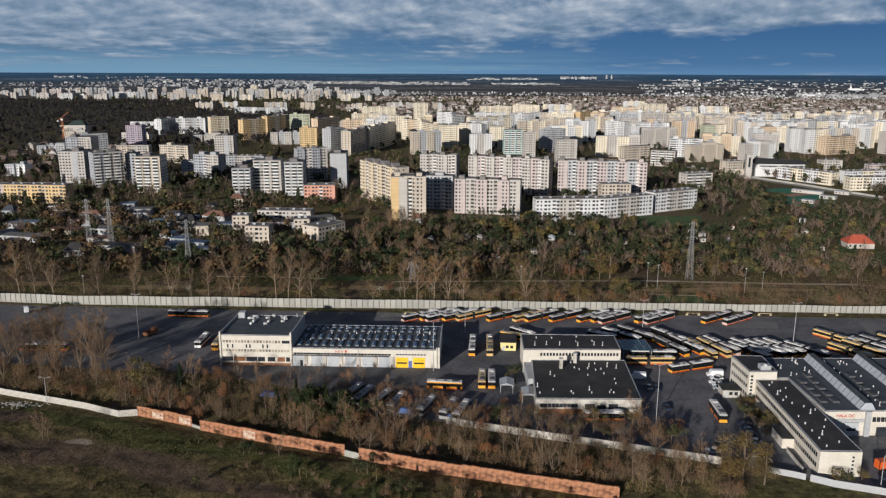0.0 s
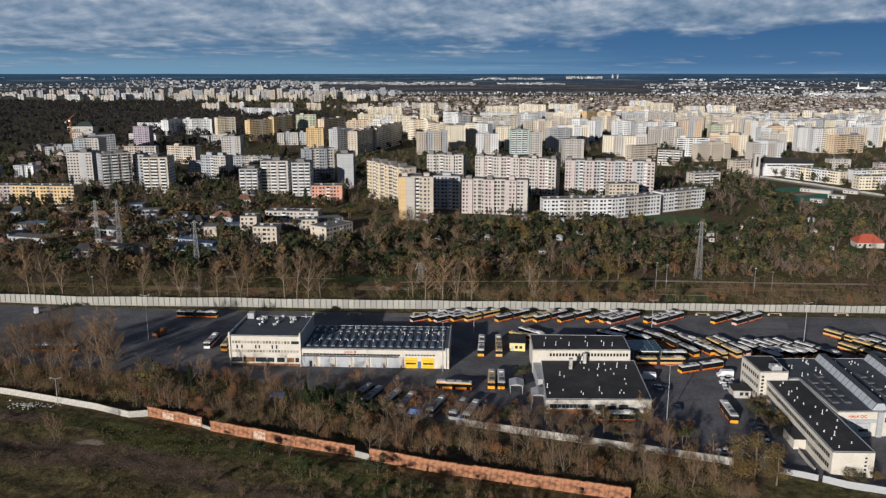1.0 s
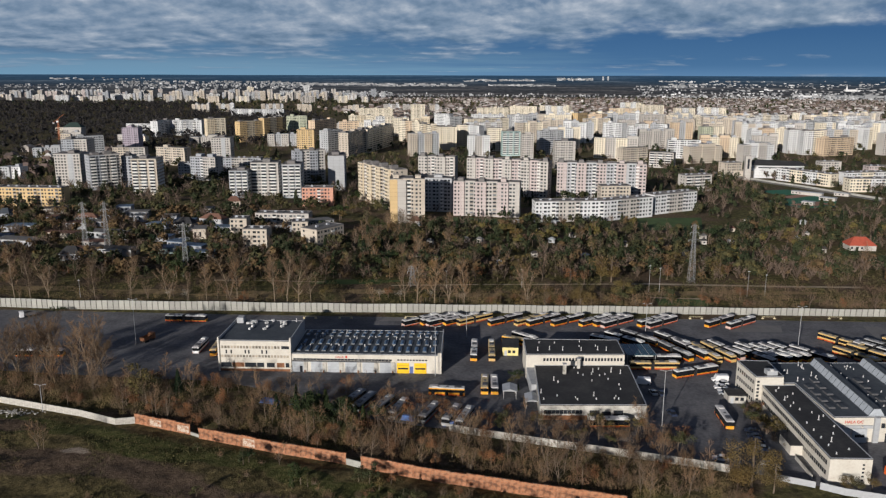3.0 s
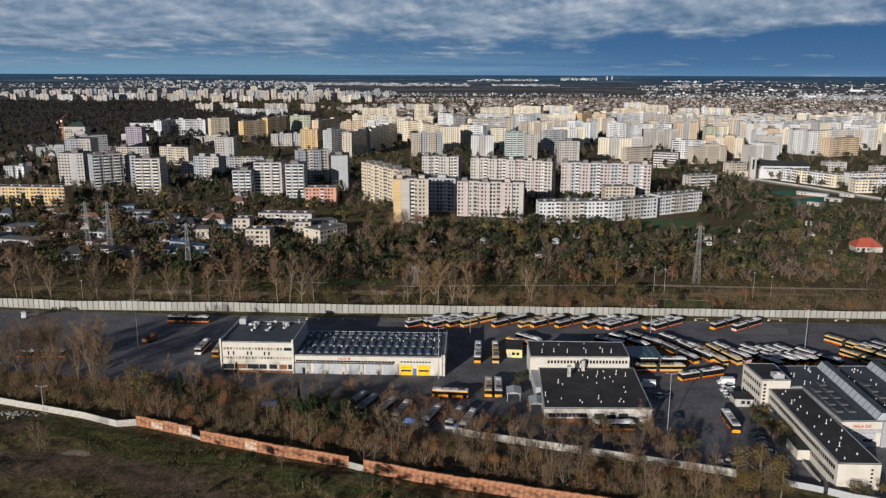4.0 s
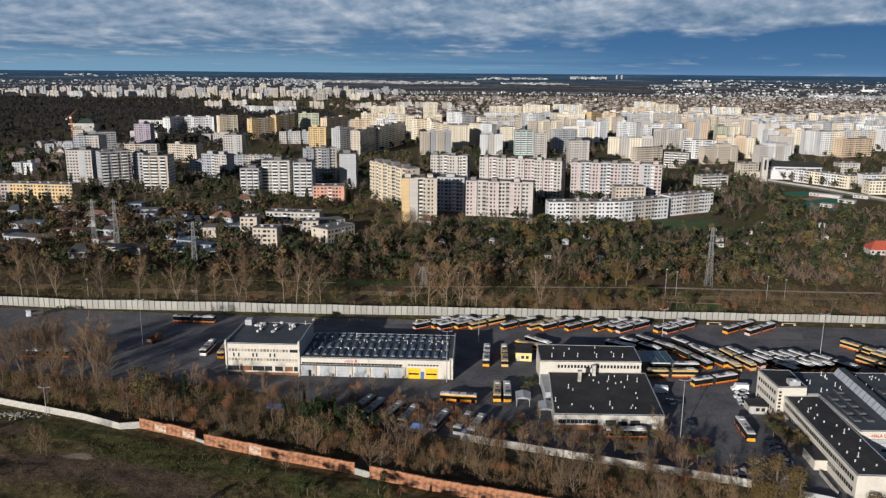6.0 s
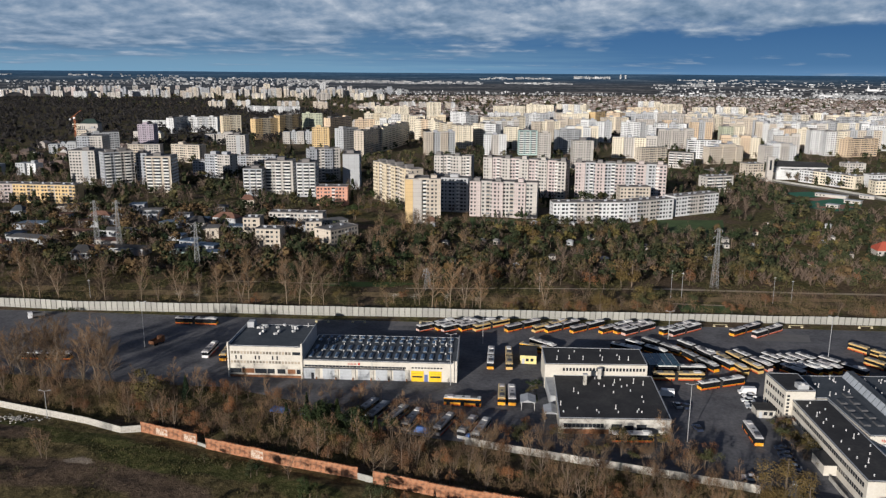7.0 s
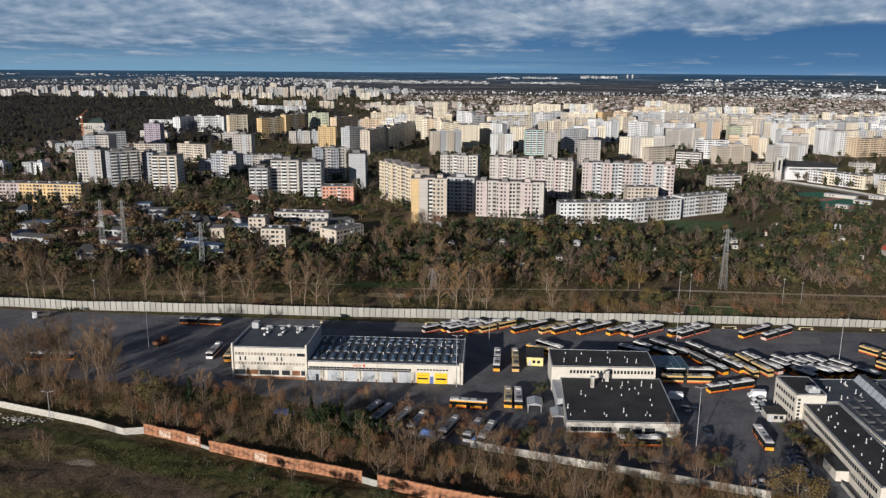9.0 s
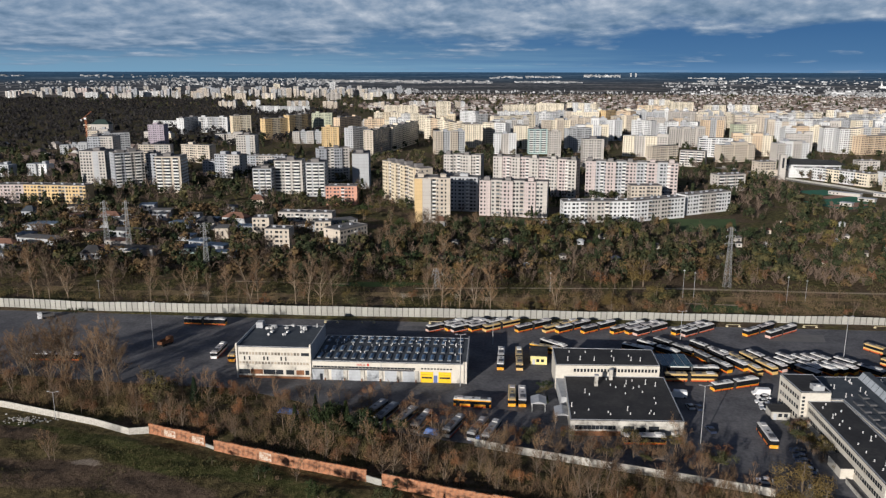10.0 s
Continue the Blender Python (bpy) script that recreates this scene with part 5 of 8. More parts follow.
# single buses in the yard
for k, x, y, hd in (("ay", 77.0, 269.6, 180), ("aw", 79.6, 276.5, 178), ("aw", 90.2, 263.9, -160), ("so", 1.0, 246.0, -6), ("aw", 11.9, 285.6, -94), ("ay", 18.6, 285.4, -93), ("sy", 14.0, 251.6, -94), ("sw", 17.3, 251.4, -93),
                    ("sw", 86.8, 225.6, -93), ("aw", -111.3, 325.1, 176), ("ww", -94.7, 290.4, -92), ("sy", -87.7, 287.6, -88), ("aw", -153.1, 282.2, 180), ("sw", 50.4, 222.2, 180)):
    put_bus(k, x, y, hd)
# old buses parked among the shrubs
for k, x, y, hd in (("sg", -29.4, 239.4, -114), ("sg", -25.6, 237.0, -113), ("sg", -19.6, 234.5, -115), ("sg", -14.4, 232.0, -110), ("sg", -4.6, 229.2, -113), ("sg", 2.4, 227.2, -111), ("sg", 6.4, 225.8, -110)):
    put_bus(k, x, y, hd)


def make_car(name, paint, label, ln=4.4, wd=1.78, h=1.45, van=False):
    root = thing(name, pose(0, 0, 0), label, "van" if van else "car")
    hx, hy = ln / 2, wd / 2
    if van:
        prof = [(-hx, 0.3), (hx, 0.3), (hx, 0.95), (hx - 0.85, 1.15), (hx - 1.4, h), (-hx + 0.05, h)]
        cab = None
    else:
        prof = [(-hx, 0.28), (hx, 0.28), (hx, 0.62), (hx - 0.25, 0.78), (hx - 1.15, 0.90), (-hx + 0.55, 0.94), (-hx, 0.82)]
        cab = [(hx - 1.2, 0.9), (hx - 1.85, h), (-hx + 1.25, h), (-hx + 0.5, 0.94)]
    n = len(prof)
    s = Shape().add([(x, -hy, z) for x, z in prof] + [(x, hy, z) for x, z in prof], [tuple(range(n)), tuple(range(2 * n - 1, n - 1, -1))] + [(i + n, (i + 1) % n + n, (i + 1) % n, i) for i in range(n)])
    part("body", s, paint, root)
    if cab:
        t = hy * 0.82
        part("cabin_glass", Shape().add([(x, -(hy * 0.96 if z < 1 else t), z) for x, z in cab] + [(x, (hy * 0.96 if z < 1 else t), z) for x, z in cab], [(0, 1, 2, 3), (7, 6, 5, 4), (4, 5, 1, 0), (5, 6, 2, 1), (6, 7, 3, 2)]), BUS_GLASS, root, "dark cabin windows")
        part("roof", Shape().bevel_box(-hx + 1.22, -t, h - 0.01, hx - 1.82, t, h + 0.05, 0.02), paint, root)
    else:
        part("windscreen", Shape().quad((hx - 0.9, -hy * 0.9, 1.18), (hx - 0.9, hy * 0.9, 1.18), (hx - 1.38, hy * 0.86, h - 0.06), (hx - 1.38, -hy * 0.86, h - 0.06)), BUS_GLASS, root)
    for x in (-hx + 0.8, hx - 0.85):
        for y in (-hy + 0.08, hy - 0.08):
            wheel_parts(root, x, y, 0.32, 0.22)
    for y in (-hy + 0.3, hy - 0.3):
        part("headlight", Shape().bevel_box(hx - 0.02, y - 0.18, 0.55, hx + 0.03, y + 0.18, 0.68, 0.02), LAMP_GLASS, root)
    return root


CARS = {"white": make_car("car", CAR_WHITE, "white hatchback parked in the depot yard"), "dark": make_car("car", CAR_DARK, "dark blue car parked beside the office wing"),
        "silver": make_car("car", CAR_SILVER, "silver car parked beside the office wing"), "van": make_car("van", CAR_WHITE, "white delivery van parked in the yard", 5.6, 2.0, 2.4, True),
        "red": make_car("van", CAR_RED, "orange-red service van in the depot court", 6.4, 2.2, 2.6, True)}
seen_cars = set()


def put_car(kind, x, y, head):
    m = toward(x, y, head, 0.03)
    if kind in seen_cars:
        return copy_thing(CARS[kind], m)
    seen_cars.add(kind)
    CARS[kind].matrix_world = m
    return CARS[kind]


for kind, x, y, hd in (("van", 69.0, 255.6, 170), ("van", 97.0, 258.2, 178), ("white", 95.0, 251.6, 175), ("white", 95.2, 248.9, 175), ("silver", 94.6, 246.4, 172), ("white", 96.6, 255.0, 177),
                       ("dark", 92.0, 214.6, 165), ("dark", 91.6, 211.9, 165), ("silver", 91.0, 207.0, 160), ("dark", 90.8, 204.4, 160), ("silver", 89.2, 197.8, 158), ("dark", 89.4, 195.2, 158), ("dark", 92.6, 218.2, 165), ("white", 77.0, 201.0, 165),
                       ("red", 121.6, 192.5, 10), ("dark", 118.5, 186.5, 5), ("silver", 70.5, 247.0, 95), ("dark", 73.0, 246.4, 95), ("dark", 72.0, 230.6, 100)):
    put_car(kind, x, y, hd)


def truck(x, y, head, box_mat, label, cab_mat=RUST):
    root = thing("truck", toward(x, y, head, 0.03), label, "truck")
    part("cab", Shape().bevel_box(1.6, -1.2, 0.5, 3.4, 1.2, 2.9, 0.12), cab_mat, root, "boxy cab")
    part("windscreen", Shape().box(3.39, -1.0, 1.6, 3.43, 1.0, 2.6), BUS_GLASS, root)
    tip = Shape().box(-3.2, -1.2, 1.0, 1.4, 1.2, 1.15)
    for q in ((-3.2, -1.2, 1.15, 1.4, -1.1, 2.3), (-3.2, 1.1, 1.15, 1.4, 1.2, 2.3), (-3.2, -1.1, 1.15, -3.1, 1.1, 2.3), (1.3, -1.1, 1.15, 1.4, 1.1, 2.5)):
        tip.box(*q)
    part("tipper_body", tip, box_mat, root, "open tipper body")
    part("chassis", Shape().box(-3.1, -0.5, 0.55, 3.0, 0.5, 1.0), RUBBER, root)
    for wx in (-2.3, -1.1, 2.4):
        for wy in (-1.0, 1.0):
            wheel_parts(root, wx, wy, 0.5, 0.3)


plant_later = []
truck(-118.8, 299.6, 70, RUST, "rusty orange tipper truck on the yard")
truck(-183.0, 331.0, 215, BUS_BOX, "white-cabbed lorry near the concrete fence", CAR_WHITE)
for k in range(5):
    plant_later.append((-176.5 + k * 1.6, 338.2 - k * 0.1))
for x, y, w, d in ((-13.8, 226.6, 4.6, 2.2), (-0.5, 222.4, 3.8, 2.0), (-60.5, 239.5, 7.0, 2.2), (-51.5, 238.0, 4.0, 2.0)):
    s = Shape()
    nx, ny = 7, 4
    for j in range(ny + 1):
        for i in range(nx + 1):
            s.v.append((w * i / nx, d * j / ny, (1.5 + 0.35 * noise.noise(Vector((x + i * 0.9, j * 0.8, 0)))) if 0 < i < nx and 0 < j < ny else 0.03))
    for j in range(ny):
        for i in range(nx):
            k = j * (nx + 1) + i
            s.f.append((k, k + 1, k + nx + 2, k + nx + 1))
    solid("tarpaulin", s, TARP, "bright blue tarpaulin thrown over a heap", "tarpaulin", m=toward(x, y, -18))


# ---------------------------------------------------------------- lamp posts and pylons
def lamp_post(x, y, h, arms=2):
    root = thing("lamp_post", pose(x, y, 0.03), "tall galvanised yard lamp post with twin heads", "lamp post", group="yard lamp posts")
    part("pole", Shape().tube((0, 0, 0), (0, 0, h), 0.14, 0.08, 8), GALV, root)
    part("base_plate", Shape().bevel_box(-0.35, -0.35, 0, 0.35, 0.35, 0.15, 0.03), POST_CONCRETE, root)
    for sgn in ((-1, 1) if arms == 2 else (1,)):
        arm = part("arm", Shape().tube((0, 0, h - 0.1), (sgn * 1.5, 0, h + 0.25), 0.05, 0.05), VENT_MAT, root)
        part("lamp_head", Shape().bevel_box(sgn * 1.5 - 0.30, -0.2, h + 0.18, sgn * 1.5 + 0.45, 0.2, h + 0.36, 0.05), GALV, arm)


for x, y, h in ((66.6, 222.3, 18.0), (137.0, 286.2, 18.6), (-122.1, 295.9, 18.4), (9.5, 303.6, 13.6), (84.8, 311.8, 12.0), (-3.0, 262.0, 18.6)):
    lamp_post(x, y, h)
lamp_post(-127.5, 232.5, 9.0)
lamp_post(113.6, 181.2, 9.5, 1)


PYLON_STEEL = material("dull pylon steel", shades((0.25, 0.255, 0.26)), scale=1.0, rough=0.6, metal=0.2)


def pylon(x, y, h, ang, label="grey lattice power pylon with three crossarms"):
    root = thing("pylon", toward(x, y, ang), label, "pylon", group="power line pylons")
    legs = [(-1, -1), (1, -1), (1, 1), (-1, 1)]

    def wd(z):
        return 1.15 * (1 - z / h) ** 1.1 + 0.45

    levels = [0]
    while levels[-1] < h - 1.2:
        levels.append(min(h, levels[-1] + max(1.5, wd(levels[-1]) * 1.5)))
    for sx, sy in legs:
        s = Shape()
        for z0, z1 in zip(levels, levels[1:]):
            s.tube((sx * wd(z0), sy * wd(z0), z0), (sx * wd(z1), sy * wd(z1), z1), 0.09, 0.09, 4)
        part("leg", s, PYLON_STEEL, root)
    for k in range(4):
        (ax, ay), (bx, by) = legs[k], legs[(k + 1) % 4]
        s = Shape()
        for z0, z1 in zip(levels, levels[1:]):
            s.tube((ax * wd(z0), ay * wd(z0), z0), (bx * wd(z1), by * wd(z1), z1), 0.038, 0.038, 4)
            s.tube((bx * wd(z0), by * wd(z0), z0), (ax * wd(z1), ay * wd(z1), z1), 0.038, 0.038, 4)
            s.tube((ax * wd(z1), ay * wd(z1), z1), (bx * wd(z1), by * wd(z1), z1), 0.045, 0.045, 4)
        part("bracing", s, PYLON_STEEL, root)
    for f, ln in ((0.72, 2.6), (0.84, 2.2), (0.95, 1.8)):
        z = h * f
        s = Shape()
        for sgn in (-1, 1):
            for sy in (-1, 1):
                s.tube((0, sy * wd(z), z), (sgn * ln, 0, z), 0.07, 0.05, 4)
            s.tube((0, 0, z + 1.0), (sgn * ln, 0, z), 0.06, 0.05, 4)
        part("crossarm", s, PYLON_STEEL, root)
        for sgn in (-1, 1):
            part("insulator", Shape().tube((sgn * ln, 0, z), (sgn * ln, 0, z - 1.1), 0.11, 0.11, 6), GREY_WALL, root)


for x, y, h, ang in ((-135.7, 402.0, 29.0, 10), (128.8, 390.6, 31.5, 0), (-213.7, 458.3, 31.0, 10), (-200.8, 458.5, 31.0, 10)):
    pylon(x, y, h, ang)
pylon(-15.2, 383.0, 11.0, 20, "small pale lattice mast among the trees")
for x, y, h in ((102, 372, 14), (107, 371.5, 13), (148, 365, 13), (157, 366, 11), (2, 381, 9), (-174, 362, 9), (40, 380, 10)):
    root = thing("mast", pose(x, y, 0), "slim pale mast beside the track", "mast", group="slim masts")
    part("pole", Shape().tube((0, 0, 0), (0, 0, h), 0.10, 0.06, 6), GALV, root)
    part("bracket", Shape().box(-0.6, -0.06, h - 0.6, 0.6, 0.06, h - 0.45), VENT_MAT, root)


# ---------------------------------------------------------------- housing blocks
CAP = material("dark sheet capping", shades((0.17, 0.16, 0.155), 0.7), scale=0.5)
BLOCK_PLANS = []
ROW_CACHE = {}
ROOFING = material("grey roof felt on flats", shades((0.15, 0.145, 0.14), 0.7), scale=0.2, fine=1.2)


def window_row(L, depth, style, boxes, seed):
    """All windows of one storey of one block, set on the four faces."""
    r = random.Random(seed)
    s = Shape()

    def pane(ax, x, w, z0, z1, y, out):
        t = 0.05 if boxes else 0.03
        if ax == "front":
            a = (x, y - t, z0), (x + w, y - t, z0), (x + w, y - t, z1), (x, y - t, z1)
            if boxes:
                s.box(x, y - t, z0, x + w, y + 0.1, z1)
            else:
                s.quad(*a)
        elif ax == "back":
            s.quad((x + w, y + t, z0), (x, y + t, z0), (x, y + t, z1), (x + w, y + t, z1))
        elif ax == "left":
            s.quad((y - t, x + w, z0), (y - t, x, z0), (y - t, x, z1), (y - t, x + w, z1))
        else:
            s.quad((y + t, x, z0), (y + t, x + w, z0), (y + t, x + w, z1), (y + t, x, z1))

    if style != "gable":
        bay, x = 2.85, 0.7
        k = 0
        while x + 2.0 < L:
            w = (1.55, 1.05, 2.05)[k % 3] if style != "tower" else 1.6
            # a wide dark pane stands for the shade of a loggia recess
            if style == "flat" and L > 24 and k % 6 == 4:
                pane("front", x - 0.2, 2.5, 1.05, 2.62, 0.0, 0)
            else:
                pane("front", x, w, 0.95, 2.35, 0.0, 0)
            if boxes:
                pane("back", x, w, 0.95, 2.35, depth, 0)
            x += bay + (0.5 if k % 4 == 3 else 0)
            k += 1
    y = 2.2
    if depth > 11.5:
        while y + 1.6 < depth:
            if style in ("balcony", "tower") or r.random() < 0.6 or y < 3:
                pane("left", y, 1.3, 0.95, 2.3, 0.0, 0)
                pane("right", y, 1.3, 0.95, 2.3, L, 0)
            y += 4.2
    return s


BALC_WHITE = material("white balcony fronts", shades((0.66, 0.65, 0.62), 0.8), scale=0.5)
BALC_DULL = material("weathered balcony fronts", shades((0.34, 0.30, 0.26), 0.7), scale=0.5)
LABEL_COLOUR = {"dull": "dull grey", "white": "white", "cream": "cream", "yellow": "ochre yellow", "yellowpale": "pale yellow", "peach": "peach", "pink": "dusty pink", "green": "pale green", "grey": "grey", "orange": "salmon orange", "purple": "mauve", "teal": "pale teal", "bright": "sun-bright white", "sand": "sun-bright cream"}


def block(x0, y0, x1, y1, n, depth, c1, c2, style, detail):
    L = math.hypot(x1 - x0, y1 - y0)
    ang = math.degrees(math.atan2(y1 - y0, x1 - x0))
    seed = int(abs(x0) * 13 + abs(y0) * 7)
    r = random.Random(seed)
    h = 2.8 * n + 1.2
    tall = "high" if n > 8 else "low"
    root = thing("apartment_block", toward(x0, y0, ang), f"{LABEL_COLOUR[c1]} {tall}-rise panel apartment block of {n} storeys", "apartment block")
    BLOCK_PLANS.append((x0, y0, ang, L, depth))
    stepped = style == "flat" and n > 8 and detail == 2 and L > 24
    ns = max(1, round(L / (8.6 if stepped else 17.0)))
    back = 1.3 if stepped else 0.02
    for i in range(ns):
        a, b = L * i / ns, L * (i + 1) / ns
        jog = 0.0 if (i % 2 == 0 or style == "gable") else back
        top = h + (0.0 if i % 2 == 0 else 0.35 * (n > 8))
        mat = PLASTER[c1 if i % 2 == 0 else c2]
        part("wall", Shape().box(a, jog, 0, b, depth, top), mat, root)
        part("roof", Shape().box(a + 0.4, jog + 0.4, top - 0.1, b - 0.4, depth - 0.4, top + 0.06), ROOFING, root, "grey felt roof")
        if detail == 2:
            part("parapet", Shape().frame_box(a - 0.06, jog - 0.06, b + 0.06, depth + 0.06, 0.4, top - 0.05, top + 0.42 + 0.01 * (i % 2)), CAP, root, "dark sheet-capped parapet")
        if n > 6 and ((detail == 2 and not stepped) or i % 2 == 0):
            lx = a + (b - a) * r.uniform(0.3, 0.6)
            lw = min(6.5, (b - a) * 0.5)
            part("lift_house", Shape().bevel_box(lx - lw / 2, depth * 0.3, top + 0.06, lx + lw / 2, depth * 0.8, top + r.uniform(1.8, 2.8), 0.05), PLASTER[c1] if r.random() < 0.4 else CAP, root, "lift house on the roof")
        elif detail == 2 and not stepped:
            for q in range(2):
                vx = a + (b - a) * (0.3 + 0.4 * q)
                part("chimney", Shape().box(vx - 0.9, depth * 0.45, top + 0.06, vx + 0.9, depth * 0.55, top + 1.3), PLASTER["dull"], root)
        # dark gap of the stair joint
        if i and detail == 2 and not stepped:
            part("joint", Shape().box(a - 0.25, -0.03, 0.3, a + 0.25, 0.02, h - 0.3), PLASTER["grey"], root, "recessed grey joint strip")
    row = window_row(L, depth, style, detail == 2, seed)
    if stepped:
        row.v = [(x, y + (back if y < 1 and 0 < x < L and int(x / L * ns) % 2 else 0), z) for x, y, z in row.v]
    rows_of = Shape()
    for f in range(n):
        rows_of.add([(x, y, z + 2.8 * f + 0.6) for x, y, z in row.v], row.f)
    if rows_of.v:
        part("glazing", rows_of, GLASS_DARK, root, "dark and curtained windows")["kind"] = "stuff"
    if style == "flat" and detail == 2 and L > 16:
        # stacked loggia fronts at the wide dark panes
        fronts, x, k = Shape(), 0.7, 0
        while x + 2.0 < L:
            if k % 6 == 4:
                y = back if stepped and int((x + 1) / L * ns) % 2 else 0.0
                for f in range(n):
                    if n < 7 and f == 0:
                        continue
                    z = 2.8 * f + 0.95
                    fronts.box(x - 0.3, y - 0.42, z, x + 2.4, y - 0.06, z + 0.95)
            x += 2.85 + (0.5 if k % 4 == 3 else 0)
            k += 1
        if fronts.v:
            part("balcony_cladding", fronts, BALC_WHITE if seed % 3 else BALC_DULL, root, "stacked loggia fronts")["kind"] = "stuff"
    if style == "balcony":
        # stacks of loggias, front and sides
        cols = [L * 0.05, L * 0.38, L * 0.71] if L > 14 else [L * 0.55]
        s = Shape()
        for cx in cols:
            w = min(4.6, L * 0.25)
            s.bevel_box(cx, -1.1, 0.0, cx + w, -0.004, 1.15, 0.04)
        # flat dark boxes paint the shade over the balcony fronts
        s2 = Shape()
        for cx in cols:
            w = min(4.6, L * 0.25)
            s2.box(cx + 0.15, -0.10, 1.15, cx + w - 0.15, 0.06, 2.7)
        for q in range(4):
            # side balconies, stacked on the flank
            yy = depth * (0.1 + 0.22 * q)
            if yy + 2.6 < depth and depth > 15:
                s.bevel_box(L + 0.004, yy, 0.0, L + 1.0, yy + 2.6, 1.1, 0.04)
        fronts, dark = Shape(), Shape()
        for f in range(1, n):
            z = 2.8 * f + 0.3
            fronts.add([(x, y, w + z) for x, y, w in s.v], s.f)
            dark.add([(x, y, w + z) for x, y, w in s2.v], s2.f)
        part("balcony_cladding", fronts, BALC_WHITE, root, "white balcony fronts")["kind"] = "stuff"
        part("loggia_glazing", dark, GLASS_DARK, root, "dark panels painting the shade in the loggias")["kind"] = "stuff"
    if style == "tower":
        part("stair_strip", Shape().box(L * 0.52, -0.12, 0, L * 0.74, 0.06, h - 0.2), PLASTER["grey"], root, "dark grey stair strip")
    return root


# nearest ranks; dull on the left blocks is white with cloud shade painted in
block(-358, 626, -305, 621, 5, 12, 'yellow', 'yellow', 'flat', 2)
block(-380, 625, -358, 626, 5, 12, 'pink', 'pink', 'flat', 2)
block(-360, 726, -336, 726, 11, 22, 'white', 'dull', 'tower', 2)
block(-321, 711, -300, 728, 11, 14, 'dull', 'white', 'balcony', 2)
block(-301, 734, -291, 735, 10, 16, 'dull', 'white', 'flat', 2)
block(-272, 683, -250, 684, 11, 20, 'cream', 'cream', 'balcony', 2)
block(-270, 799, -257, 800, 5, 12, 'dull', 'white', 'flat', 2)
block(-253, 786, -225, 776, 8, 13, 'dull', 'white', 'flat', 2)
block(-241, 851, -197, 852, 5, 12, 'dull', 'white', 'flat', 2)
block(-183, 669, -167, 670, 8, 20, 'dull', 'white', 'balcony', 2)
block(-167, 681, -143, 682, 10, 18, 'white', 'dull', 'balcony', 2)
block(-137, 668, -121, 669, 10, 20, 'grey', 'white', 'balcony', 2)
block(-142, 756, -114, 769, 11, 12, 'dull', 'white', 'flat', 2)
block(-104, 714, -89, 715, 11, 30, 'grey', 'grey', 'gable', 2)
block(-113, 626, -88, 627, 5, 13, 'orange', 'white', 'flat', 2)
block(-71, 663, -37, 604, 11, 12, 'yellowpale', 'cream', 'flat', 2)
flats = block(-37, 553, -12, 554, 11, 16, 'cream', 'cream', 'flat', 2)
part("yellow_panel", Shape().box(-0.08, -0.14, 0, 5.4, 16.1, 31.6), PLASTER["yellow"], flats, "ochre yellow end panel")
part("grey_panel", Shape().box(5.5, -0.10, 0, 11.6, 0.02, 31.5), PLASTER["white"], flats, "plain pale grey panel")
block(9, 585, 58, 575, 9, 12, 'pink', 'white', 'flat', 2)
# left part of the pink block; its shadow is painted as grey walls
block(-13, 604, 8, 600, 9, 12, 'grey', 'grey', 'flat', 2)
block(-21, 712, 12, 703, 11, 12, 'white', 'white', 'flat', 2)
block(23, 699, 92, 669, 11, 12, 'white', 'pink', 'flat', 2)
block(99, 664, 172, 650, 11, 12, 'pink', 'grey', 'flat', 2)
block(68, 558, 119, 562, 5, 12, 'bright', 'white', 'flat', 2)
block(119, 562, 160, 582, 5, 12, 'bright', 'white', 'flat', 2)
block(128, 619, 152, 620, 6, 12, 'cream', 'cream', 'flat', 2)
block(164, 590, 203, 612, 5, 12, 'bright', 'white', 'flat', 2)
block(224, 708, 251, 717, 5, 12, 'white', 'white', 'balcony', 2)
block(300, 813, 318, 819, 5, 14, 'cream', 'cream', 'flat', 2)
block(344, 795, 374, 742, 4, 12, 'bright', 'sand', 'flat', 2)
block(395, 753, 442, 763, 4, 12, 'bright', 'sand', 'flat', 2)
block(376, 710, 415, 711, 4, 12, 'sand', 'bright', 'flat', 2)
block(418, 854, 441, 854, 4, 12, 'white', 'white', 'flat', 2)
block(462, 836, 499, 837, 3, 12, 'pink', 'pink', 'flat', 2)
block(-122, 468, -107, 467, 4, 11, 'cream', 'cream', 'flat', 2)
block(-139, 503, -128, 503, 4, 11, 'cream', 'cream', 'flat', 2)
block(-131, 540, -93, 537, 3, 11, 'white', 'white', 'flat', 2)
block(-96, 491, -86, 492, 4, 11, 'cream', 'cream', 'flat', 2)
block(-76, 465, -62, 484, 4, 14, 'cream', 'grey', 'flat', 2)
# middle ranks
block(-429, 885, -401, 887, 11, 24, 'dull', 'white', 'flat', 1)
block(-452, 962, -422, 982, 10, 14, 'grey', 'grey', 'flat', 1)
block(-425, 1047, -404, 1048, 12, 18, 'purple', 'grey', 'flat', 1)
block(-383, 912, -346, 914, 7, 12, 'cream', 'white', 'flat', 1)
block(-336, 922, -298, 908, 7, 12, 'cream', 'cream', 'flat', 1)
block(-269, 917, -247, 918, 11, 20, 'white', 'dull', 'tower', 1)
block(129, 880, 152, 881, 11, 14, 'white', 'white', 'flat', 1)
block(-1421, 2925, -1376, 2932, 9, 20, 'bright', 'bright', 'flat', 1)
block(-1349, 3230, -1207, 3252, 8, 15, 'bright', 'bright', 'flat', 1)
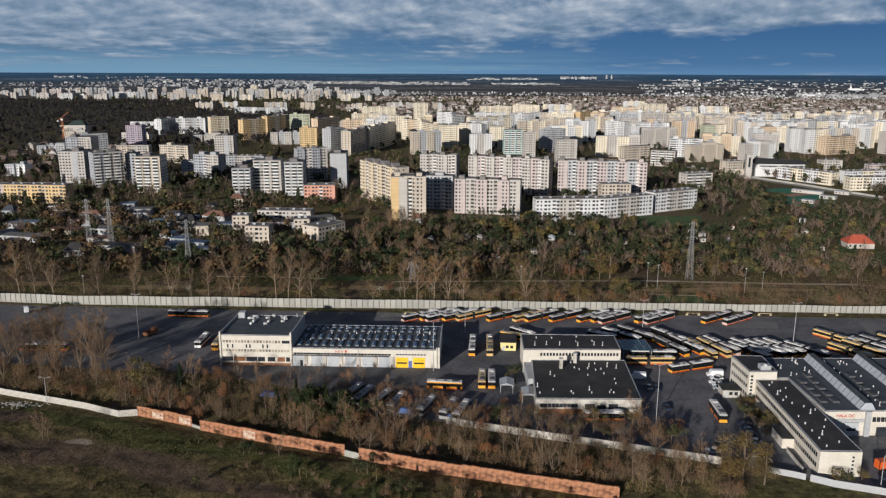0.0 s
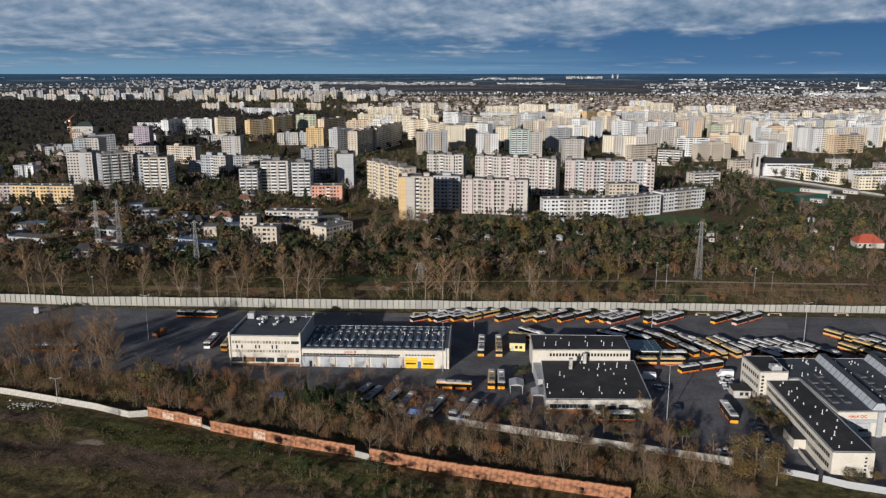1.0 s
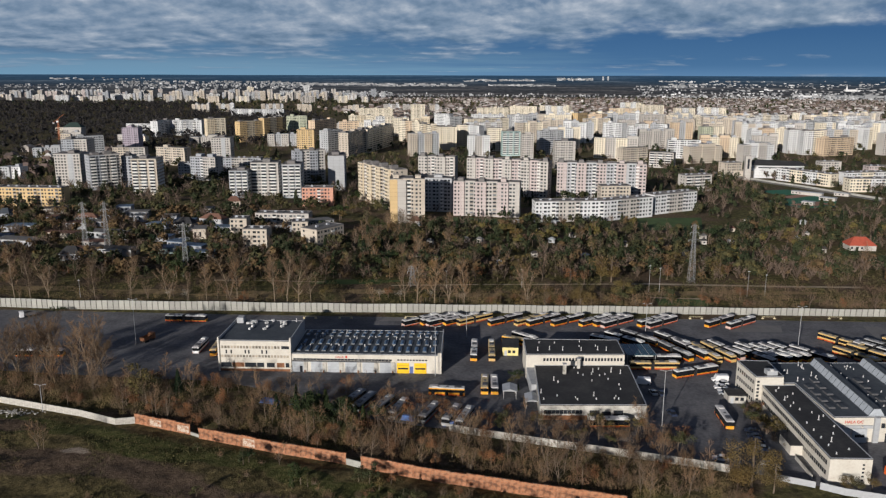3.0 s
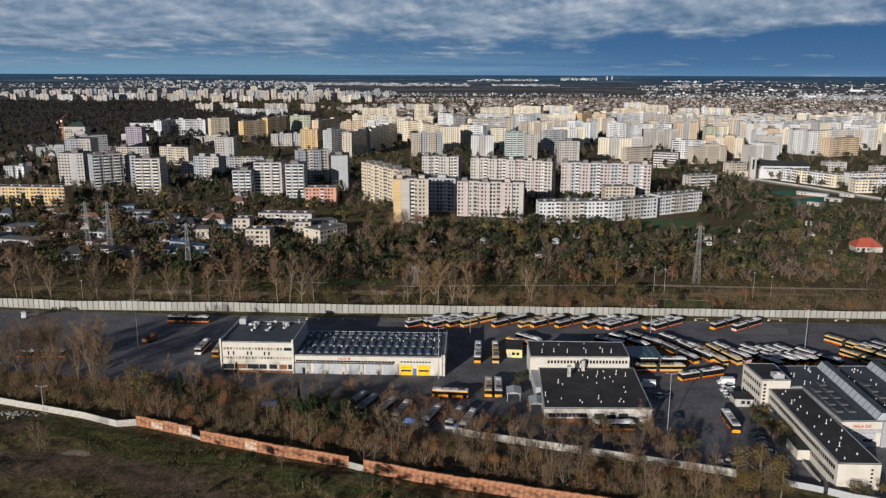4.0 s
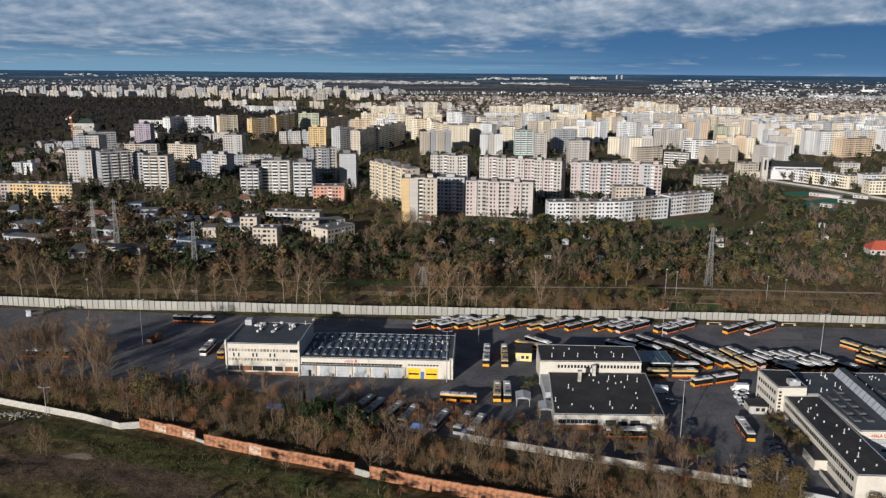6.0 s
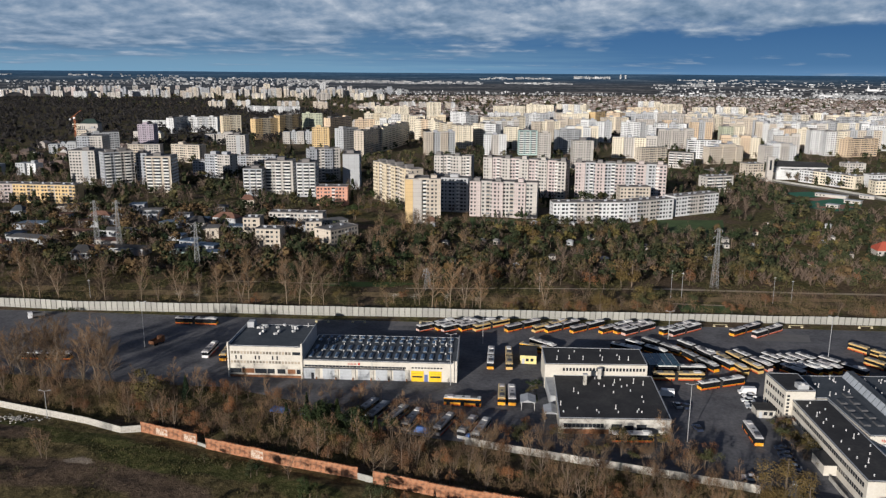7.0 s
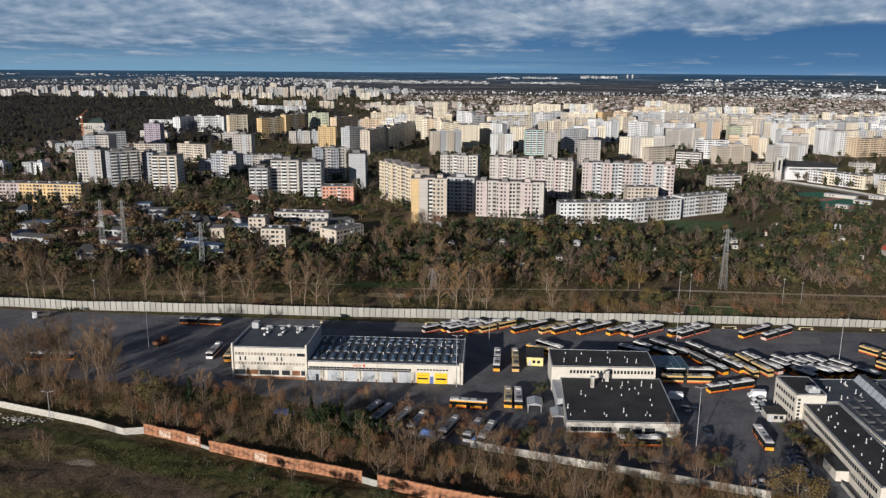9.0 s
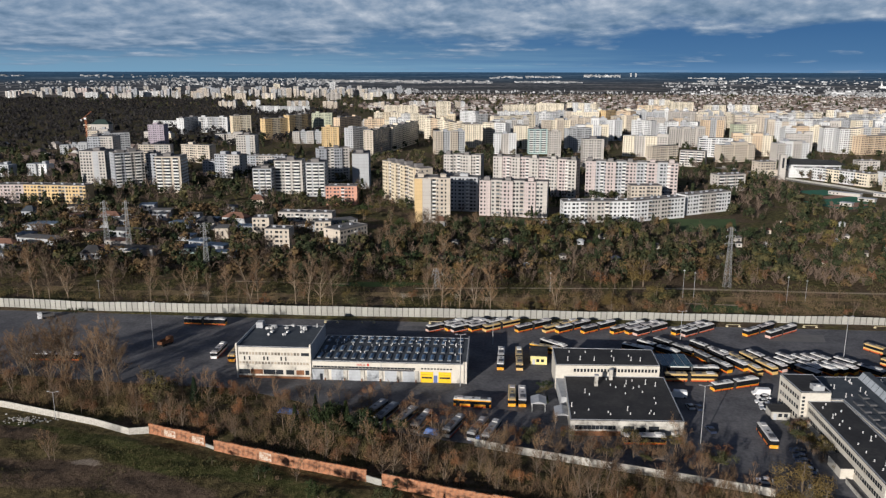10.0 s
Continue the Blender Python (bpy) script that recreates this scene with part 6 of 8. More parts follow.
block(-314, 1230, -286, 1263, 11, 13, 'yellow', 'yellowpale', 'flat', 1)
block(-298, 1329, -274, 1367, 11, 13, 'yellow', 'yellowpale', 'flat', 1)
block(-275, 1405, -239, 1407, 11, 13, 'green', 'green', 'flat', 1)
block(-203, 1269, -175, 1320, 11, 13, 'peach', 'peach', 'flat', 1)
block(-160, 1240, -129, 1242, 11, 13, 'peach', 'peach', 'flat', 1)
block(-194, 1057, -171, 1058, 11, 14, 'yellow', 'yellow', 'flat', 1)
block(-149, 1037, -132, 1060, 11, 16, 'grey', 'grey', 'flat', 1)
block(-118, 998, -100, 1073, 11, 13, 'cream', 'cream', 'flat', 1)
block(-99, 1062, -72, 1188, 11, 13, 'sand', 'sand', 'flat', 1)
block(-67, 1262, -34, 1234, 11, 13, 'sand', 'peach', 'flat', 1)
block(-33, 1190, -1, 1114, 11, 13, 'sand', 'yellowpale', 'flat', 1)
block(3, 1114, 23, 1116, 11, 13, 'sand', 'sand', 'flat', 1)
block(24, 1167, 56, 1142, 11, 13, 'sand', 'bright', 'flat', 1)
block(66, 1094, 86, 1095, 11, 13, 'sand', 'sand', 'flat', 1)
block(81, 1029, 105, 1030, 11, 16, 'teal', 'teal', 'balcony', 1)
block(103, 990, 118, 991, 11, 13, 'white', 'grey', 'flat', 1)
block(134, 1042, 166, 1054, 11, 13, 'grey', 'grey', 'flat', 1)
block(256, 1237, 280, 1210, 11, 14, 'bright', 'bright', 'flat', 1)
block(269, 1117, 281, 1118, 11, 14, 'bright', 'bright', 'flat', 1)
block(301, 1197, 318, 1198, 11, 14, 'bright', 'grey', 'flat', 1)
block(320, 1198, 343, 1186, 11, 14, 'grey', 'bright', 'flat', 1)
block(293, 1006, 333, 999, 8, 14, 'bright', 'bright', 'balcony', 1)
block(380, 1136, 412, 1138, 11, 16, 'green', 'sand', 'flat', 1)
block(483, 1298, 500, 1283, 11, 14, 'grey', 'bright', 'flat', 1)
block(534, 1369, 559, 1371, 11, 14, 'bright', 'grey', 'flat', 1)
block(424, 1068, 439, 1069, 11, 14, 'bright', 'bright', 'flat', 1)
block(454, 1104, 472, 1105, 11, 14, 'peach', 'peach', 'flat', 1)
block(473, 1105, 485, 1094, 11, 14, 'sand', 'sand', 'flat', 1)
block(477, 1071, 497, 1072, 11, 14, 'bright', 'bright', 'flat', 1)
block(488, 1050, 516, 1052, 11, 14, 'bright', 'sand', 'flat', 1)
block(509, 1034, 559, 1055, 8, 14, 'peach', 'peach', 'flat', 1)
block(221, 946, 256, 962, 6, 12, 'cream', 'cream', 'flat', 1)
block(242, 904, 267, 892, 6, 14, 'white', 'white', 'balcony', 1)
block(-64, 1737, -34, 1740, 14, 22, 'sand', 'sand', 'flat', 1)
block(-12, 1508, 17, 1488, 11, 14, 'bright', 'bright', 'flat', 1)
block(16, 1369, 38, 1389, 11, 14, 'bright', 'bright', 'flat', 1)
block(46, 1318, 118, 1358, 11, 13, 'sand', 'sand', 'flat', 1)
block(132, 1435, 169, 1437, 11, 14, 'bright', 'grey', 'flat', 1)
block(84, 1776, 155, 1782, 11, 13, 'sand', 'sand', 'flat', 1)
block(166, 1880, 227, 1852, 11, 13, 'sand', 'sand', 'flat', 1)
block(243, 1922, 304, 1860, 11, 13, 'sand', 'bright', 'flat', 1)
block(257, 1471, 280, 1494, 12, 14, 'yellow', 'yellow', 'flat', 1)
block(273, 1451, 294, 1432, 12, 20, 'peach', 'peach', 'flat', 1)
block(365, 1704, 427, 1681, 12, 13, 'peach', 'yellowpale', 'flat', 1)
block(497, 1947, 555, 1953, 11, 13, 'sand', 'sand', 'flat', 1)
block(440, 1546, 488, 1549, 9, 13, 'sand', 'sand', 'flat', 1)
block(534, 1786, 580, 1790, 11, 13, 'sand', 'bright', 'flat', 1)
block(594, 1822, 653, 1797, 11, 13, 'bright', 'sand', 'flat', 1)
block(500, 1529, 575, 1555, 9, 13, 'sand', 'bright', 'flat', 1)
block(547, 1445, 651, 1473, 11, 13, 'bright', 'sand', 'flat', 1)
block(528, 1317, 584, 1320, 10, 13, 'bright', 'bright', 'flat', 1)
block(599, 1338, 652, 1358, 10, 13, 'grey', 'bright', 'flat', 1)
block(675, 1397, 732, 1420, 11, 13, 'grey', 'bright', 'flat', 1)
block(754, 1460, 790, 1443, 11, 13, 'bright', 'grey', 'flat', 1)
block(703, 1281, 746, 1283, 11, 13, 'bright', 'bright', 'flat', 1)
block(671, 1153, 714, 1155, 11, 13, 'sand', 'bright', 'flat', 1)
block(-192, 1855, -112, 1862, 9, 13, 'sand', 'sand', 'flat', 1)
block(-186, 1598, -134, 1602, 8, 13, 'sand', 'yellowpale', 'flat', 1)
block(-128, 1558, -92, 1561, 8, 13, 'bright', 'sand', 'flat', 1)
block(-479, 1332, -472, 1384, 9, 13, 'bright', 'bright', 'flat', 1)
block(-466, 1367, -416, 1370, 9, 15, 'bright', 'grey', 'balcony', 1)
block(-387, 1306, -362, 1325, 11, 14, 'yellowpale', 'sand', 'flat', 1)
block(-536, 2025, -472, 1997, 6, 13, 'grey', 'bright', 'flat', 1)
block(-470, 1997, -397, 2003, 6, 13, 'grey', 'bright', 'flat', 1)
block(-889, 3654, -860, 3661, 16, 22, 'sand', 'sand', 'flat', 1)
block(-664, 3875, -640, 3882, 18, 22, 'bright', 'bright', 'flat', 1)
block(490, 2144, 537, 2106, 11, 13, 'bright', 'sand', 'flat', 1)
block(-597, 1494, -486, 1484, 4, 14, 'bright', 'bright', 'flat', 1)
block(-674, 1376, -650, 1377, 4, 14, 'sand', 'sand', 'flat', 1)


# filler ranks behind, in the same rows and colours as their neighbours
def rank(x0, x1, y, n, step, cols, seed, jitter=14):
    r = random.Random(seed)
    x = x0
    while x < x1:
        ln = r.uniform(22, 62)
        yy = y + r.uniform(-jitter, jitter)
        tilt = r.uniform(-0.35, 0.35)
        c = r.choice(cols)
        bx, by = x + ln * math.cos(tilt), yy + ln * math.sin(tilt)
        clash = any(abs((x + bx) / 2 - (p[0] + p[3] / 2 * math.cos(radians(p[2])))) < (ln + p[3]) / 2 and abs(yy - p[1]) < 34 for p in BLOCK_PLANS)
        if not clash:
            far_block(x, yy, bx, by, n + r.choice((-1, 0, 0, 0)), 12.5, c, r.choice((c, "bright", "sand", "white", "grey")))
        x += ln + r.uniform(6, step)


def far_block(x0, y0, x1, y1, n, depth, c1, c2):
    L = math.hypot(x1 - x0, y1 - y0)
    h = 2.8 * n + 1
    root = thing("apartment_block", toward(x0, y0, math.degrees(math.atan2(y1 - y0, x1 - x0))), f"distant {LABEL_COLOUR[c1]} panel apartment block in bright sun", "apartment block")
    BLOCK_PLANS.append((x0, y0, math.degrees(math.atan2(y1 - y0, x1 - x0)), L, depth))
    r = random.Random(int(x0 * 7 + y0 * 13))
    bays = max(2, round(L / r.uniform(9, 13)))
    w = L / bays
    wall, tint, rf, s = Shape(), [], Shape(), Shape()
    for b in range(bays):
        back = 0.0 if b % 2 == 0 else r.choice((1.4, 2.4, 3.2))
        top = h + r.choice((0, 0, 2.8, 0.6))
        xa, xb = b * w, (b + 1) * w
        wall.box(xa, back, 0, xb, depth, top)
        tint += [b % 2] * 6
        rf.box(xa + 0.5, back + 0.5, top, xb - 0.5, depth - 0.5, top + 0.08)
        if b % 2:
            rf.box((xa + xb) / 2 - 2.2, depth * 0.4, top, (xa + xb) / 2 + 2.2, depth * 0.8, top + 2.6)
        yy = back - 0.05
        for f in range(n):
            z = 2.8 * f + 1.4
            x = xa + 0.9
            while x + 1.7 < xb:
                s.quad((x, yy, z), (x + 1.5, yy, z), (x + 1.5, yy, z + 1.3), (x, yy, z + 1.3))
                x += 3.1
    where, verts = {}, []
    for v in wall.v:
        key = tuple(round(c, 3) for c in v)
        if key not in where:
            where[key] = len(verts)
            verts.append(v)
    me = bpy.data.meshes.new("wall")
    me.from_pydata(verts, [], [[where[tuple(round(c, 3) for c in wall.v[i])] for i in q] for q in wall.f])
    me.materials.append(PLASTER[c1])
    me.materials.append(PLASTER[c2])
    me.polygons.foreach_set("material_index", tint)
    part("wall", me, PLASTER[c1], root)
    part("roof", rf, PLASTER["dull"], root, "grey roof with lift houses")["kind"] = "stuff"
    part("glazing", s, GLASS_DARK, root, "dark windows")["kind"] = "stuff"
    return root


PALE = ("sand", "white", "bright", "sand", "bright", "grey", "yellowpale", "cream", "peach")
rank(-40, 560, 1020, 10, 40, PALE, 11)
rank(20, 700, 1120, 10, 26, PALE, 12)
rank(-120, 800, 1230, 11, 22, PALE, 13)
rank(-80, 900, 1350, 11, 20, PALE, 14)
rank(60, 1000, 1480, 11, 24, PALE, 15)
rank(180, 1100, 1620, 10, 26, PALE, 16)
rank(480, 1100, 1050, 10, 30, ("bright", "white", "sand"), 17)
rank(520, 1200, 1180, 11, 30, ("bright", "white", "grey"), 18)
rank(620, 1200, 1310, 11, 30, ("bright", "white", "sand"), 19)
rank(-420, -80, 1330, 8, 60, PALE, 20)
rank(-560, -240, 1150, 6, 70, ("white", "cream", "grey"), 21)
def tower_rank(x0, x1, y0, y1, count, seed):
    r = random.Random(seed)
    for k in range(count):
        x, y, w = x0 + (x1 - x0) * (k + r.uniform(0.1, 0.9)) / count, r.uniform(y0, y1), r.choice((17, 20, 24, 24, 38))
        # dull and grey picks paint the shade lying on many of these towers
        c = r.choice(("white", "cream", "grey", "pink", "dull"))
        far_block(x, y, x + w, y + r.uniform(-6, 6), r.choice((8, 10, 11, 11, 12, 14)), 15, c, r.choice((c, "white", "dull")))


tower_rank(-1950, -420, 3150, 3420, 52, 22)
tower_rank(-1900, -250, 3380, 3560, 40, 23)
rank(-1800, -300, 3000, 8, 120, ("white", "cream", "white"), 24, 80)
rank(-1900, -300, 3300, 8, 120, ("white", "cream", "white"), 25, 80)
rank(-700, 0, 2250, 7, 110, ("cream", "white"), 26, 40)
rank(300, 420, 935, 8, 30, ("cream", "white"), 27)
rank(-560, -330, 800, 4, 30, ("white", "grey"), 28)
rank(-520, -390, 1000, 5, 60, ("white", "grey"), 29)


# ---------------------------------------------------------------- church, school, small houses
def church():
    root = thing("church", toward(306, 812, -6), "white modern church with a slab bell tower and dark roof", "church")
    part("nave", Shape().box(22, 0, 0, 74, 24, 9.5), PLASTER["bright"], root)
    part("clerestory", Shape().box(24, 2, 9.5, 72, 22, 13.5), PLASTER["bright"], root, "white clerestory")
    part("clerestory_glass", Shape().box(26, 1.95, 10.2, 70, 2.1, 11.4), GLASS_DARK, root, "dark glazed strip")
    part("roof", Shape().add([(20, -1, 13.5), (76, -1, 13.5), (78, 25, 13.5), (20, 25, 13.5), (26, 12, 18.5), (70, 12, 17.0)], [(0, 1, 5, 4), (1, 2, 5), (2, 3, 4, 5), (3, 0, 4), (3, 2, 1, 0)]), BITUMEN, root, "dark hipped roof")
    tower = part("bell_tower", Shape().bevel_box(6, -22, 0, 12, -16, 25, 0.2), PLASTER["white"], root, "white bell tower")
    part("bell_opening", Shape().box(8, -22.1, 12, 10, -21.9, 22), GLASS_DARK, tower)
    part("low_wing", Shape().box(-10, 4, 0, 22, 16, 7), PLASTER["cream"], root)


church()


def house(x, y, w, d, h, ang, wall, roof, label, flat=False, name="house"):
    root = thing(name, toward(x, y, ang), label, "house" if name == "house" else name.replace("_", " "))
    if name != "garden_shed":
        BLOCK_PLANS.append((x, y - 7, ang, w, d + 7))
    part("wall", Shape().box(0, 0, 0, w, d, h), wall, root)
    e = 0.4
    if flat:
        part("roof", Shape().bevel_box(-e, -e, h, w + e, d + e, h + 0.3, 0.05), roof, root)
    else:
        rh = min(w, d) * 0.42
        part("roof", Shape().add([(-e, -e, h), (w + e, -e, h), (w + e, d + e, h), (-e, d + e, h), (w * 0.28, d / 2, h + rh), (w * 0.72, d / 2, h + rh)], [(0, 1, 5, 4), (1, 2, 5), (2, 3, 4, 5), (3, 0, 4), (3, 2, 1, 0)]), roof, root, "hipped roof")
    for i in range(min(3, max(1, int(w / 3)))):
        part("window", Shape().box(0.9 + i * 3, -0.05, h * 0.35, 2.1 + i * 3, 0.05, h * 0.75), GLASS_DARK, root)
    return root


house(250, 466, 16, 11, 3.2, -4, PLASTER["white"], TILE_RED, "white villa with a bright red tiled roof")
house(-22, 541, 7, 7, 4.0, 0, PLASTER["white"], TILE_BROWN, "small house with a brown tiled roof below the flats")
house(-170, 612, 10, 9, 6.0, 10, PLASTER["cream"], TILE_BROWN, "house with a brown pitched roof by the flats")
house(-345, 496, 22, 12, 4.5, -12, PLASTER["white"], TILE_BROWN, "low workshop with a brown roof", True, "workshop")
for x, y, w, d, h, ang, roof, wall in ((-300, 520, 16, 9, 3.6, -10, ROOFING, "dull"), (-322, 470, 34, 12, 4.2, -14, BLUE_ROOF, "white"), (-280, 478, 30, 10, 4.0, -14, ROOFING, "grey"), (-232, 500, 26, 10, 4.2, -8, ROOFING, "grey"),
                                       (-212, 452, 30, 9, 4.0, -10, BITUMEN, "grey"), (-170, 452, 18, 9, 3.6, 18, BLUE_ROOF, "teal"), (-250, 540, 14, 8, 3.5, -6, ROOFING, "dull"), (-262, 502, 22, 7, 3.4, -10, TILE_BROWN, "cream"),
                                       (-205, 560, 12, 8, 4, 0, ROOFING, "dull"), (-190, 545, 14, 9, 3.4, 0, BLUE_ROOF, "dull"), (-236, 575, 16, 9, 4.0, 5, ROOFING, "dull"), (-150, 505, 12, 8, 6.5, 0, BLUE_ROOF, "dull"),
                                       (-160, 492, 8, 12, 7.5, 8, ROOFING, "cream"), (-115, 520, 20, 10, 5.0, 0, BITUMEN, "dull"), (-95, 505, 26, 11, 9.0, 32, ROOFING, "grey"), (-370, 450, 24, 10, 4, -14, BLUE_ROOF, "teal"),
                                       (-350, 530, 14, 9, 4.5, -10, ROOFING, "dull"), (-390, 560, 30, 14, 9, -5, ROOFING, "grey"), (-400, 500, 26, 12, 5, -10, BITUMEN, "dull")):
    house(x, y, w, d, h, ang, PLASTER[wall], roof, "low flat-roofed building among trees and sheds", True, "low_building")
rw = random.Random(77)
spots = []
while len(spots) < 34:
    x, y = rw.uniform(-385, -135), rw.uniform(436, 600)
    if abs(x) < y * 0.30 or any(math.hypot(x - a, y - b) < 17 for a, b in spots):
        continue
    spots.append((x, y))
    house(x, y, rw.uniform(8, 20), rw.uniform(6, 10), rw.uniform(2.8, 5.0), rw.uniform(-20, 12), PLASTER[rw.choice(("dull", "grey", "dull", "white"))], rw.choice((BLUE_ROOF, BLUE_ROOF, TILE_BROWN, SLATE_ROOF, BITUMEN)), "low workshop or garage among bare trees", rw.random() < 0.75, "low_building")
house(-632, 1316, 30, 18, 17, 2, PLASTER["white"], GREEN_SHEET, "tall pale hall with a dark green pitched roof in the wood", False, "hall")


def crane(x, y):
    root = thing("crane", pose(x, y, 0), "faded orange tower crane with a raised jib", "crane")
    mast = Shape()
    for sx, sy in ((-1, -1), (1, -1), (1, 1), (-1, 1)):
        mast.tube((sx, sy, 0), (sx, sy, 34), 0.22, 0.22, 4)
    for k in range(17):
        mast.tube((-1, -1, 2 * k), (1, -1, 2 * k + 2), 0.14, 0.14, 4)
        mast.tube((1, -1, 2 * k), (1, 1, 2 * k + 2), 0.14, 0.14, 4)
    part("mast", mast, CRANE_PAINT, root, "lattice mast")
    jib = Shape()
    for off in (-0.6, 0.6):
        jib.tube((-7, off, 30), (11, off, 43), 0.22, 0.16, 4)
    for k in range(9):
        jib.tube((-7 + 2 * k, -0.6, 30 + 1.444 * k), (-5 + 2 * k, 0.6, 31.444 + 1.444 * k), 0.12, 0.12, 4)
    part("jib", jib, CRANE_PAINT, root, "raised lattice jib")
    part("cab", Shape().bevel_box(-1.6, -1.9, 30, 1.6, -0.9, 32.6, 0.1), CAR_WHITE, root)
    part("counterweight", Shape().bevel_box(-8, -1, 27.6, -5.6, 1, 30.2, 0.1), GREY_WALL, root)


crane(-600, 1235)
# sports ground behind the allotments
solid("sports_court", Shape().prism([(297, 718), (326, 726), (334, 700), (302, 690)], 0.02, 0.08), TEAL_SHEET, "green sports court beside the street wall", "court", kind="structure")
solid("sports_court", Shape().prism([(279, 658), (334, 688), (344, 668), (322, 628), (292, 620)], 0.02, 0.08), TEAL_SHEET, "green sports court below the church", "court", kind="structure")
solid("playground", Shape().prism([(290, 640), (322, 655), (326, 640), (300, 630)], 0.08, 0.12), CLAY, "reddish clay pitch framed by green court", "court", kind="structure")
solid("playground", Shape().prism([(300, 682), (330, 698), (336, 690), (306, 672)], 0.08, 0.12), CLAY, "reddish clay strip between two courts", "court", kind="structure")
STREET = [(288, 895), (295, 872), (302, 843), (314, 811), (330, 778), (348, 744), (362, 709), (378, 674), (392, 640), (412, 590)]
for a, b in zip(STREET, STREET[1:]):
    solid("road", Shape().prism([(a[0] - 9, a[1] - 2), (b[0] - 9, b[1] - 2), (b[0] - 1, b[1]), (a[0] - 1, a[1])], 0.01, 0.05), PALE_ASPHALT, "pale street along the barrier wall", "road", kind="structure")
wall_run("white_wall", STREET, 1.7, CONCRETE, 9, "long pale concrete barrier wall beside the street", "wall", 0.3)
for x, y, w in ((326, 664, 13), (318, 700, 26), (300, 640, 9), (352, 690, 12)):
    house(x, y, w, 6, 2.6, -42, PLASTER["white"], METAL_TRIM, "long low white pavilion at the sports ground", True, "pavilion")
solid("lawn", Shape().prism([(134, 532), (180, 526), (196, 578), (146, 576)], 0.02, 0.05), GREEN_GRASS, "green lawn in front of the flats", "lawn", kind="structure")
solid("lawn", Shape().prism([(4, 552), (48, 548), (54, 570), (8, 578)], 0.02, 0.05), GREEN_GRASS, "green lawn below the pink flats", "lawn", kind="structure")
solid("meadow", Shape().prism([(101, 350), (124, 348.5), (127, 359), (102, 360.5)], 0.04, 0.07), GREEN_GRASS, "green patch framed by dry meadow", "meadow", kind="structure")
solid("track", Shape().prism([(104, 386.5), (177, 381.5), (212, 380.5), (212, 383), (177, 384.2), (104, 389.4)], 0.03, 0.07), PATH_DIRT, "sandy track behind the meadow", "track", kind="structure")
solid("track", Shape().prism([(-26, 383.5), (20, 385.5), (104, 386.9), (104, 388.5), (20, 387), (-26, 384.8)], 0.026, 0.06), PATH_DIRT, "faint sandy track among scrub", "track", kind="structure")
solid("track", Shape().prism([(-119, 393.5), (-98, 393.5), (-88, 392), (-60, 390), (-60, 391.3), (-88, 393.6), (-119, 395)], 0.026, 0.06), PATH_DIRT, "faint sandy track among scrub", "track", kind="structure")
solid("track", Shape().prism([(100.5, 362), (126, 359.5), (126, 361), (100.5, 363.6)], 0.03, 0.07), PATH_DIRT, "short sandy path round a green patch", "track", kind="structure")
def ragged_patch(name, x, y, a, b, turn, top, mat, label, seed):
    """A patch of ground with a wandering edge."""
    pts = []
    c, sn = math.cos(radians(turn)), math.sin(radians(turn))
    for k in range(90):
        t = k * 2 * math.pi / 90
        f = 1 + 0.45 * noise.noise(Vector((math.cos(t) * 1.3, math.sin(t) * 1.3, seed))) + 0.22 * noise.noise(Vector((math.cos(t) * 6, math.sin(t) * 6, seed + 9))) + 0.12 * noise.noise(Vector((math.cos(t) * 17, math.sin(t) * 17, seed + 3)))
        u, v = a * f * math.cos(t), b * f * math.sin(t)
        pts.append((x + u * c - v * sn, y + u * sn + v * c))
    solid(name, Shape().prism(pts, top - 0.004, top), mat, label, name.replace("_", " "), kind="structure")


for k, (mx, my, ma, mb) in enumerate(((-150, 372, 26, 5), (-96, 368, 24, 6), (-40, 373, 22, 4), (20, 366, 20, 4), (118, 370, 18, 4.5), (160, 372, 30, 3.5), (-200, 378, 24, 4))):
    ragged_patch("meadow", mx, my, ma, mb, -2, 0.03 + 0.004 * (k % 2), DRY_MEADOW, "ragged strip of dry brown meadow behind the fence", 30 + k)
ragged_patch("lawn", -46, 391, 24, 4.5, 3, 0.03, GREEN_GRASS, "dark green grass between bare thickets", 41)
build_field()

# allotment sheds
shed_spots = [(22, 488), (53, 494), (68, 487), (113, 476), (135, 485), (198, 524), (182, 484), (165, 483), (14, 487), (31, 455), (228, 491), (230, 461), (149, 431), (129, 430), (81, 443), (-4, 437), (241, 508), (65, 532)]
r = random.Random(5)
while len(shed_spots) < 40:
    x, y = r.uniform(-20, 330), r.uniform(415, 560)
    if x > (y - 250) * 1.9:
        continue
    if all(math.hypot(x - a, y - b) > 9 for a, b in shed_spots):
        shed_spots.append((x, y))
SHED = []
for wall, roof, w, d in (("white", ROOFING, 3.8, 3.0), ("cream", TILE_BROWN, 3.4, 3.4), ("grey", METAL_TRIM, 4.2, 2.8), ("white", BITUMEN, 3.2, 3.0)):
    h = house(0, 0, w, d, 2.5, 0, PLASTER[wall], roof, "small allotment shed among dark trees", False, "garden_shed")
    SHED.append(h)
for k, (x, y) in enumerate(shed_spots):
    m = toward(x, y, r.uniform(-30, 30))
    BLOCK_PLANS.append((x, y - 4, 0, 4, 6))
    if k < 4:
        SHED[k].matrix_world = m
    else:
        copy_thing(SHED[k % 4], m)


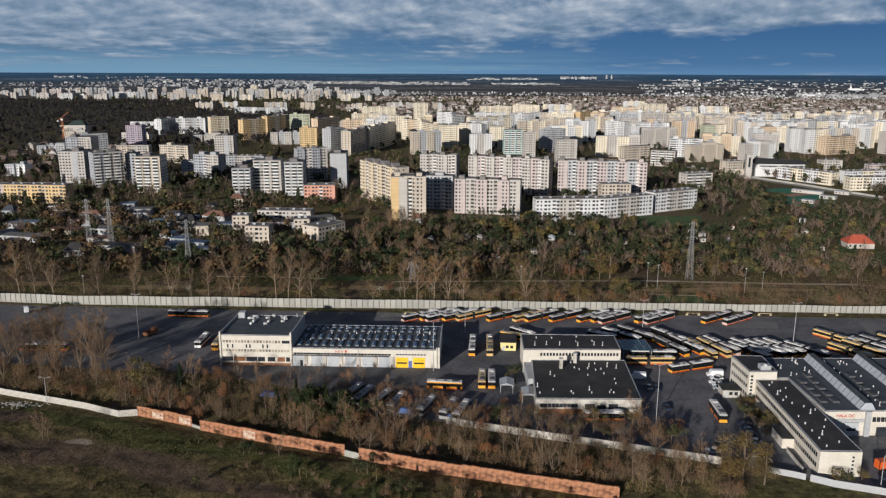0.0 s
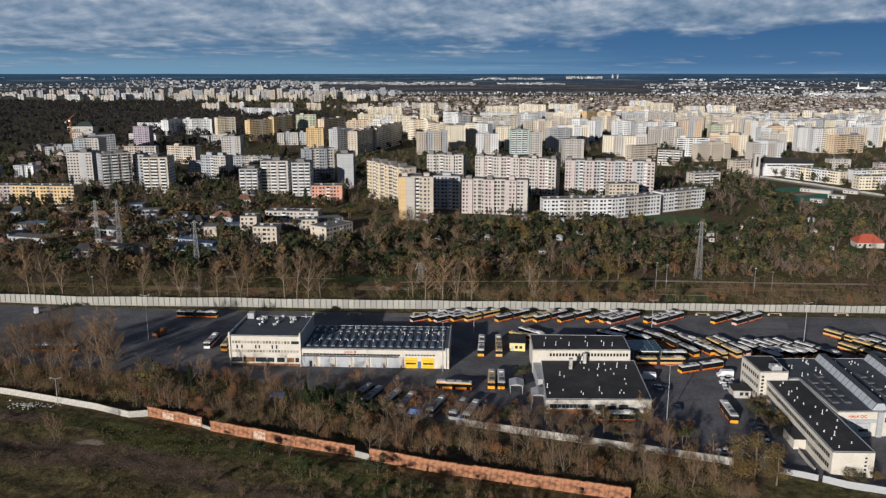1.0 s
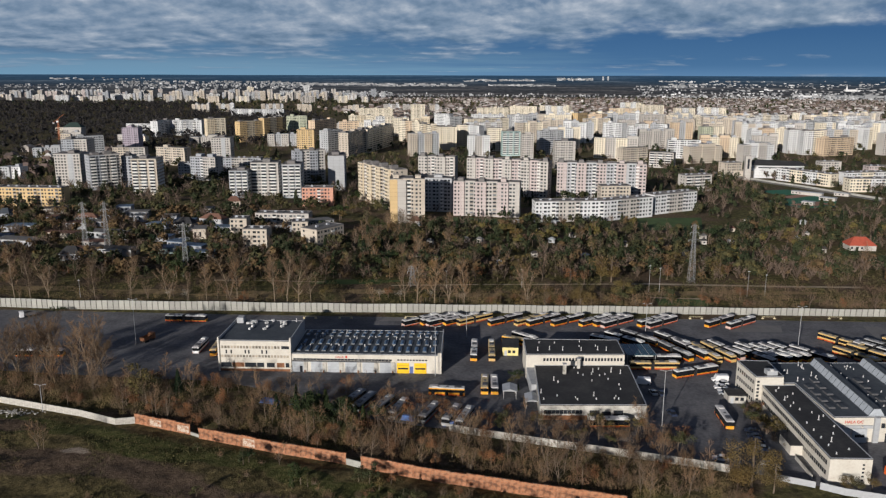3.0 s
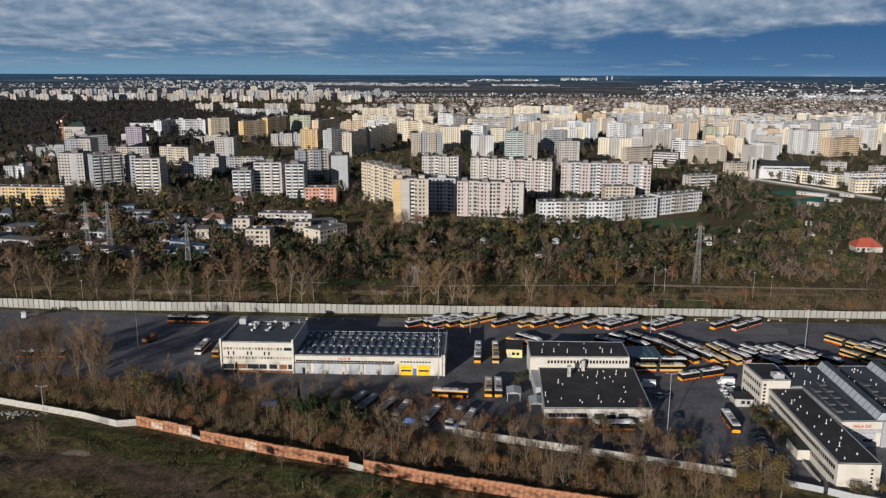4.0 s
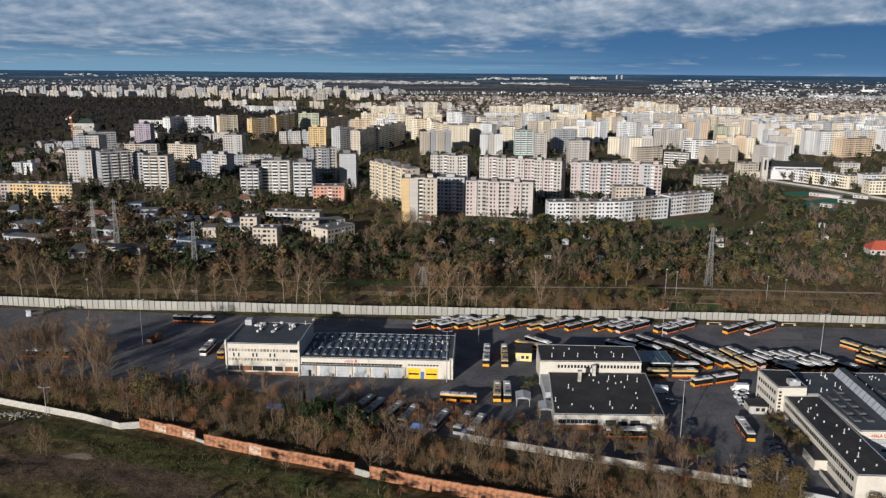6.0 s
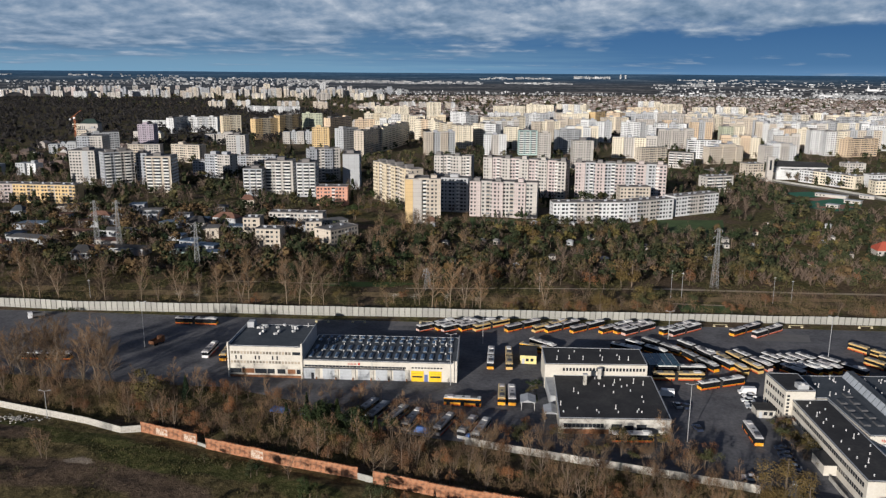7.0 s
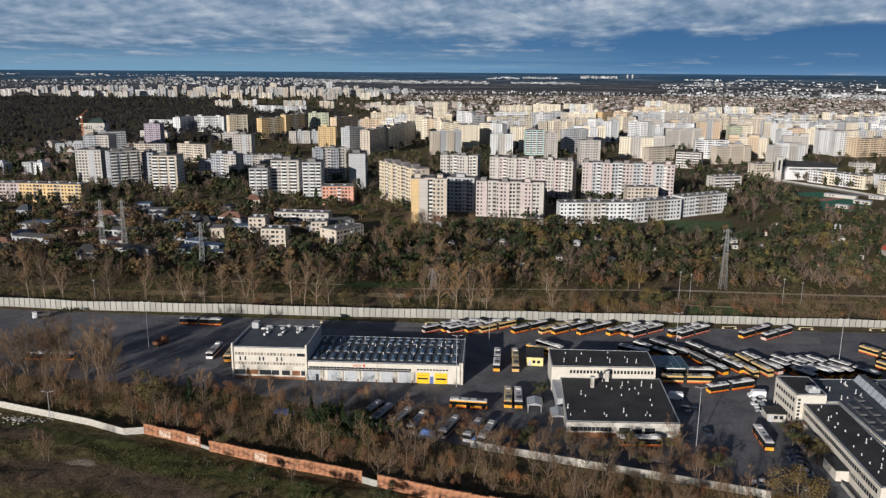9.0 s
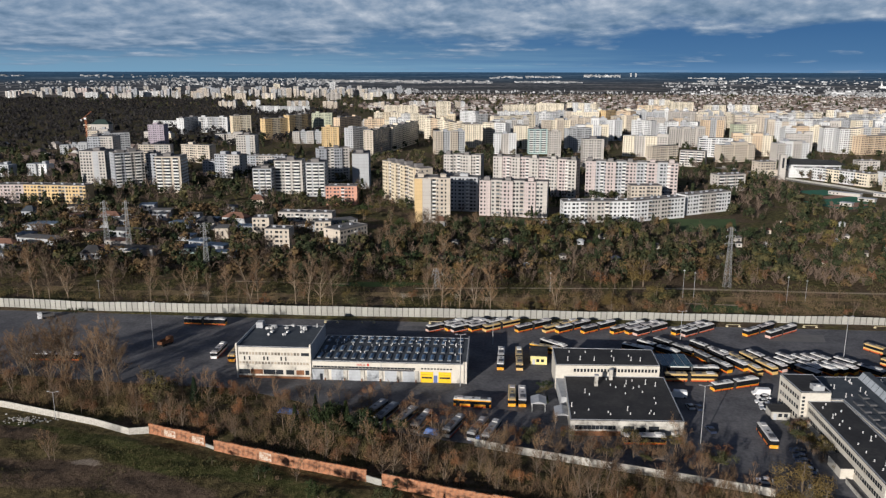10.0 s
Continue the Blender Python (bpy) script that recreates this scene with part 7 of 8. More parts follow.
# ---------------------------------------------------------------- trees
def twig(c, p, d, ln, w, r):
    side = d.orthogonal().normalized()
    side.rotate(Matrix.Rotation(r.uniform(0, 6.28), 3, d))
    c.add([p - side * w, p + side * w, p + d * ln], [(0, 1, 2)])


def fan_meshes(h, seed, bark, limbs=26, twigs=2200, wide=0.016, girth=0.19, low=0.16, leaders=1):
    """A bare tree: leaders with rising limbs that fork into branches, and a haze of fine twigs to an oval, uneven crown."""
    r = random.Random(seed)
    t, c = Shape(), Shape()
    runs = []

    def bend(p, d, ln, up, w0, w1, sides):
        q = p + d * ln * 0.5
        d2 = (d + Vector((r.gauss(0, 0.12), r.gauss(0, 0.12), up))).normalized()
        e = q + d2 * ln * 0.5
        t.tube(p, q, w0, (w0 + w1) / 2, sides, False)
        t.tube(q, e, (w0 + w1) / 2, w1, sides, False)
        return q, e, d2

    for k in range(leaders):
        a = r.uniform(0, 6.283)
        tilt = 0.05 if leaders == 1 else r.uniform(0.08, 0.3)
        d = Vector((math.cos(a) * tilt, math.sin(a) * tilt, 1)).normalized()
        top = h * (1.0 if k == 0 else r.uniform(0.7, 0.95))
        foot = Vector((0, 0, -0.2 if k == 0 else h * r.uniform(0.02, 0.12)))
        q, e, d2 = bend(foot, d, top * 0.97, 0.15, h * 0.0105, h * 0.002, 6)
        runs.append((q.lerp(e, 0.3), e, 0.5))
        for _ in range(limbs // leaders):
            f = r.uniform(low, 0.93)
            o = foot.lerp(q, f / 0.5) if f < 0.5 else q.lerp(e, (f - 0.5) / 0.5)
            b = r.uniform(0, 6.283)
            rise = r.uniform(0.65, 1.35) + 0.5 * f
            ld = (Vector((math.cos(b), math.sin(b), rise))).normalized()
            full = math.sqrt(max(0.05, 1 - ((f - 0.42) / 0.62) ** 2))
            ln = h * girth * full * r.uniform(0.75, 1.3) * 1.35
            lq, le, ld2 = bend(o, ld, ln, 0.35, h * 0.0042 * (1.15 - 0.6 * f), h * 0.0011, 4)
            runs.append((o.lerp(lq, 0.6), lq, 0.4))
            runs.append((lq, le, 1.0))
            for _k in range(4):
                g = r.uniform(0.35, 0.95)
                so = o.lerp(lq, g / 0.5) if g < 0.5 else lq.lerp(le, (g - 0.5) / 0.5)
                sd = (ld2 + Vector((r.gauss(0, 0.6), r.gauss(0, 0.6), r.gauss(0.15, 0.35)))).normalized()
                se = so + sd * ln * r.uniform(0.25, 0.5)
                twig(c, so, se - so, 1.0, h * 0.0014, r)
                runs.append((so, se, 1.0))
    weights = [wt * (b - a).length for a, b, wt in runs]
    for a, b, _ in r.choices(runs, weights, k=twigs):
        o = a.lerp(b, r.random())
        nd = ((b - a).normalized() * 0.9 + Vector((r.gauss(0, 0.6), r.gauss(0, 0.6), r.gauss(0.1, 0.4)))).normalized()
        twig(c, o, nd, h * r.uniform(0.03, 0.085), r.uniform(0.6, 1.3) * wide, r)
    return t.mesh("trunk", bark), c.mesh("crown", TWIG)


def brush_meshes(h, seed, stems=34, per=26, wide=0.02):
    """A thicket shrub: many thin stems fanning from the ground to a soft dome of twigs."""
    r = random.Random(seed)
    t, c = Shape(), Shape()
    for k in range(stems):
        a, tilt = r.uniform(0, 6.283), abs(r.gauss(0, 0.5))
        p = Vector((r.gauss(0, 0.16) * h, r.gauss(0, 0.16) * h, -0.1))
        d = Vector((math.cos(a) * tilt, math.sin(a) * tilt, 1)).normalized()
        ln = h * r.uniform(0.55, 1.0) * (1.0 - 0.25 * min(1, tilt))
        q = p + d * ln * 0.55
        d2 = (d + Vector((r.gauss(0, 0.2), r.gauss(0, 0.2), 0.1))).normalized()
        e = q + d2 * ln * 0.45
        t.tube(p, q, h * 0.006, h * 0.004, 3, False)
        twig(c, q, e - q, 1.0, h * 0.0035, r)
        for _ in range(per):
            f = r.uniform(0.25, 1.0)
            o = p.lerp(q, f / 0.55) if f < 0.55 else q.lerp(e, (f - 0.55) / 0.45)
            nd = (d2 + Vector((r.gauss(0, 0.6), r.gauss(0, 0.6), r.gauss(0.1, 0.4)))).normalized()
            twig(c, o, nd, h * r.uniform(0.08, 0.2), r.uniform(0.6, 1.3) * wide, r)
    return t.mesh("trunk", BARK), c.mesh("crown", TWIG)


def leafy_meshes(h, seed, leaf, clumps=260, width=0.34, conifer=False, size=0.06, low=0.18):
    r = random.Random(seed)
    t = Shape()
    t.tube((0, 0, -0.2), (r.gauss(0, 0.1), r.gauss(0, 0.1), h * 0.5), h * 0.022, h * 0.014, 6, False)
    t.tube((0, 0, h * 0.48), (0, 0, h * 0.9), h * 0.014, h * 0.004, 5, False)
    lobes = [(Vector((r.gauss(0, 0.45), r.gauss(0, 0.45), r.uniform(-0.7, 0.75))), r.uniform(0.35, 0.65)) for _ in range(9)]
    for lb, _ in lobes[:5]:
        t.tube((0, 0, h * 0.35), (lb.x * h * width * 0.8, lb.y * h * width * 0.8, h * (0.55 + lb.z * 0.25)), h * 0.01, h * 0.004, 4, False)
    c = Shape()
    for _ in range(clumps):
        if conifer:
            f = r.random() ** 0.8
            z = h * (0.1 + 0.9 * f)
            rad = h * 0.2 * (1 - f) * math.sqrt(r.uniform(0.3, 1)) + 0.1
            a = r.uniform(0, 6.283)
            p = Vector((math.cos(a) * rad, math.sin(a) * rad, z))
        else:
            lb, lr = r.choice(lobes)
            o = Vector((r.gauss(0, 1), r.gauss(0, 1), r.gauss(0, 1))).normalized() * lr * r.uniform(0.55, 1.05)
            p = Vector(((lb.x + o.x) * h * width, (lb.y + o.y) * h * width, h * (low + (1 - low) / 2 + (lb.z * 0.6 + o.z * 0.6) * (1 - low) / 2)))
            if p.z < 0.2:
                p.z = 0.2 + r.random()
        s0 = h * size * r.uniform(0.5, 1.25)
        out = Vector((p.x, p.y, 0.2 * h)) if conifer else o
        n1 = (out.normalized() * 1.5 + Vector((r.gauss(0, 0.55), r.gauss(0, 0.55), r.gauss(0.1, 0.55)))).normalized()
        u = n1.orthogonal().normalized()
        u.rotate(Matrix.Rotation(r.uniform(0, 6.28), 3, n1))
        w = n1.cross(u)
        c.add([p + u * s0 * r.uniform(0.8, 1.3), p + (w - u * 0.5) * s0 * r.uniform(0.7, 1.2), p - (w + u * 0.6) * s0 * r.uniform(0.7, 1.2) + n1 * s0 * 0.3], [(0, 1, 2)])
    return t.mesh("trunk", BARK), c.mesh("crown", leaf)


KINDS = {}


def thinned(me, mat, keep=3, of=7, grow=1.45):
    """A lighter crown for a tree far off: fewer, larger leaves or twigs."""
    co = np.empty(len(me.vertices) * 3)
    me.vertices.foreach_get("co", co)
    tri = co.reshape(-1, 3, 3)
    tri = tri[(np.arange(len(tri)) * keep) % of < keep]
    mid = tri.mean(axis=1, keepdims=True)
    co = (mid + (tri - mid) * grow).reshape(-1, 3)
    out = bpy.data.meshes.new("crown")
    out.from_pydata(co.tolist(), [], np.arange(len(co)).reshape(-1, 3).tolist())
    out.materials.append(mat)
    return out


def tree_kind(key, name, label, category, pairs):
    far = [(tr, thinned(cr, cr.materials[0])) for tr, cr in pairs]
    KINDS[key] = (name, label, category, pairs, far)


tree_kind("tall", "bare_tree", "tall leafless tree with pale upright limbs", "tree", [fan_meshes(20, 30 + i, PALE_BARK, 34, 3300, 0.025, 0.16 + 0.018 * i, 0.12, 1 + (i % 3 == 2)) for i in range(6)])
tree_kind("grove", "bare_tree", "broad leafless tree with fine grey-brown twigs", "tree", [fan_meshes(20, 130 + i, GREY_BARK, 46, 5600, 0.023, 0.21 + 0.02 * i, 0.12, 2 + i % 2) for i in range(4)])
tree_kind("bare", "bare_tree", "leafless brown tree with fine twigs", "tree", [fan_meshes(9, 40 + i, BARK, 21, 1500, 0.0145, 0.21 + 0.02 * i, 0.10, 1 + i % 3) for i in range(6)])
tree_kind("shrub", "shrub", "leafless brown thicket shrub", "shrub", [brush_meshes(5.0, 50 + i, 34, 32, 0.016) for i in range(6)])
tree_kind("rust", "autumn_tree", "small tree with sparse rusty brown leaves", "tree", [leafy_meshes(7, 60 + i, RUST_LEAF, 1500, 0.32, size=0.0155, low=0.05) for i in range(3)])
tree_kind("yellow", "autumn_tree", "tree with thin yellow-olive autumn leaves", "tree", [leafy_meshes(9, 70 + i, YELLOW_LEAF, 3800, 0.40, size=0.0125, low=0.02) for i in range(3)])
tree_kind("olive", "tree", "dull olive-green broadleaf tree", "tree", [leafy_meshes(7.5, 80 + i, OLIVE_LEAF, 1300, 0.40, size=0.024) for i in range(4)])
tree_kind("dark", "evergreen_tree", "dark green evergreen tree", "tree", [leafy_meshes(9, 90 + i, DARK_LEAF, 1300, 0.36, conifer=i > 1, size=0.025) for i in range(4)])
tree_kind("pale", "shrub", "shrub with sparse pale silvery leaves", "shrub", [leafy_meshes(6, 95 + i, PALE_LEAF, 420, 0.42, size=0.013, low=0.25) for i in range(2)])
COUNT = {}


def plant(key, x, y, size, z=0.0):
    name, label, cat, pairs, far = KINDS[key]
    if y > 380:
        pairs = far
    k = COUNT.get(key, 0)
    COUNT[key] = k + 1
    tr, cr = pairs[k % len(pairs)]
    z += swell(x, y)
    root = solid(name, tr, BARK, label, cat, m=pose(x, y, z, 0, 0, (k * 137.5) % 360) @ Matrix.Diagonal((size * rng.uniform(0.85, 1.2), size * rng.uniform(0.85, 1.2), size, 1)))
    part("crown", cr, TWIG, root)
    return root


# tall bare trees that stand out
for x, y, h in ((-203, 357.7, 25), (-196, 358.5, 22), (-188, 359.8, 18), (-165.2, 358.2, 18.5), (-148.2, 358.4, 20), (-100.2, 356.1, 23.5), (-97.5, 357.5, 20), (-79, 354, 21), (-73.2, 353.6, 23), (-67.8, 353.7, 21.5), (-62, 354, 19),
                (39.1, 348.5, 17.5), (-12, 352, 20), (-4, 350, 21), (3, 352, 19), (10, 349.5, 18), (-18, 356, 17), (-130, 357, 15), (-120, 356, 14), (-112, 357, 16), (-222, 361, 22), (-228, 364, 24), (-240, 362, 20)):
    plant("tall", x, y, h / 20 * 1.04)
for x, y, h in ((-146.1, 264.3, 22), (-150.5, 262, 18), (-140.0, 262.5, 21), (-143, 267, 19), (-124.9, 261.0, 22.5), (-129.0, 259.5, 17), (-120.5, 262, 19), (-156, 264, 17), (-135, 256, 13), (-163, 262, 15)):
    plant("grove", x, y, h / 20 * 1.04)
for key, x, y, size in (("dark", -42, 222, 1.35), ("olive", -39.5, 220.5, 1.3), ("dark", -32, 223, 1.15), ("dark", -36, 225, 1.0), ("olive", -98.7, 240.5, 1.75), ("yellow", -95, 238, 1.25), ("dark", -88, 244, 1.1),
                        ("olive", -55, 196.5, 0.62), ("dark", -53.6, 197.5, 0.45), ("dark", -37.5, 186, 0.62), ("olive", -35.5, 185, 0.6), ("dark", -39.5, 184.5, 0.5), ("rust", -14, 186.5, 0.5), ("olive", -17, 184, 0.5), ("olive", -70, 205, 0.4)):
    plant(key, x, y, size)
for key, x, y, size in (("dark", 46, 563, 1.25), ("dark", 49, 561, 1.0), ("dark", 43, 564, 0.9), ("dark", 28, 574, 0.8), ("dark", 34, 573, 0.7), ("olive", 20, 575, 0.6), ("olive", 68, 548, 0.9), ("bare", -26, 535, 1.4), ("bare", -20, 530, 1.5), ("yellow", -33, 533, 1.2), ("bare", -14, 533, 1.2), ("dark", 98, 545, 0.8), ("yellow", 104, 540, 0.9)):
    plant(key, x, y, size)
for key, x, y, size in (("yellow", 40, 398, 1.3), ("yellow", 60, 402, 1.1), ("rust", 20, 394, 1.4), ("yellow", 5, 400, 1.0), ("rust", 118, 396, 1.4), ("dark", 72, 430, 1.3), ("dark", 105, 445, 1.4), ("yellow", 132, 430, 1.0), ("rust", 150, 400, 1.3),
                        ("dark", 150, 470, 1.3), ("dark", 170, 485, 1.4), ("yellow", 190, 440, 1.2), ("rust", 205, 400, 1.3), ("yellow", 30, 346, 0.8), ("rust", 22, 348, 0.8), ("yellow", 52, 347, 0.75), ("rust", 140, 345, 0.75), ("olive", 150, 348, 0.7), ("rust", 165, 343, 0.8), ("rust", 185, 346, 0.85), ("yellow", 176, 350, 0.7), ("rust", 128, 350, 0.7), ("dark", 30, 470, 1.2), ("dark", 10, 500, 1.3), ("yellow", 48, 500, 1.1), ("dark", -20, 470, 1.2), ("rust", -45, 430, 1.3), ("yellow", -70, 405, 1.2), ("rust", -110, 410, 1.3)):
    plant(key, x, y, size)
for key, x, y, size in (("pale", -130, 359, 1.00), ("pale", -121, 357, 1.10), ("pale", -30, 358, 1.10), ("pale", -20, 357, 1.00), ("pale", -6, 356, 1.20), ("pale", 8, 355, 0.90), ("rust", 66, 390, 1.50), ("rust", 73, 388, 1.30), ("yellow", 96, 514, 1.00), ("yellow", 30, 449, 0.90), ("yellow", 5, 422, 1.20), ("yellow", 19, 457, 0.70), ("olive", -52, 349, 0.90), ("dark", -34, 410, 1.20), ("bare", -50, 398, 1.40), ("bare", -61, 392, 1.30), ("yellow", 114, 432, 1.10), ("olive", 102, 441, 1.20), ("rust", 108, 354, 0.80), ("rust", 122, 354, 0.80), ("rust", 123, 348, 0.80), ("yellow", 27, 351, 0.80), ("yellow", 34, 350, 0.90), ("yellow", 64, 349, 1.10), ("yellow", 69, 348, 0.90), ("rust", 49, 348, 0.90), ("bare", 48, 352, 1.00), ("bare", 53, 350, 1.10)):
    plant(key, x, y, size)
plant("yellow", 87.5, 391, 1.75)
plant("olive", 85.8, 357.0, 1.55)
plant("olive", 90.5, 358.5, 1.3)
plant("yellow", 65.5, 353.5, 1.2)
plant("yellow", 79.7, 186.0, 1.75)
for hx, hy in plant_later:
    plant("dark", hx, hy, 0.32)
plant("yellow", 84.5, 183.5, 1.3)
plant("yellow", 75.5, 184.5, 1.2)
for x, y in ((103.8, 184.9), (106.8, 184.6), (110.6, 184.8)):
    plant("yellow", x, y, 0.55)


# open ground that stays free of trees: the courts below the church, the street, the lawn under the flats
CLEARINGS = [[(276, 655), (290, 622), (330, 622), (392, 655), (378, 720), (330, 795), (304, 880), (286, 880), (300, 790), (300, 716)], [(140, 522), (182, 518), (194, 578), (146, 576)]]


def built_on(x, y):
    if any(inside(x, y, c) for c in CLEARINGS):
        return True
    for bx, by, ang, L, dp in BLOCK_PLANS:
        dx, dy = x - bx, y - by
        if abs(dx) < 95 and abs(dy) < 95:
            c, sn = math.cos(radians(ang)), math.sin(radians(ang))
            if -2 < dx * c + dy * sn < L + 2 and -2 < -dx * sn + dy * c < dp + 2:
                return True
    return False


HALLS = [[(-82, 264), (1, 262), (2, 296), (-82, 297)], [(28, 223), (68, 223), (68, 280), (20, 296), (20, 282)], [(88, 186), (180, 180), (180, 258), (96, 262), (84, 230)]]


def thicket(poly, keys, count, lo, hi, seed, gap=1.8, avoid=()):
    r = random.Random(seed)
    xs, ys = [p[0] for p in poly], [p[1] for p in poly]
    spots, tries = [], 0
    while len(spots) < count and tries < count * 40:
        tries += 1
        x, y = r.uniform(min(xs), max(xs)), r.uniform(min(ys), max(ys))
        if not inside(x, y, poly) or built_on(x, y):
            continue
        if any((x - a) ** 2 + (y - b) ** 2 < gap * gap for a, b in spots):
            continue
        spots.append((x, y))
        plant(r.choice(keys), x, y, r.uniform(lo, hi))
    return spots


# thicket between the yard and the boundary walls
thicket([(-215, 262), (-147, 243), (-114, 232), (-95, 227), (-76, 219.5), (-50, 209), (-28, 202), (-8, 214), (-36, 230), (-57, 246), (-80, 256), (-121, 260), (-163, 266), (-215, 271)], ["shrub", "bare", "shrub", "bare", "shrub", "rust"], 165, 0.7, 1.25, 101, 3.0)
thicket([(-58, 228), (-42, 222), (-34, 212), (-24, 210), (-18, 222), (-34, 230), (-48, 238)], ["dark", "olive", "dark"], 16, 0.7, 1.15, 102, 3)
thicket([(-24, 199), (0, 191.5), (24, 184.5), (46, 178.5), (78, 176), (80, 192), (52, 200.5), (33, 206), (6, 215), (-8, 219)], ["shrub", "shrub", "bare", "shrub", "bare", "rust", "bare"], 105, 0.65, 1.2, 103, 2.8)
thicket([(8, 220.5), (34, 212), (52, 206), (72, 199.8), (72, 212), (64, 220), (34, 223), (20, 232), (10, 228)], ["shrub", "shrub", "bare", "olive", "shrub", "rust"], 66, 0.55, 1.0, 104, 2.0)
thicket([(-40, 231), (-8, 222.5), (6, 219.5), (4, 223), (-10, 240), (-36, 246)], ["shrub"], 16, 0.4, 0.7, 105, 2.5)
thicket([(93, 219), (99, 206), (100.2, 234), (96, 236)], ["rust", "olive", "olive", "shrub"], 16, 0.45, 0.85, 106, 2)
thicket([(22, 246), (28, 245), (28, 262), (24, 262)], ["dark", "olive"], 7, 0.3, 0.5, 107, 1.8)
thicket([(-64, 247), (-30, 237), (-6, 229), (2, 222), (4, 229), (-10, 242), (-34, 251), (-60, 257)], ["shrub", "bare", "shrub", "rust"], 34, 0.6, 1.0, 119, 3.0)
# the rough field in front
thicket([(-110, 140), (60, 140), (44, 173), (20, 179), (-5, 186), (-30, 194), (-52, 202), (-75, 212), (-70, 196), (-90, 180)], ["shrub", "shrub", "olive", "shrub", "dark", "shrub"], 46, 0.25, 0.6, 108, 3)
thicket([(-30, 150), (30, 150), (36, 172), (0, 183), (-28, 190), (-40, 180)], ["shrub", "shrub", "olive", "shrub", "rust"], 45, 0.35, 0.75, 109, 2.4)
thicket([(-200, 150), (-95, 150), (-90, 185), (-100, 215), (-125, 226), (-200, 246)], ["shrub", "olive", "shrub"], 20, 0.25, 0.6, 110, 4)
for x, y, s in ((-116, 207, 1.0), (-114, 206, 0.8), (-45, 196, 0.7)):
    plant("bare", x, y, s)
# behind the fence
thicket([(-330, 356), (-206, 348), (-98, 343), (-5, 341), (98, 340), (230, 335.5), (230, 356), (100, 360), (-60, 366), (-330, 374)], ["bare", "bare", "shrub", "olive", "bare", "rust"], 58, 0.6, 1.2, 111, 3.0)
thicket([(20, 341), (98, 340), (98, 354), (20, 352)], ["yellow", "bare", "rust", "shrub", "bare"], 22, 0.6, 1.0, 112, 3)
thicket([(-330, 396), (-60, 390), (60, 388), (240, 388), (290, 412), (160, 424), (-60, 420), (-330, 430)], ["bare", "yellow", "bare", "rust", "olive", "yellow", "bare", "dark"], 80, 0.8, 1.5, 113, 3.6)
thicket([(-60, 420), (160, 424), (300, 414), (380, 470), (330, 570), (215, 545), (190, 520), (130, 545), (60, 525), (0, 530), (-30, 525), (-80, 450)], ["dark", "olive", "dark", "bare", "bare", "dark", "bare", "olive"], 110, 0.75, 1.35, 114, 5.5)
thicket([(-330, 430), (-80, 425), (-55, 452), (-60, 500), (-130, 590), (-330, 600)], ["bare", "olive", "dark", "bare", "rust"], 34, 0.6, 1.2, 115, 6)
thicket([(-75, 560), (-40, 540), (-36, 590), (-70, 650), (-110, 610)], ["bare", "dark", "olive"], 12, 0.9, 1.5, 116, 5)
thicket([(-60, 450), (-20, 425), (0, 530), (-36, 535), (-55, 500)], ["bare", "bare", "olive", "dark"], 22, 0.9, 1.4, 117, 5)


# a belt of brown leafless trees below the flats
thicket([(-95, 452), (-60, 420), (-10, 412), (20, 470), (10, 530), (-36, 545), (-62, 520)], ["grove", "grove"], 22, 0.42, 0.7, 118, 8)


# uncountable brush, joined
def brush_stuff(poly, count, lo, hi, seed, label, avoid=(), thin=4, gaps=-0.06, mat=TWIG_STUFF):
    r = random.Random(seed)
    xs, ys = [p[0] for p in poly], [p[1] for p in poly]
    src = [pr[1] for pr in KINDS["shrub"][3]]
    cells = []
    for me in src:
        co = np.empty(len(me.vertices) * 3)
        me.vertices.foreach_get("co", co)
        cells.append(co.reshape(-1, 9)[::thin].reshape(-1, 3))
    out, made = [], 0
    while made < count:
        x, y = r.uniform(min(xs), max(xs)), r.uniform(min(ys), max(ys))
        if not inside(x, y, poly) or any(inside(x, y, a) for a in avoid):
            continue
        if noise.noise(Vector((x * 0.085, y * 0.085, 7))) < gaps:
            continue
        made += 1
        a, f = r.uniform(0, 6.283), r.uniform(lo, hi)
        c = cells[made % len(cells)]
        ca, sa = math.cos(a) * f, math.sin(a) * f
        out.append(np.column_stack((c[:, 0] * ca - c[:, 1] * sa + x, c[:, 0] * sa + c[:, 1] * ca + y, c[:, 2] * f)))
    co = np.concatenate(out)
    me = bpy.data.meshes.new("brush")
    me.from_pydata(co.tolist(), [], np.arange(len(co)).reshape(-1, 3).tolist())
    me.materials.append(mat)
    solid("brushwood", me, mat, label, "brushwood", kind="stuff")


brush_stuff([(-330, 356), (-206, 348), (-98, 343), (-5, 341), (98, 340), (230, 335.5), (230, 358), (100, 362), (-60, 368), (-330, 376)], 320, 0.55, 1.3, 401, "leafless brown brushwood behind the concrete fence", thin=6)
brush_stuff([(-40, 231), (-8, 222), (10, 219), (6, 236), (-12, 246), (-36, 248)], 95, 0.45, 0.95, 407, "low brushwood round the parked old buses")
brush_stuff([(-330, 352), (-206, 347), (-98, 343), (-5, 341), (130, 338.5), (130, 378), (-60, 388), (-330, 394)], 760, 0.3, 0.75, 408, "low brown scrub and dry stalks behind the fence", thin=9, gaps=-1)
brush_stuff([(14, 341), (92, 340), (96, 356), (14, 362)], 130, 0.8, 1.5, 405, "tall brown brushwood close behind the fence", thin=6)
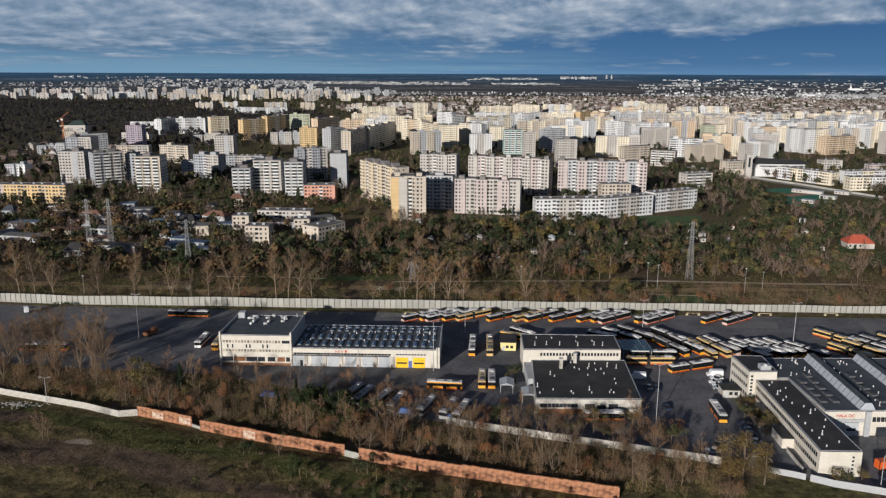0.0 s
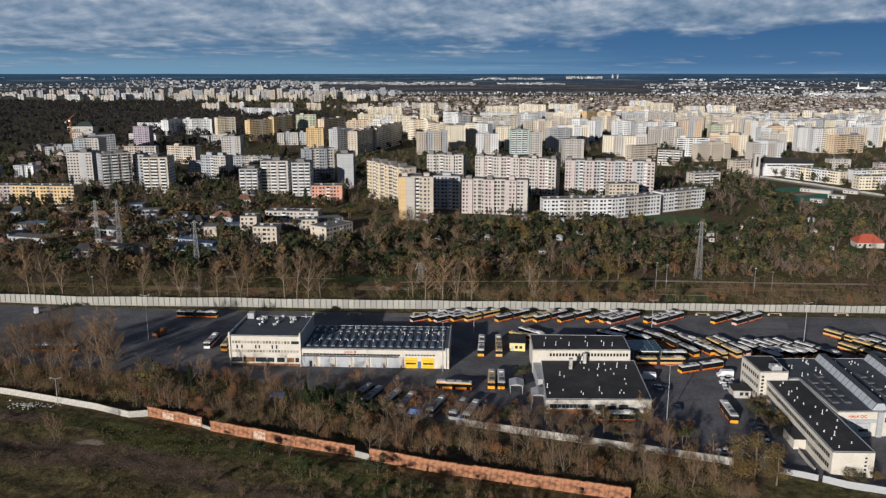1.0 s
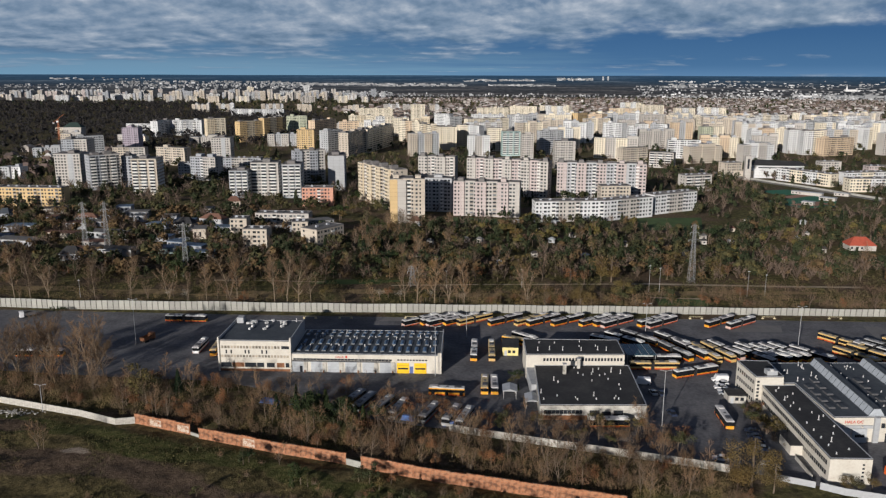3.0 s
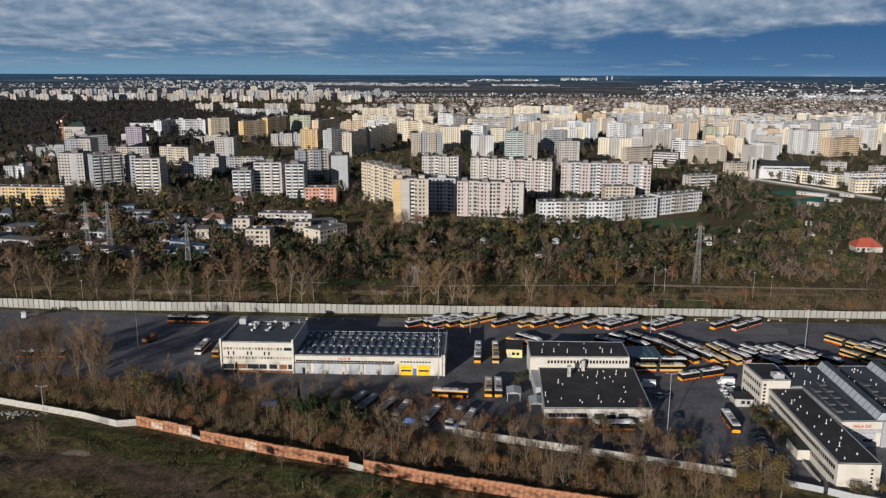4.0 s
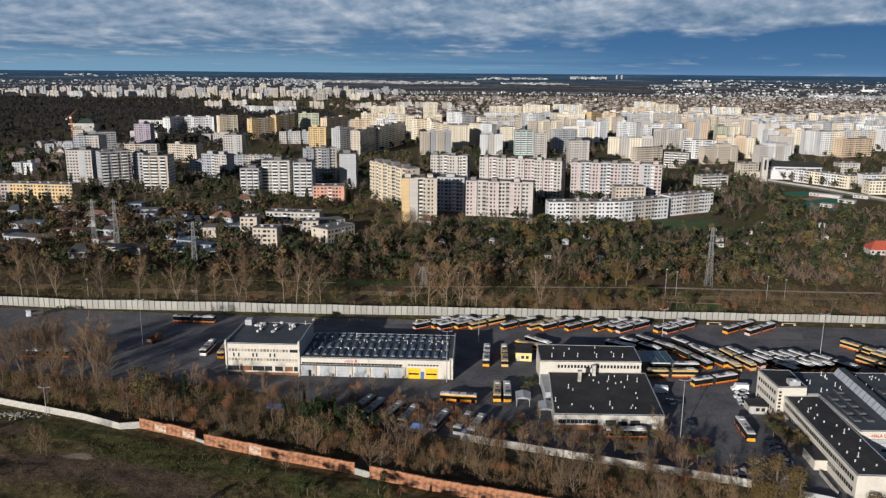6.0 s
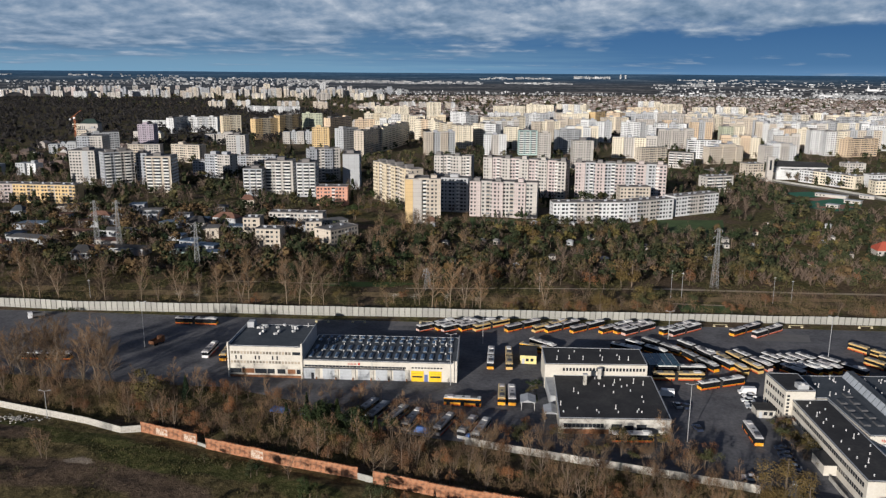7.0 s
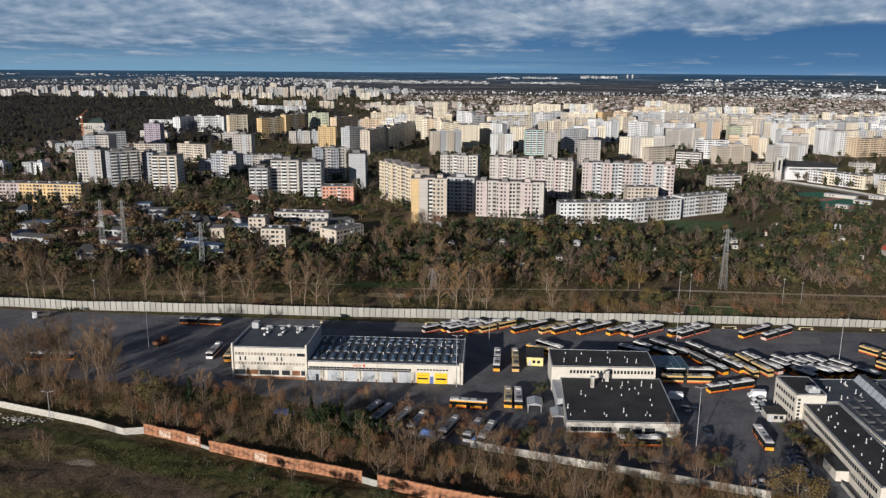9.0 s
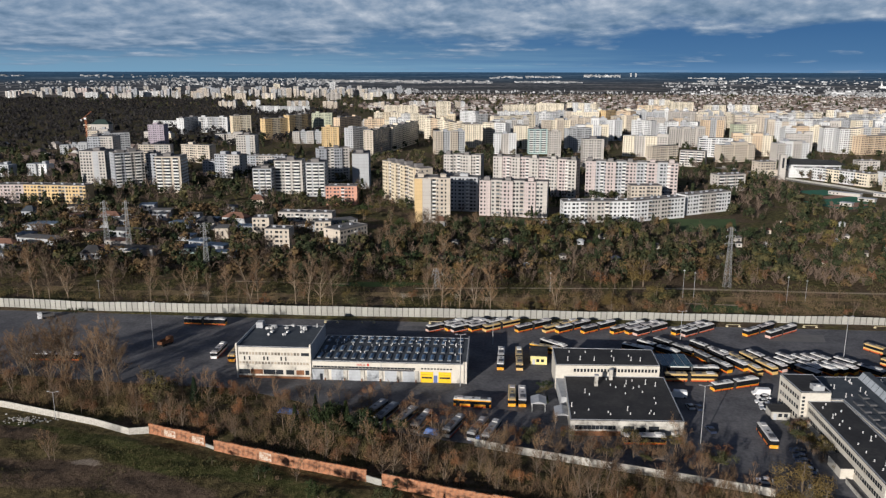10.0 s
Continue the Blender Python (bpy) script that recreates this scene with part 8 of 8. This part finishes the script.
brush_stuff([(122, 340), (240, 335.5), (250, 374), (126, 376)], 260, 0.8, 1.6, 406, "dense reddish-brown brushwood behind the fence", thin=6, mat=RED_BRUSH)
brush_stuff([(-330, 396), (-60, 390), (60, 388), (240, 388), (290, 412), (160, 424), (-60, 420), (-330, 430)], 130, 0.7, 1.3, 402, "leafless brown brushwood along the track", thin=7)
brush_stuff([(-215, 262), (-147, 243), (-114, 232), (-95, 227), (-76, 219.5), (-50, 209), (-28, 202), (-10, 216), (-36, 230), (-57, 246), (-80, 255), (-121, 258), (-163, 264), (-215, 270)], 430, 0.5, 1.15, 403, "low leafless brushwood between yard and walls", thin=4, gaps=-0.25)
brush_stuff([(-22, 199), (0, 191.5), (24, 184.5), (46, 178.5), (78, 176), (80, 192), (52, 200.5), (33, 206), (6, 215), (-8, 219)], 300, 0.45, 1.0, 404, "low leafless brushwood between the walls", thin=4, gaps=-0.25)


# far woods and street trees: uncountable
def leaf_cell(r, n, conifer=False):
    """One unit-high crown of small leaf clumps as loose triangles."""
    lobes = [(r.gauss(0, 0.13), r.gauss(0, 0.13), r.uniform(0.34, 0.78), r.uniform(0.12, 0.24)) for _ in range(6)]
    out = []
    for _ in range(n):
        if conifer:
            f = r.random() ** 0.8
            a, rad = r.uniform(0, 6.283), 0.19 * (1 - f) * math.sqrt(r.uniform(0.3, 1)) + 0.01
            p = Vector((math.cos(a) * rad, math.sin(a) * rad, 0.08 + 0.92 * f))
        else:
            lx, ly, lz, lr = r.choice(lobes)
            way_out = Vector((r.gauss(0, 1), r.gauss(0, 1), r.gauss(0.2, 1))).normalized()
            p = way_out * lr * r.uniform(0.7, 1.05) + Vector((lx, ly, lz))
        n1 = ((Vector((p.x, p.y, 0.05)) if conifer else way_out).normalized() * 1.6 + Vector((r.gauss(0, 0.5), r.gauss(0, 0.5), r.gauss(0, 0.5)))).normalized()
        u = n1.orthogonal().normalized()
        u.rotate(Matrix.Rotation(r.uniform(0, 6.28), 3, n1))
        w = n1.cross(u)
        q = r.uniform(0.6, 1.3) * 0.74 / math.sqrt(n)
        out += [p + u * q * 1.2, p + (w - u * 0.5) * q, p - (w + u * 0.6) * q]
    return np.array(out)


def bare_cell(r, n):
    """One unit-high leafless crown: rising limbs feathered with twigs, as loose triangles."""
    out = []
    limbs = []
    for _ in range(9):
        a, z0 = r.uniform(0, 6.283), r.uniform(0.05, 0.45)
        d = Vector((math.cos(a), math.sin(a), r.uniform(1.2, 2.6))).normalized()
        limbs.append((Vector((0, 0, z0)), d, r.uniform(0.3, 0.62) * (1.1 - z0 * 0.5)))
    for k in range(n):
        o, d, ln = limbs[k % 9]
        first = k < 9
        p = o if first else o + d * ln * r.uniform(0.2, 1.0)
        nd = d * ln if first else (d + Vector((r.gauss(0, 0.6), r.gauss(0, 0.6), r.gauss(0.1, 0.4)))).normalized() * r.uniform(0.10, 0.22)
        side = nd.orthogonal().normalized()
        side.rotate(Matrix.Rotation(r.uniform(0, 6.28), 3, nd.normalized()))
        w = 0.105 / math.sqrt(n)
        out += [p - side * w, p + side * w, p + nd]
    return np.array(out)


def woods(name, poly, count, lo, hi, seed, mix, label, leaves=40, gaps=-1.0):
    """Uncountable trees in one mesh: each is one of a few crowns, turned and sized by chance."""
    r = random.Random(seed)
    xs, ys = [p[0] for p in poly], [p[1] for p in poly]
    mats, cells = [], []
    for mat, form in mix:
        if mat not in mats:
            mats.append(mat)
        cells.append((mats.index(mat), [bare_cell(r, leaves) if form == "bare" else leaf_cell(r, leaves, form == "cone") for _ in range(4)]))
    out, index = [], []
    made = tries = 0
    while made < count and tries < count * 12:
        tries += 1
        x, y = r.uniform(min(xs), max(xs)), r.uniform(min(ys), max(ys))
        if not inside(x, y, poly) or built_on(x, y) or noise.noise(Vector((x * 0.05, y * 0.05, 2))) < gaps:
            continue
        made += 1
        k, forms = r.choice(cells)
        c = forms[made % 4]
        h, a, g = r.uniform(lo, hi), r.uniform(0, 6.283), r.uniform(0.85, 1.3)
        ca, sa = math.cos(a) * h * g, math.sin(a) * h * g
        out.append(np.column_stack((c[:, 0] * ca - c[:, 1] * sa + x, c[:, 0] * sa + c[:, 1] * ca + y, c[:, 2] * h)))
        index.append(np.full(len(c) // 3, k))
    co = np.concatenate(out)
    me = bpy.data.meshes.new(name)
    me.from_pydata(co.tolist(), [], np.arange(len(co)).reshape(-1, 3).tolist())
    for m in mats:
        me.materials.append(m)
    me.polygons.foreach_set("material_index", np.concatenate(index).astype(np.int32))
    return solid(name, me, mats[0], label, "trees", kind="stuff")


MIXED = [(STUFF_TWIG, "bare"), (STUFF_DARK, "cone"), (STUFF_OLIVE, "leaf"), (STUFF_TWIG, "bare"), (STUFF_TWIG, "bare"), (STUFF_TWIG, "bare"), (STUFF_DARK, "leaf")]
BUSHY = [(STUFF_RUST, "leaf"), (STUFF_TWIG, "bare"), (STUFF_TWIG, "bare"), (STUFF_TWIG, "bare"), (STUFF_OLIVE, "leaf"), (STUFF_DARK, "leaf"), (STUFF_TWIG, "bare")]
GARDEN = [(STUFF_DARK, "leaf"), (STUFF_TWIG, "bare"), (STUFF_TWIG, "bare"), (STUFF_OLIVE, "leaf"), (STUFF_TWIG, "bare"), (STUFF_TWIG, "bare"), (STUFF_DARK, "leaf"), (STUFF_DARK, "cone"), (STUFF_OLIVE, "leaf"), (STUFF_TWIG, "bare"), (STUFF_DARK, "leaf"), (STUFF_TWIG, "bare"), (STUFF_OLIVE, "leaf"), (STUFF_RUST, "leaf"), (STUFF_DARK, "leaf"), (STUFF_DARK, "cone"), (STUFF_DARK, "leaf"), (STUFF_TWIG, "bare"), (STUFF_TWIG, "bare"), (STUFF_YELLOW, "leaf")]
woods("street_trees", [(-520, 560), (-60, 560), (0, 600), (160, 640), (420, 640), (760, 900), (1100, 1400), (900, 1750), (150, 1750), (-560, 1000)], 3200, 7, 14, 201, MIXED, "street and courtyard trees between the apartment blocks", 56)
woods("hedges_and_bushes", [(-60, 420), (160, 424), (300, 414), (420, 470), (420, 620), (215, 545), (190, 520), (130, 552), (64, 552), (50, 545), (0, 552), (-30, 540), (-80, 450)], 1700, 3.5, 10.5, 207, GARDEN, "hedges and fruit trees of the allotment gardens", 110, -0.22)
woods("hedges_and_bushes", [(-330, 396), (-60, 390), (240, 388), (290, 412), (160, 424), (-60, 420), (-60, 500), (-130, 590), (-330, 600)], 1500, 4.5, 12, 208, BUSHY, "bushes behind the track", 100, -0.2)
woods("street_trees", [(185, 560), (330, 560), (560, 640), (560, 800), (300, 800), (215, 690)], 640, 6, 12, 202, MIXED, "trees round the church and school", 70)
woods("street_trees", [(-520, 575), (-130, 585), (-90, 600), (60, 590), (150, 640), (420, 640), (420, 900), (-520, 900)], 1400, 6, 13, 209, MIXED, "bare and evergreen courtyard trees below the flats", 110)
FOREST = [(FAR_WOOD, "leaf"), (FAR_WOOD, "bare"), (FAR_WOOD, "bare")]
woods("woodland", [(-560, 1010), (-300, 1080), (-180, 1500), (-330, 2050), (-560, 2300), (-900, 2880), (-1800, 2920), (-1300, 1500), (-900, 1000)], 7500, 9, 15, 203, FOREST, "dark leafless woodland beyond the flats", 26)
woods("woodland", [(-900, 560), (-420, 640), (-480, 900), (-560, 1010), (-900, 1000)], 1200, 8, 14, 204, MIXED, "trees round low houses", 26)
woods("woodland", [(-700, 2050), (300, 1760), (1500, 1800), (2400, 2300), (2600, 3500), (-1500, 3550), (-1500, 2600)], 5200, 8, 14, 205, MIXED, "trees among the far suburban houses", 9)
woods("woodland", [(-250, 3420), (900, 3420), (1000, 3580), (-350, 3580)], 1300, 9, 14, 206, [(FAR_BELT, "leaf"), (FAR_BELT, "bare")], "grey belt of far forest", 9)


def far_houses(poly, count, seed, lo, hi, label):
    r = random.Random(seed)
    xs, ys = [p[0] for p in poly], [p[1] for p in poly]
    s = Shape()
    made = 0
    while made < count:
        x, y = r.uniform(min(xs), max(xs)), r.uniform(min(ys), max(ys))
        if not inside(x, y, poly):
            continue
        made += 1
        w, d, h = r.uniform(7, 15), r.uniform(7, 12), r.uniform(lo, hi)
        a = r.uniform(-0.5, 0.5) + r.choice((0, 1.57))
        c, sn = math.cos(a), math.sin(a)

        def tr(u, v, z):
            return (x + u * c - v * sn, y + u * sn + v * c, z)

        s.add([tr(0, 0, 0), tr(w, 0, 0), tr(w, d, 0), tr(0, d, 0), tr(0, 0, h), tr(w, 0, h), tr(w, d, h), tr(0, d, h)], [(0, 1, 5, 4), (1, 2, 6, 5), (2, 3, 7, 6), (3, 0, 4, 7)])
        s.add([tr(-0.4, -0.4, h), tr(w + 0.4, -0.4, h), tr(w + 0.4, d + 0.4, h), tr(-0.4, d + 0.4, h), tr(w * 0.2, d / 2, h + 3), tr(w * 0.8, d / 2, h + 3)], [(0, 1, 5, 4), (1, 2, 5), (2, 3, 4, 5), (3, 0, 4)])
    solid("suburban_houses", s, FAR_HOUSE, label, "houses", kind="stuff")


far_houses([(-100, 1780), (1250, 1750), (2300, 2300), (2500, 2950), (300, 2950), (-400, 2500)], 3000, 31, 4, 8, "countless pale suburban houses with dark and reddish roofs")
far_houses([(-250, 2950), (900, 2950), (1500, 3590), (-300, 3420)], 900, 34, 4, 8, "far pale suburban houses before the wood")
far_houses([(900, 2950), (2600, 2950), (2700, 3590), (1500, 3590)], 900, 32, 4, 9, "far pale suburban houses")
far_houses([(-900, 1150), (-420, 1150), (-420, 800), (-900, 700)], 70, 33, 4, 7, "low pale houses among woods")


def far_sheds(az0, az1, d0, d1, count, seed, wide, high, strips=1):
    """Pale sheds and blocks of the far plain between two bearings, gathered in strips."""
    r = random.Random(seed)
    s = Shape()
    lines = [r.uniform(d0, d1) for _ in range(strips)]
    for _ in range(count):
        x, y, z = far_spot(r.uniform(az0, az1), r.choice(lines) + r.gauss(0, 0.5))
        w, h = wide * r.uniform(0.35, 1.0) * r.choice((1, 1, 0.5, 1.8)), high * r.uniform(0.7, 1.5)
        a = math.atan2(-x, y)
        c, sn = math.cos(a) * w, math.sin(a) * w
        s.add([(x, y, z - 2), (x + c, y + sn, z - 2), (x + c, y + sn + 9, z - 2), (x, y + 9, z - 2), (x, y, z + h), (x + c, y + sn, z + h), (x + c, y + sn + 9, z + h), (x, y + 9, z + h)],
              [(4, 5, 6, 7), (0, 1, 5, 4), (1, 2, 6, 5), (2, 3, 7, 6), (3, 0, 4, 7)])
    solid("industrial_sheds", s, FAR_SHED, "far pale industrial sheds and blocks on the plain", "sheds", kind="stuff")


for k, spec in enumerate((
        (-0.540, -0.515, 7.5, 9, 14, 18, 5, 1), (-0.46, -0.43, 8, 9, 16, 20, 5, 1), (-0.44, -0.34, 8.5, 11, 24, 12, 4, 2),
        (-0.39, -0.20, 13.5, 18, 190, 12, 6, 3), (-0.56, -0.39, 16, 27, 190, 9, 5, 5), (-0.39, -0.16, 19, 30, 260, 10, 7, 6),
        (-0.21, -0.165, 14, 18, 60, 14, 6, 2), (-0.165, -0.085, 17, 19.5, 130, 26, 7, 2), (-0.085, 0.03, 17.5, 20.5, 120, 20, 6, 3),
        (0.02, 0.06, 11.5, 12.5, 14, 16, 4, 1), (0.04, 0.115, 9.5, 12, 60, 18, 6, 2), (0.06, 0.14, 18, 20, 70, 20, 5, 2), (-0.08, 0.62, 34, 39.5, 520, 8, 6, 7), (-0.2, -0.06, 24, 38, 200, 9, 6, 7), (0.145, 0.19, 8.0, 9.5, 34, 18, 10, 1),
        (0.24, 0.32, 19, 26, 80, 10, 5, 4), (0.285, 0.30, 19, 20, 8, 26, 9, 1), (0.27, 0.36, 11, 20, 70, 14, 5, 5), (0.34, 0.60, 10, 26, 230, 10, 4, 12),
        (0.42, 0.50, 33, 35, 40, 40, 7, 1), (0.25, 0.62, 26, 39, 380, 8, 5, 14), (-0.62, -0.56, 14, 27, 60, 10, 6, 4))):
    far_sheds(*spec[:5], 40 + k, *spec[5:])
for az in (0.203, 0.209):
    x, y, z = far_spot(az, 9)
    solid("tower_block", Shape().bevel_box(-4, -4, -2, 4, 4, 22, 0.3), PLASTER["grey"], "far grey tower block on the plain", "tower block", m=pose(x, y, z))
far_x, far_y, far_z = far_spot(0.4745, 24)
root = thing("far_church", pose(far_x, far_y, far_z, 0, 0, -27), "white far church with a slender spire", "church")
part("nave", Shape().box(0, 0, -3, 48, 14, 9), PLASTER["bright"], root)
part("spire", Shape().add([(0, -1, 9.002), (9, -1, 9.002), (9, 10, 9.002), (0, 10, 9.002), (4.5, 4.5, 30)], [(0, 1, 4), (1, 2, 4), (2, 3, 4), (3, 0, 4)]), PLASTER["bright"], root)


# grass tufts and litter on the rough ground near the camera
def tufts(name, poly, count, seed, lo, hi, label, thin=0.02):
    r = np.random.RandomState(seed)
    xs, ys = [p[0] for p in poly], [p[1] for p in poly]
    s = Shape()
    made = 0
    while made < count:
        x, y = r.uniform(min(xs), max(xs)), r.uniform(min(ys), max(ys))
        if not inside(x, y, poly) or noise.noise(Vector((x * 0.06, y * 0.06, 3))) < thin:
            continue
        made += 1
        z = swell(x, y)
        for _ in range(5):
            a, ln = r.uniform(0, 6.283), r.uniform(lo, hi)
            dx, dy = math.cos(a) * ln * 0.6, math.sin(a) * ln * 0.6
            px, py = x + r.uniform(-0.5, 0.5), y + r.uniform(-0.5, 0.5)
            s.add([(px - dy * 0.35, py + dx * 0.35, z), (px + dy * 0.35, py - dx * 0.35, z), (px + dx, py + dy, z + ln)], [(0, 1, 2)])
    solid(name, s, TUFT, label, "grass", kind="stuff")


tufts("grass_tufts", [(-150, 130), (60, 130), (46, 174), (0, 186), (-50, 202), (-96, 222), (-148, 238), (-210, 250), (-210, 140)], 5200, 301, 0.15, 0.5, "dry grass tufts and weeds on the rough field")
tufts("weeds", [(-150, 130), (60, 130), (46, 174), (0, 186), (-50, 202), (-96, 222), (-148, 238), (-210, 250), (-210, 140)], 3000, 304, 0.2, 0.55, "weeds in clumps on the rough field", 0.14)
tufts("grass_tufts", [(-215, 262), (-147, 243), (-95, 227), (-50, 209), (-28, 202), (0, 191), (46, 178.5), (78, 176), (74, 195), (6, 216), (-33, 230), (-80, 257), (-163, 267)], 3500, 302, 0.2, 0.6, "dry grass and litter in the thicket")
tufts("grass_tufts", [(-330, 356), (-98, 343), (98, 339.5), (230, 335), (240, 410), (-330, 425)], 6000, 303, 0.4, 1.0, "dry grass behind the fence")
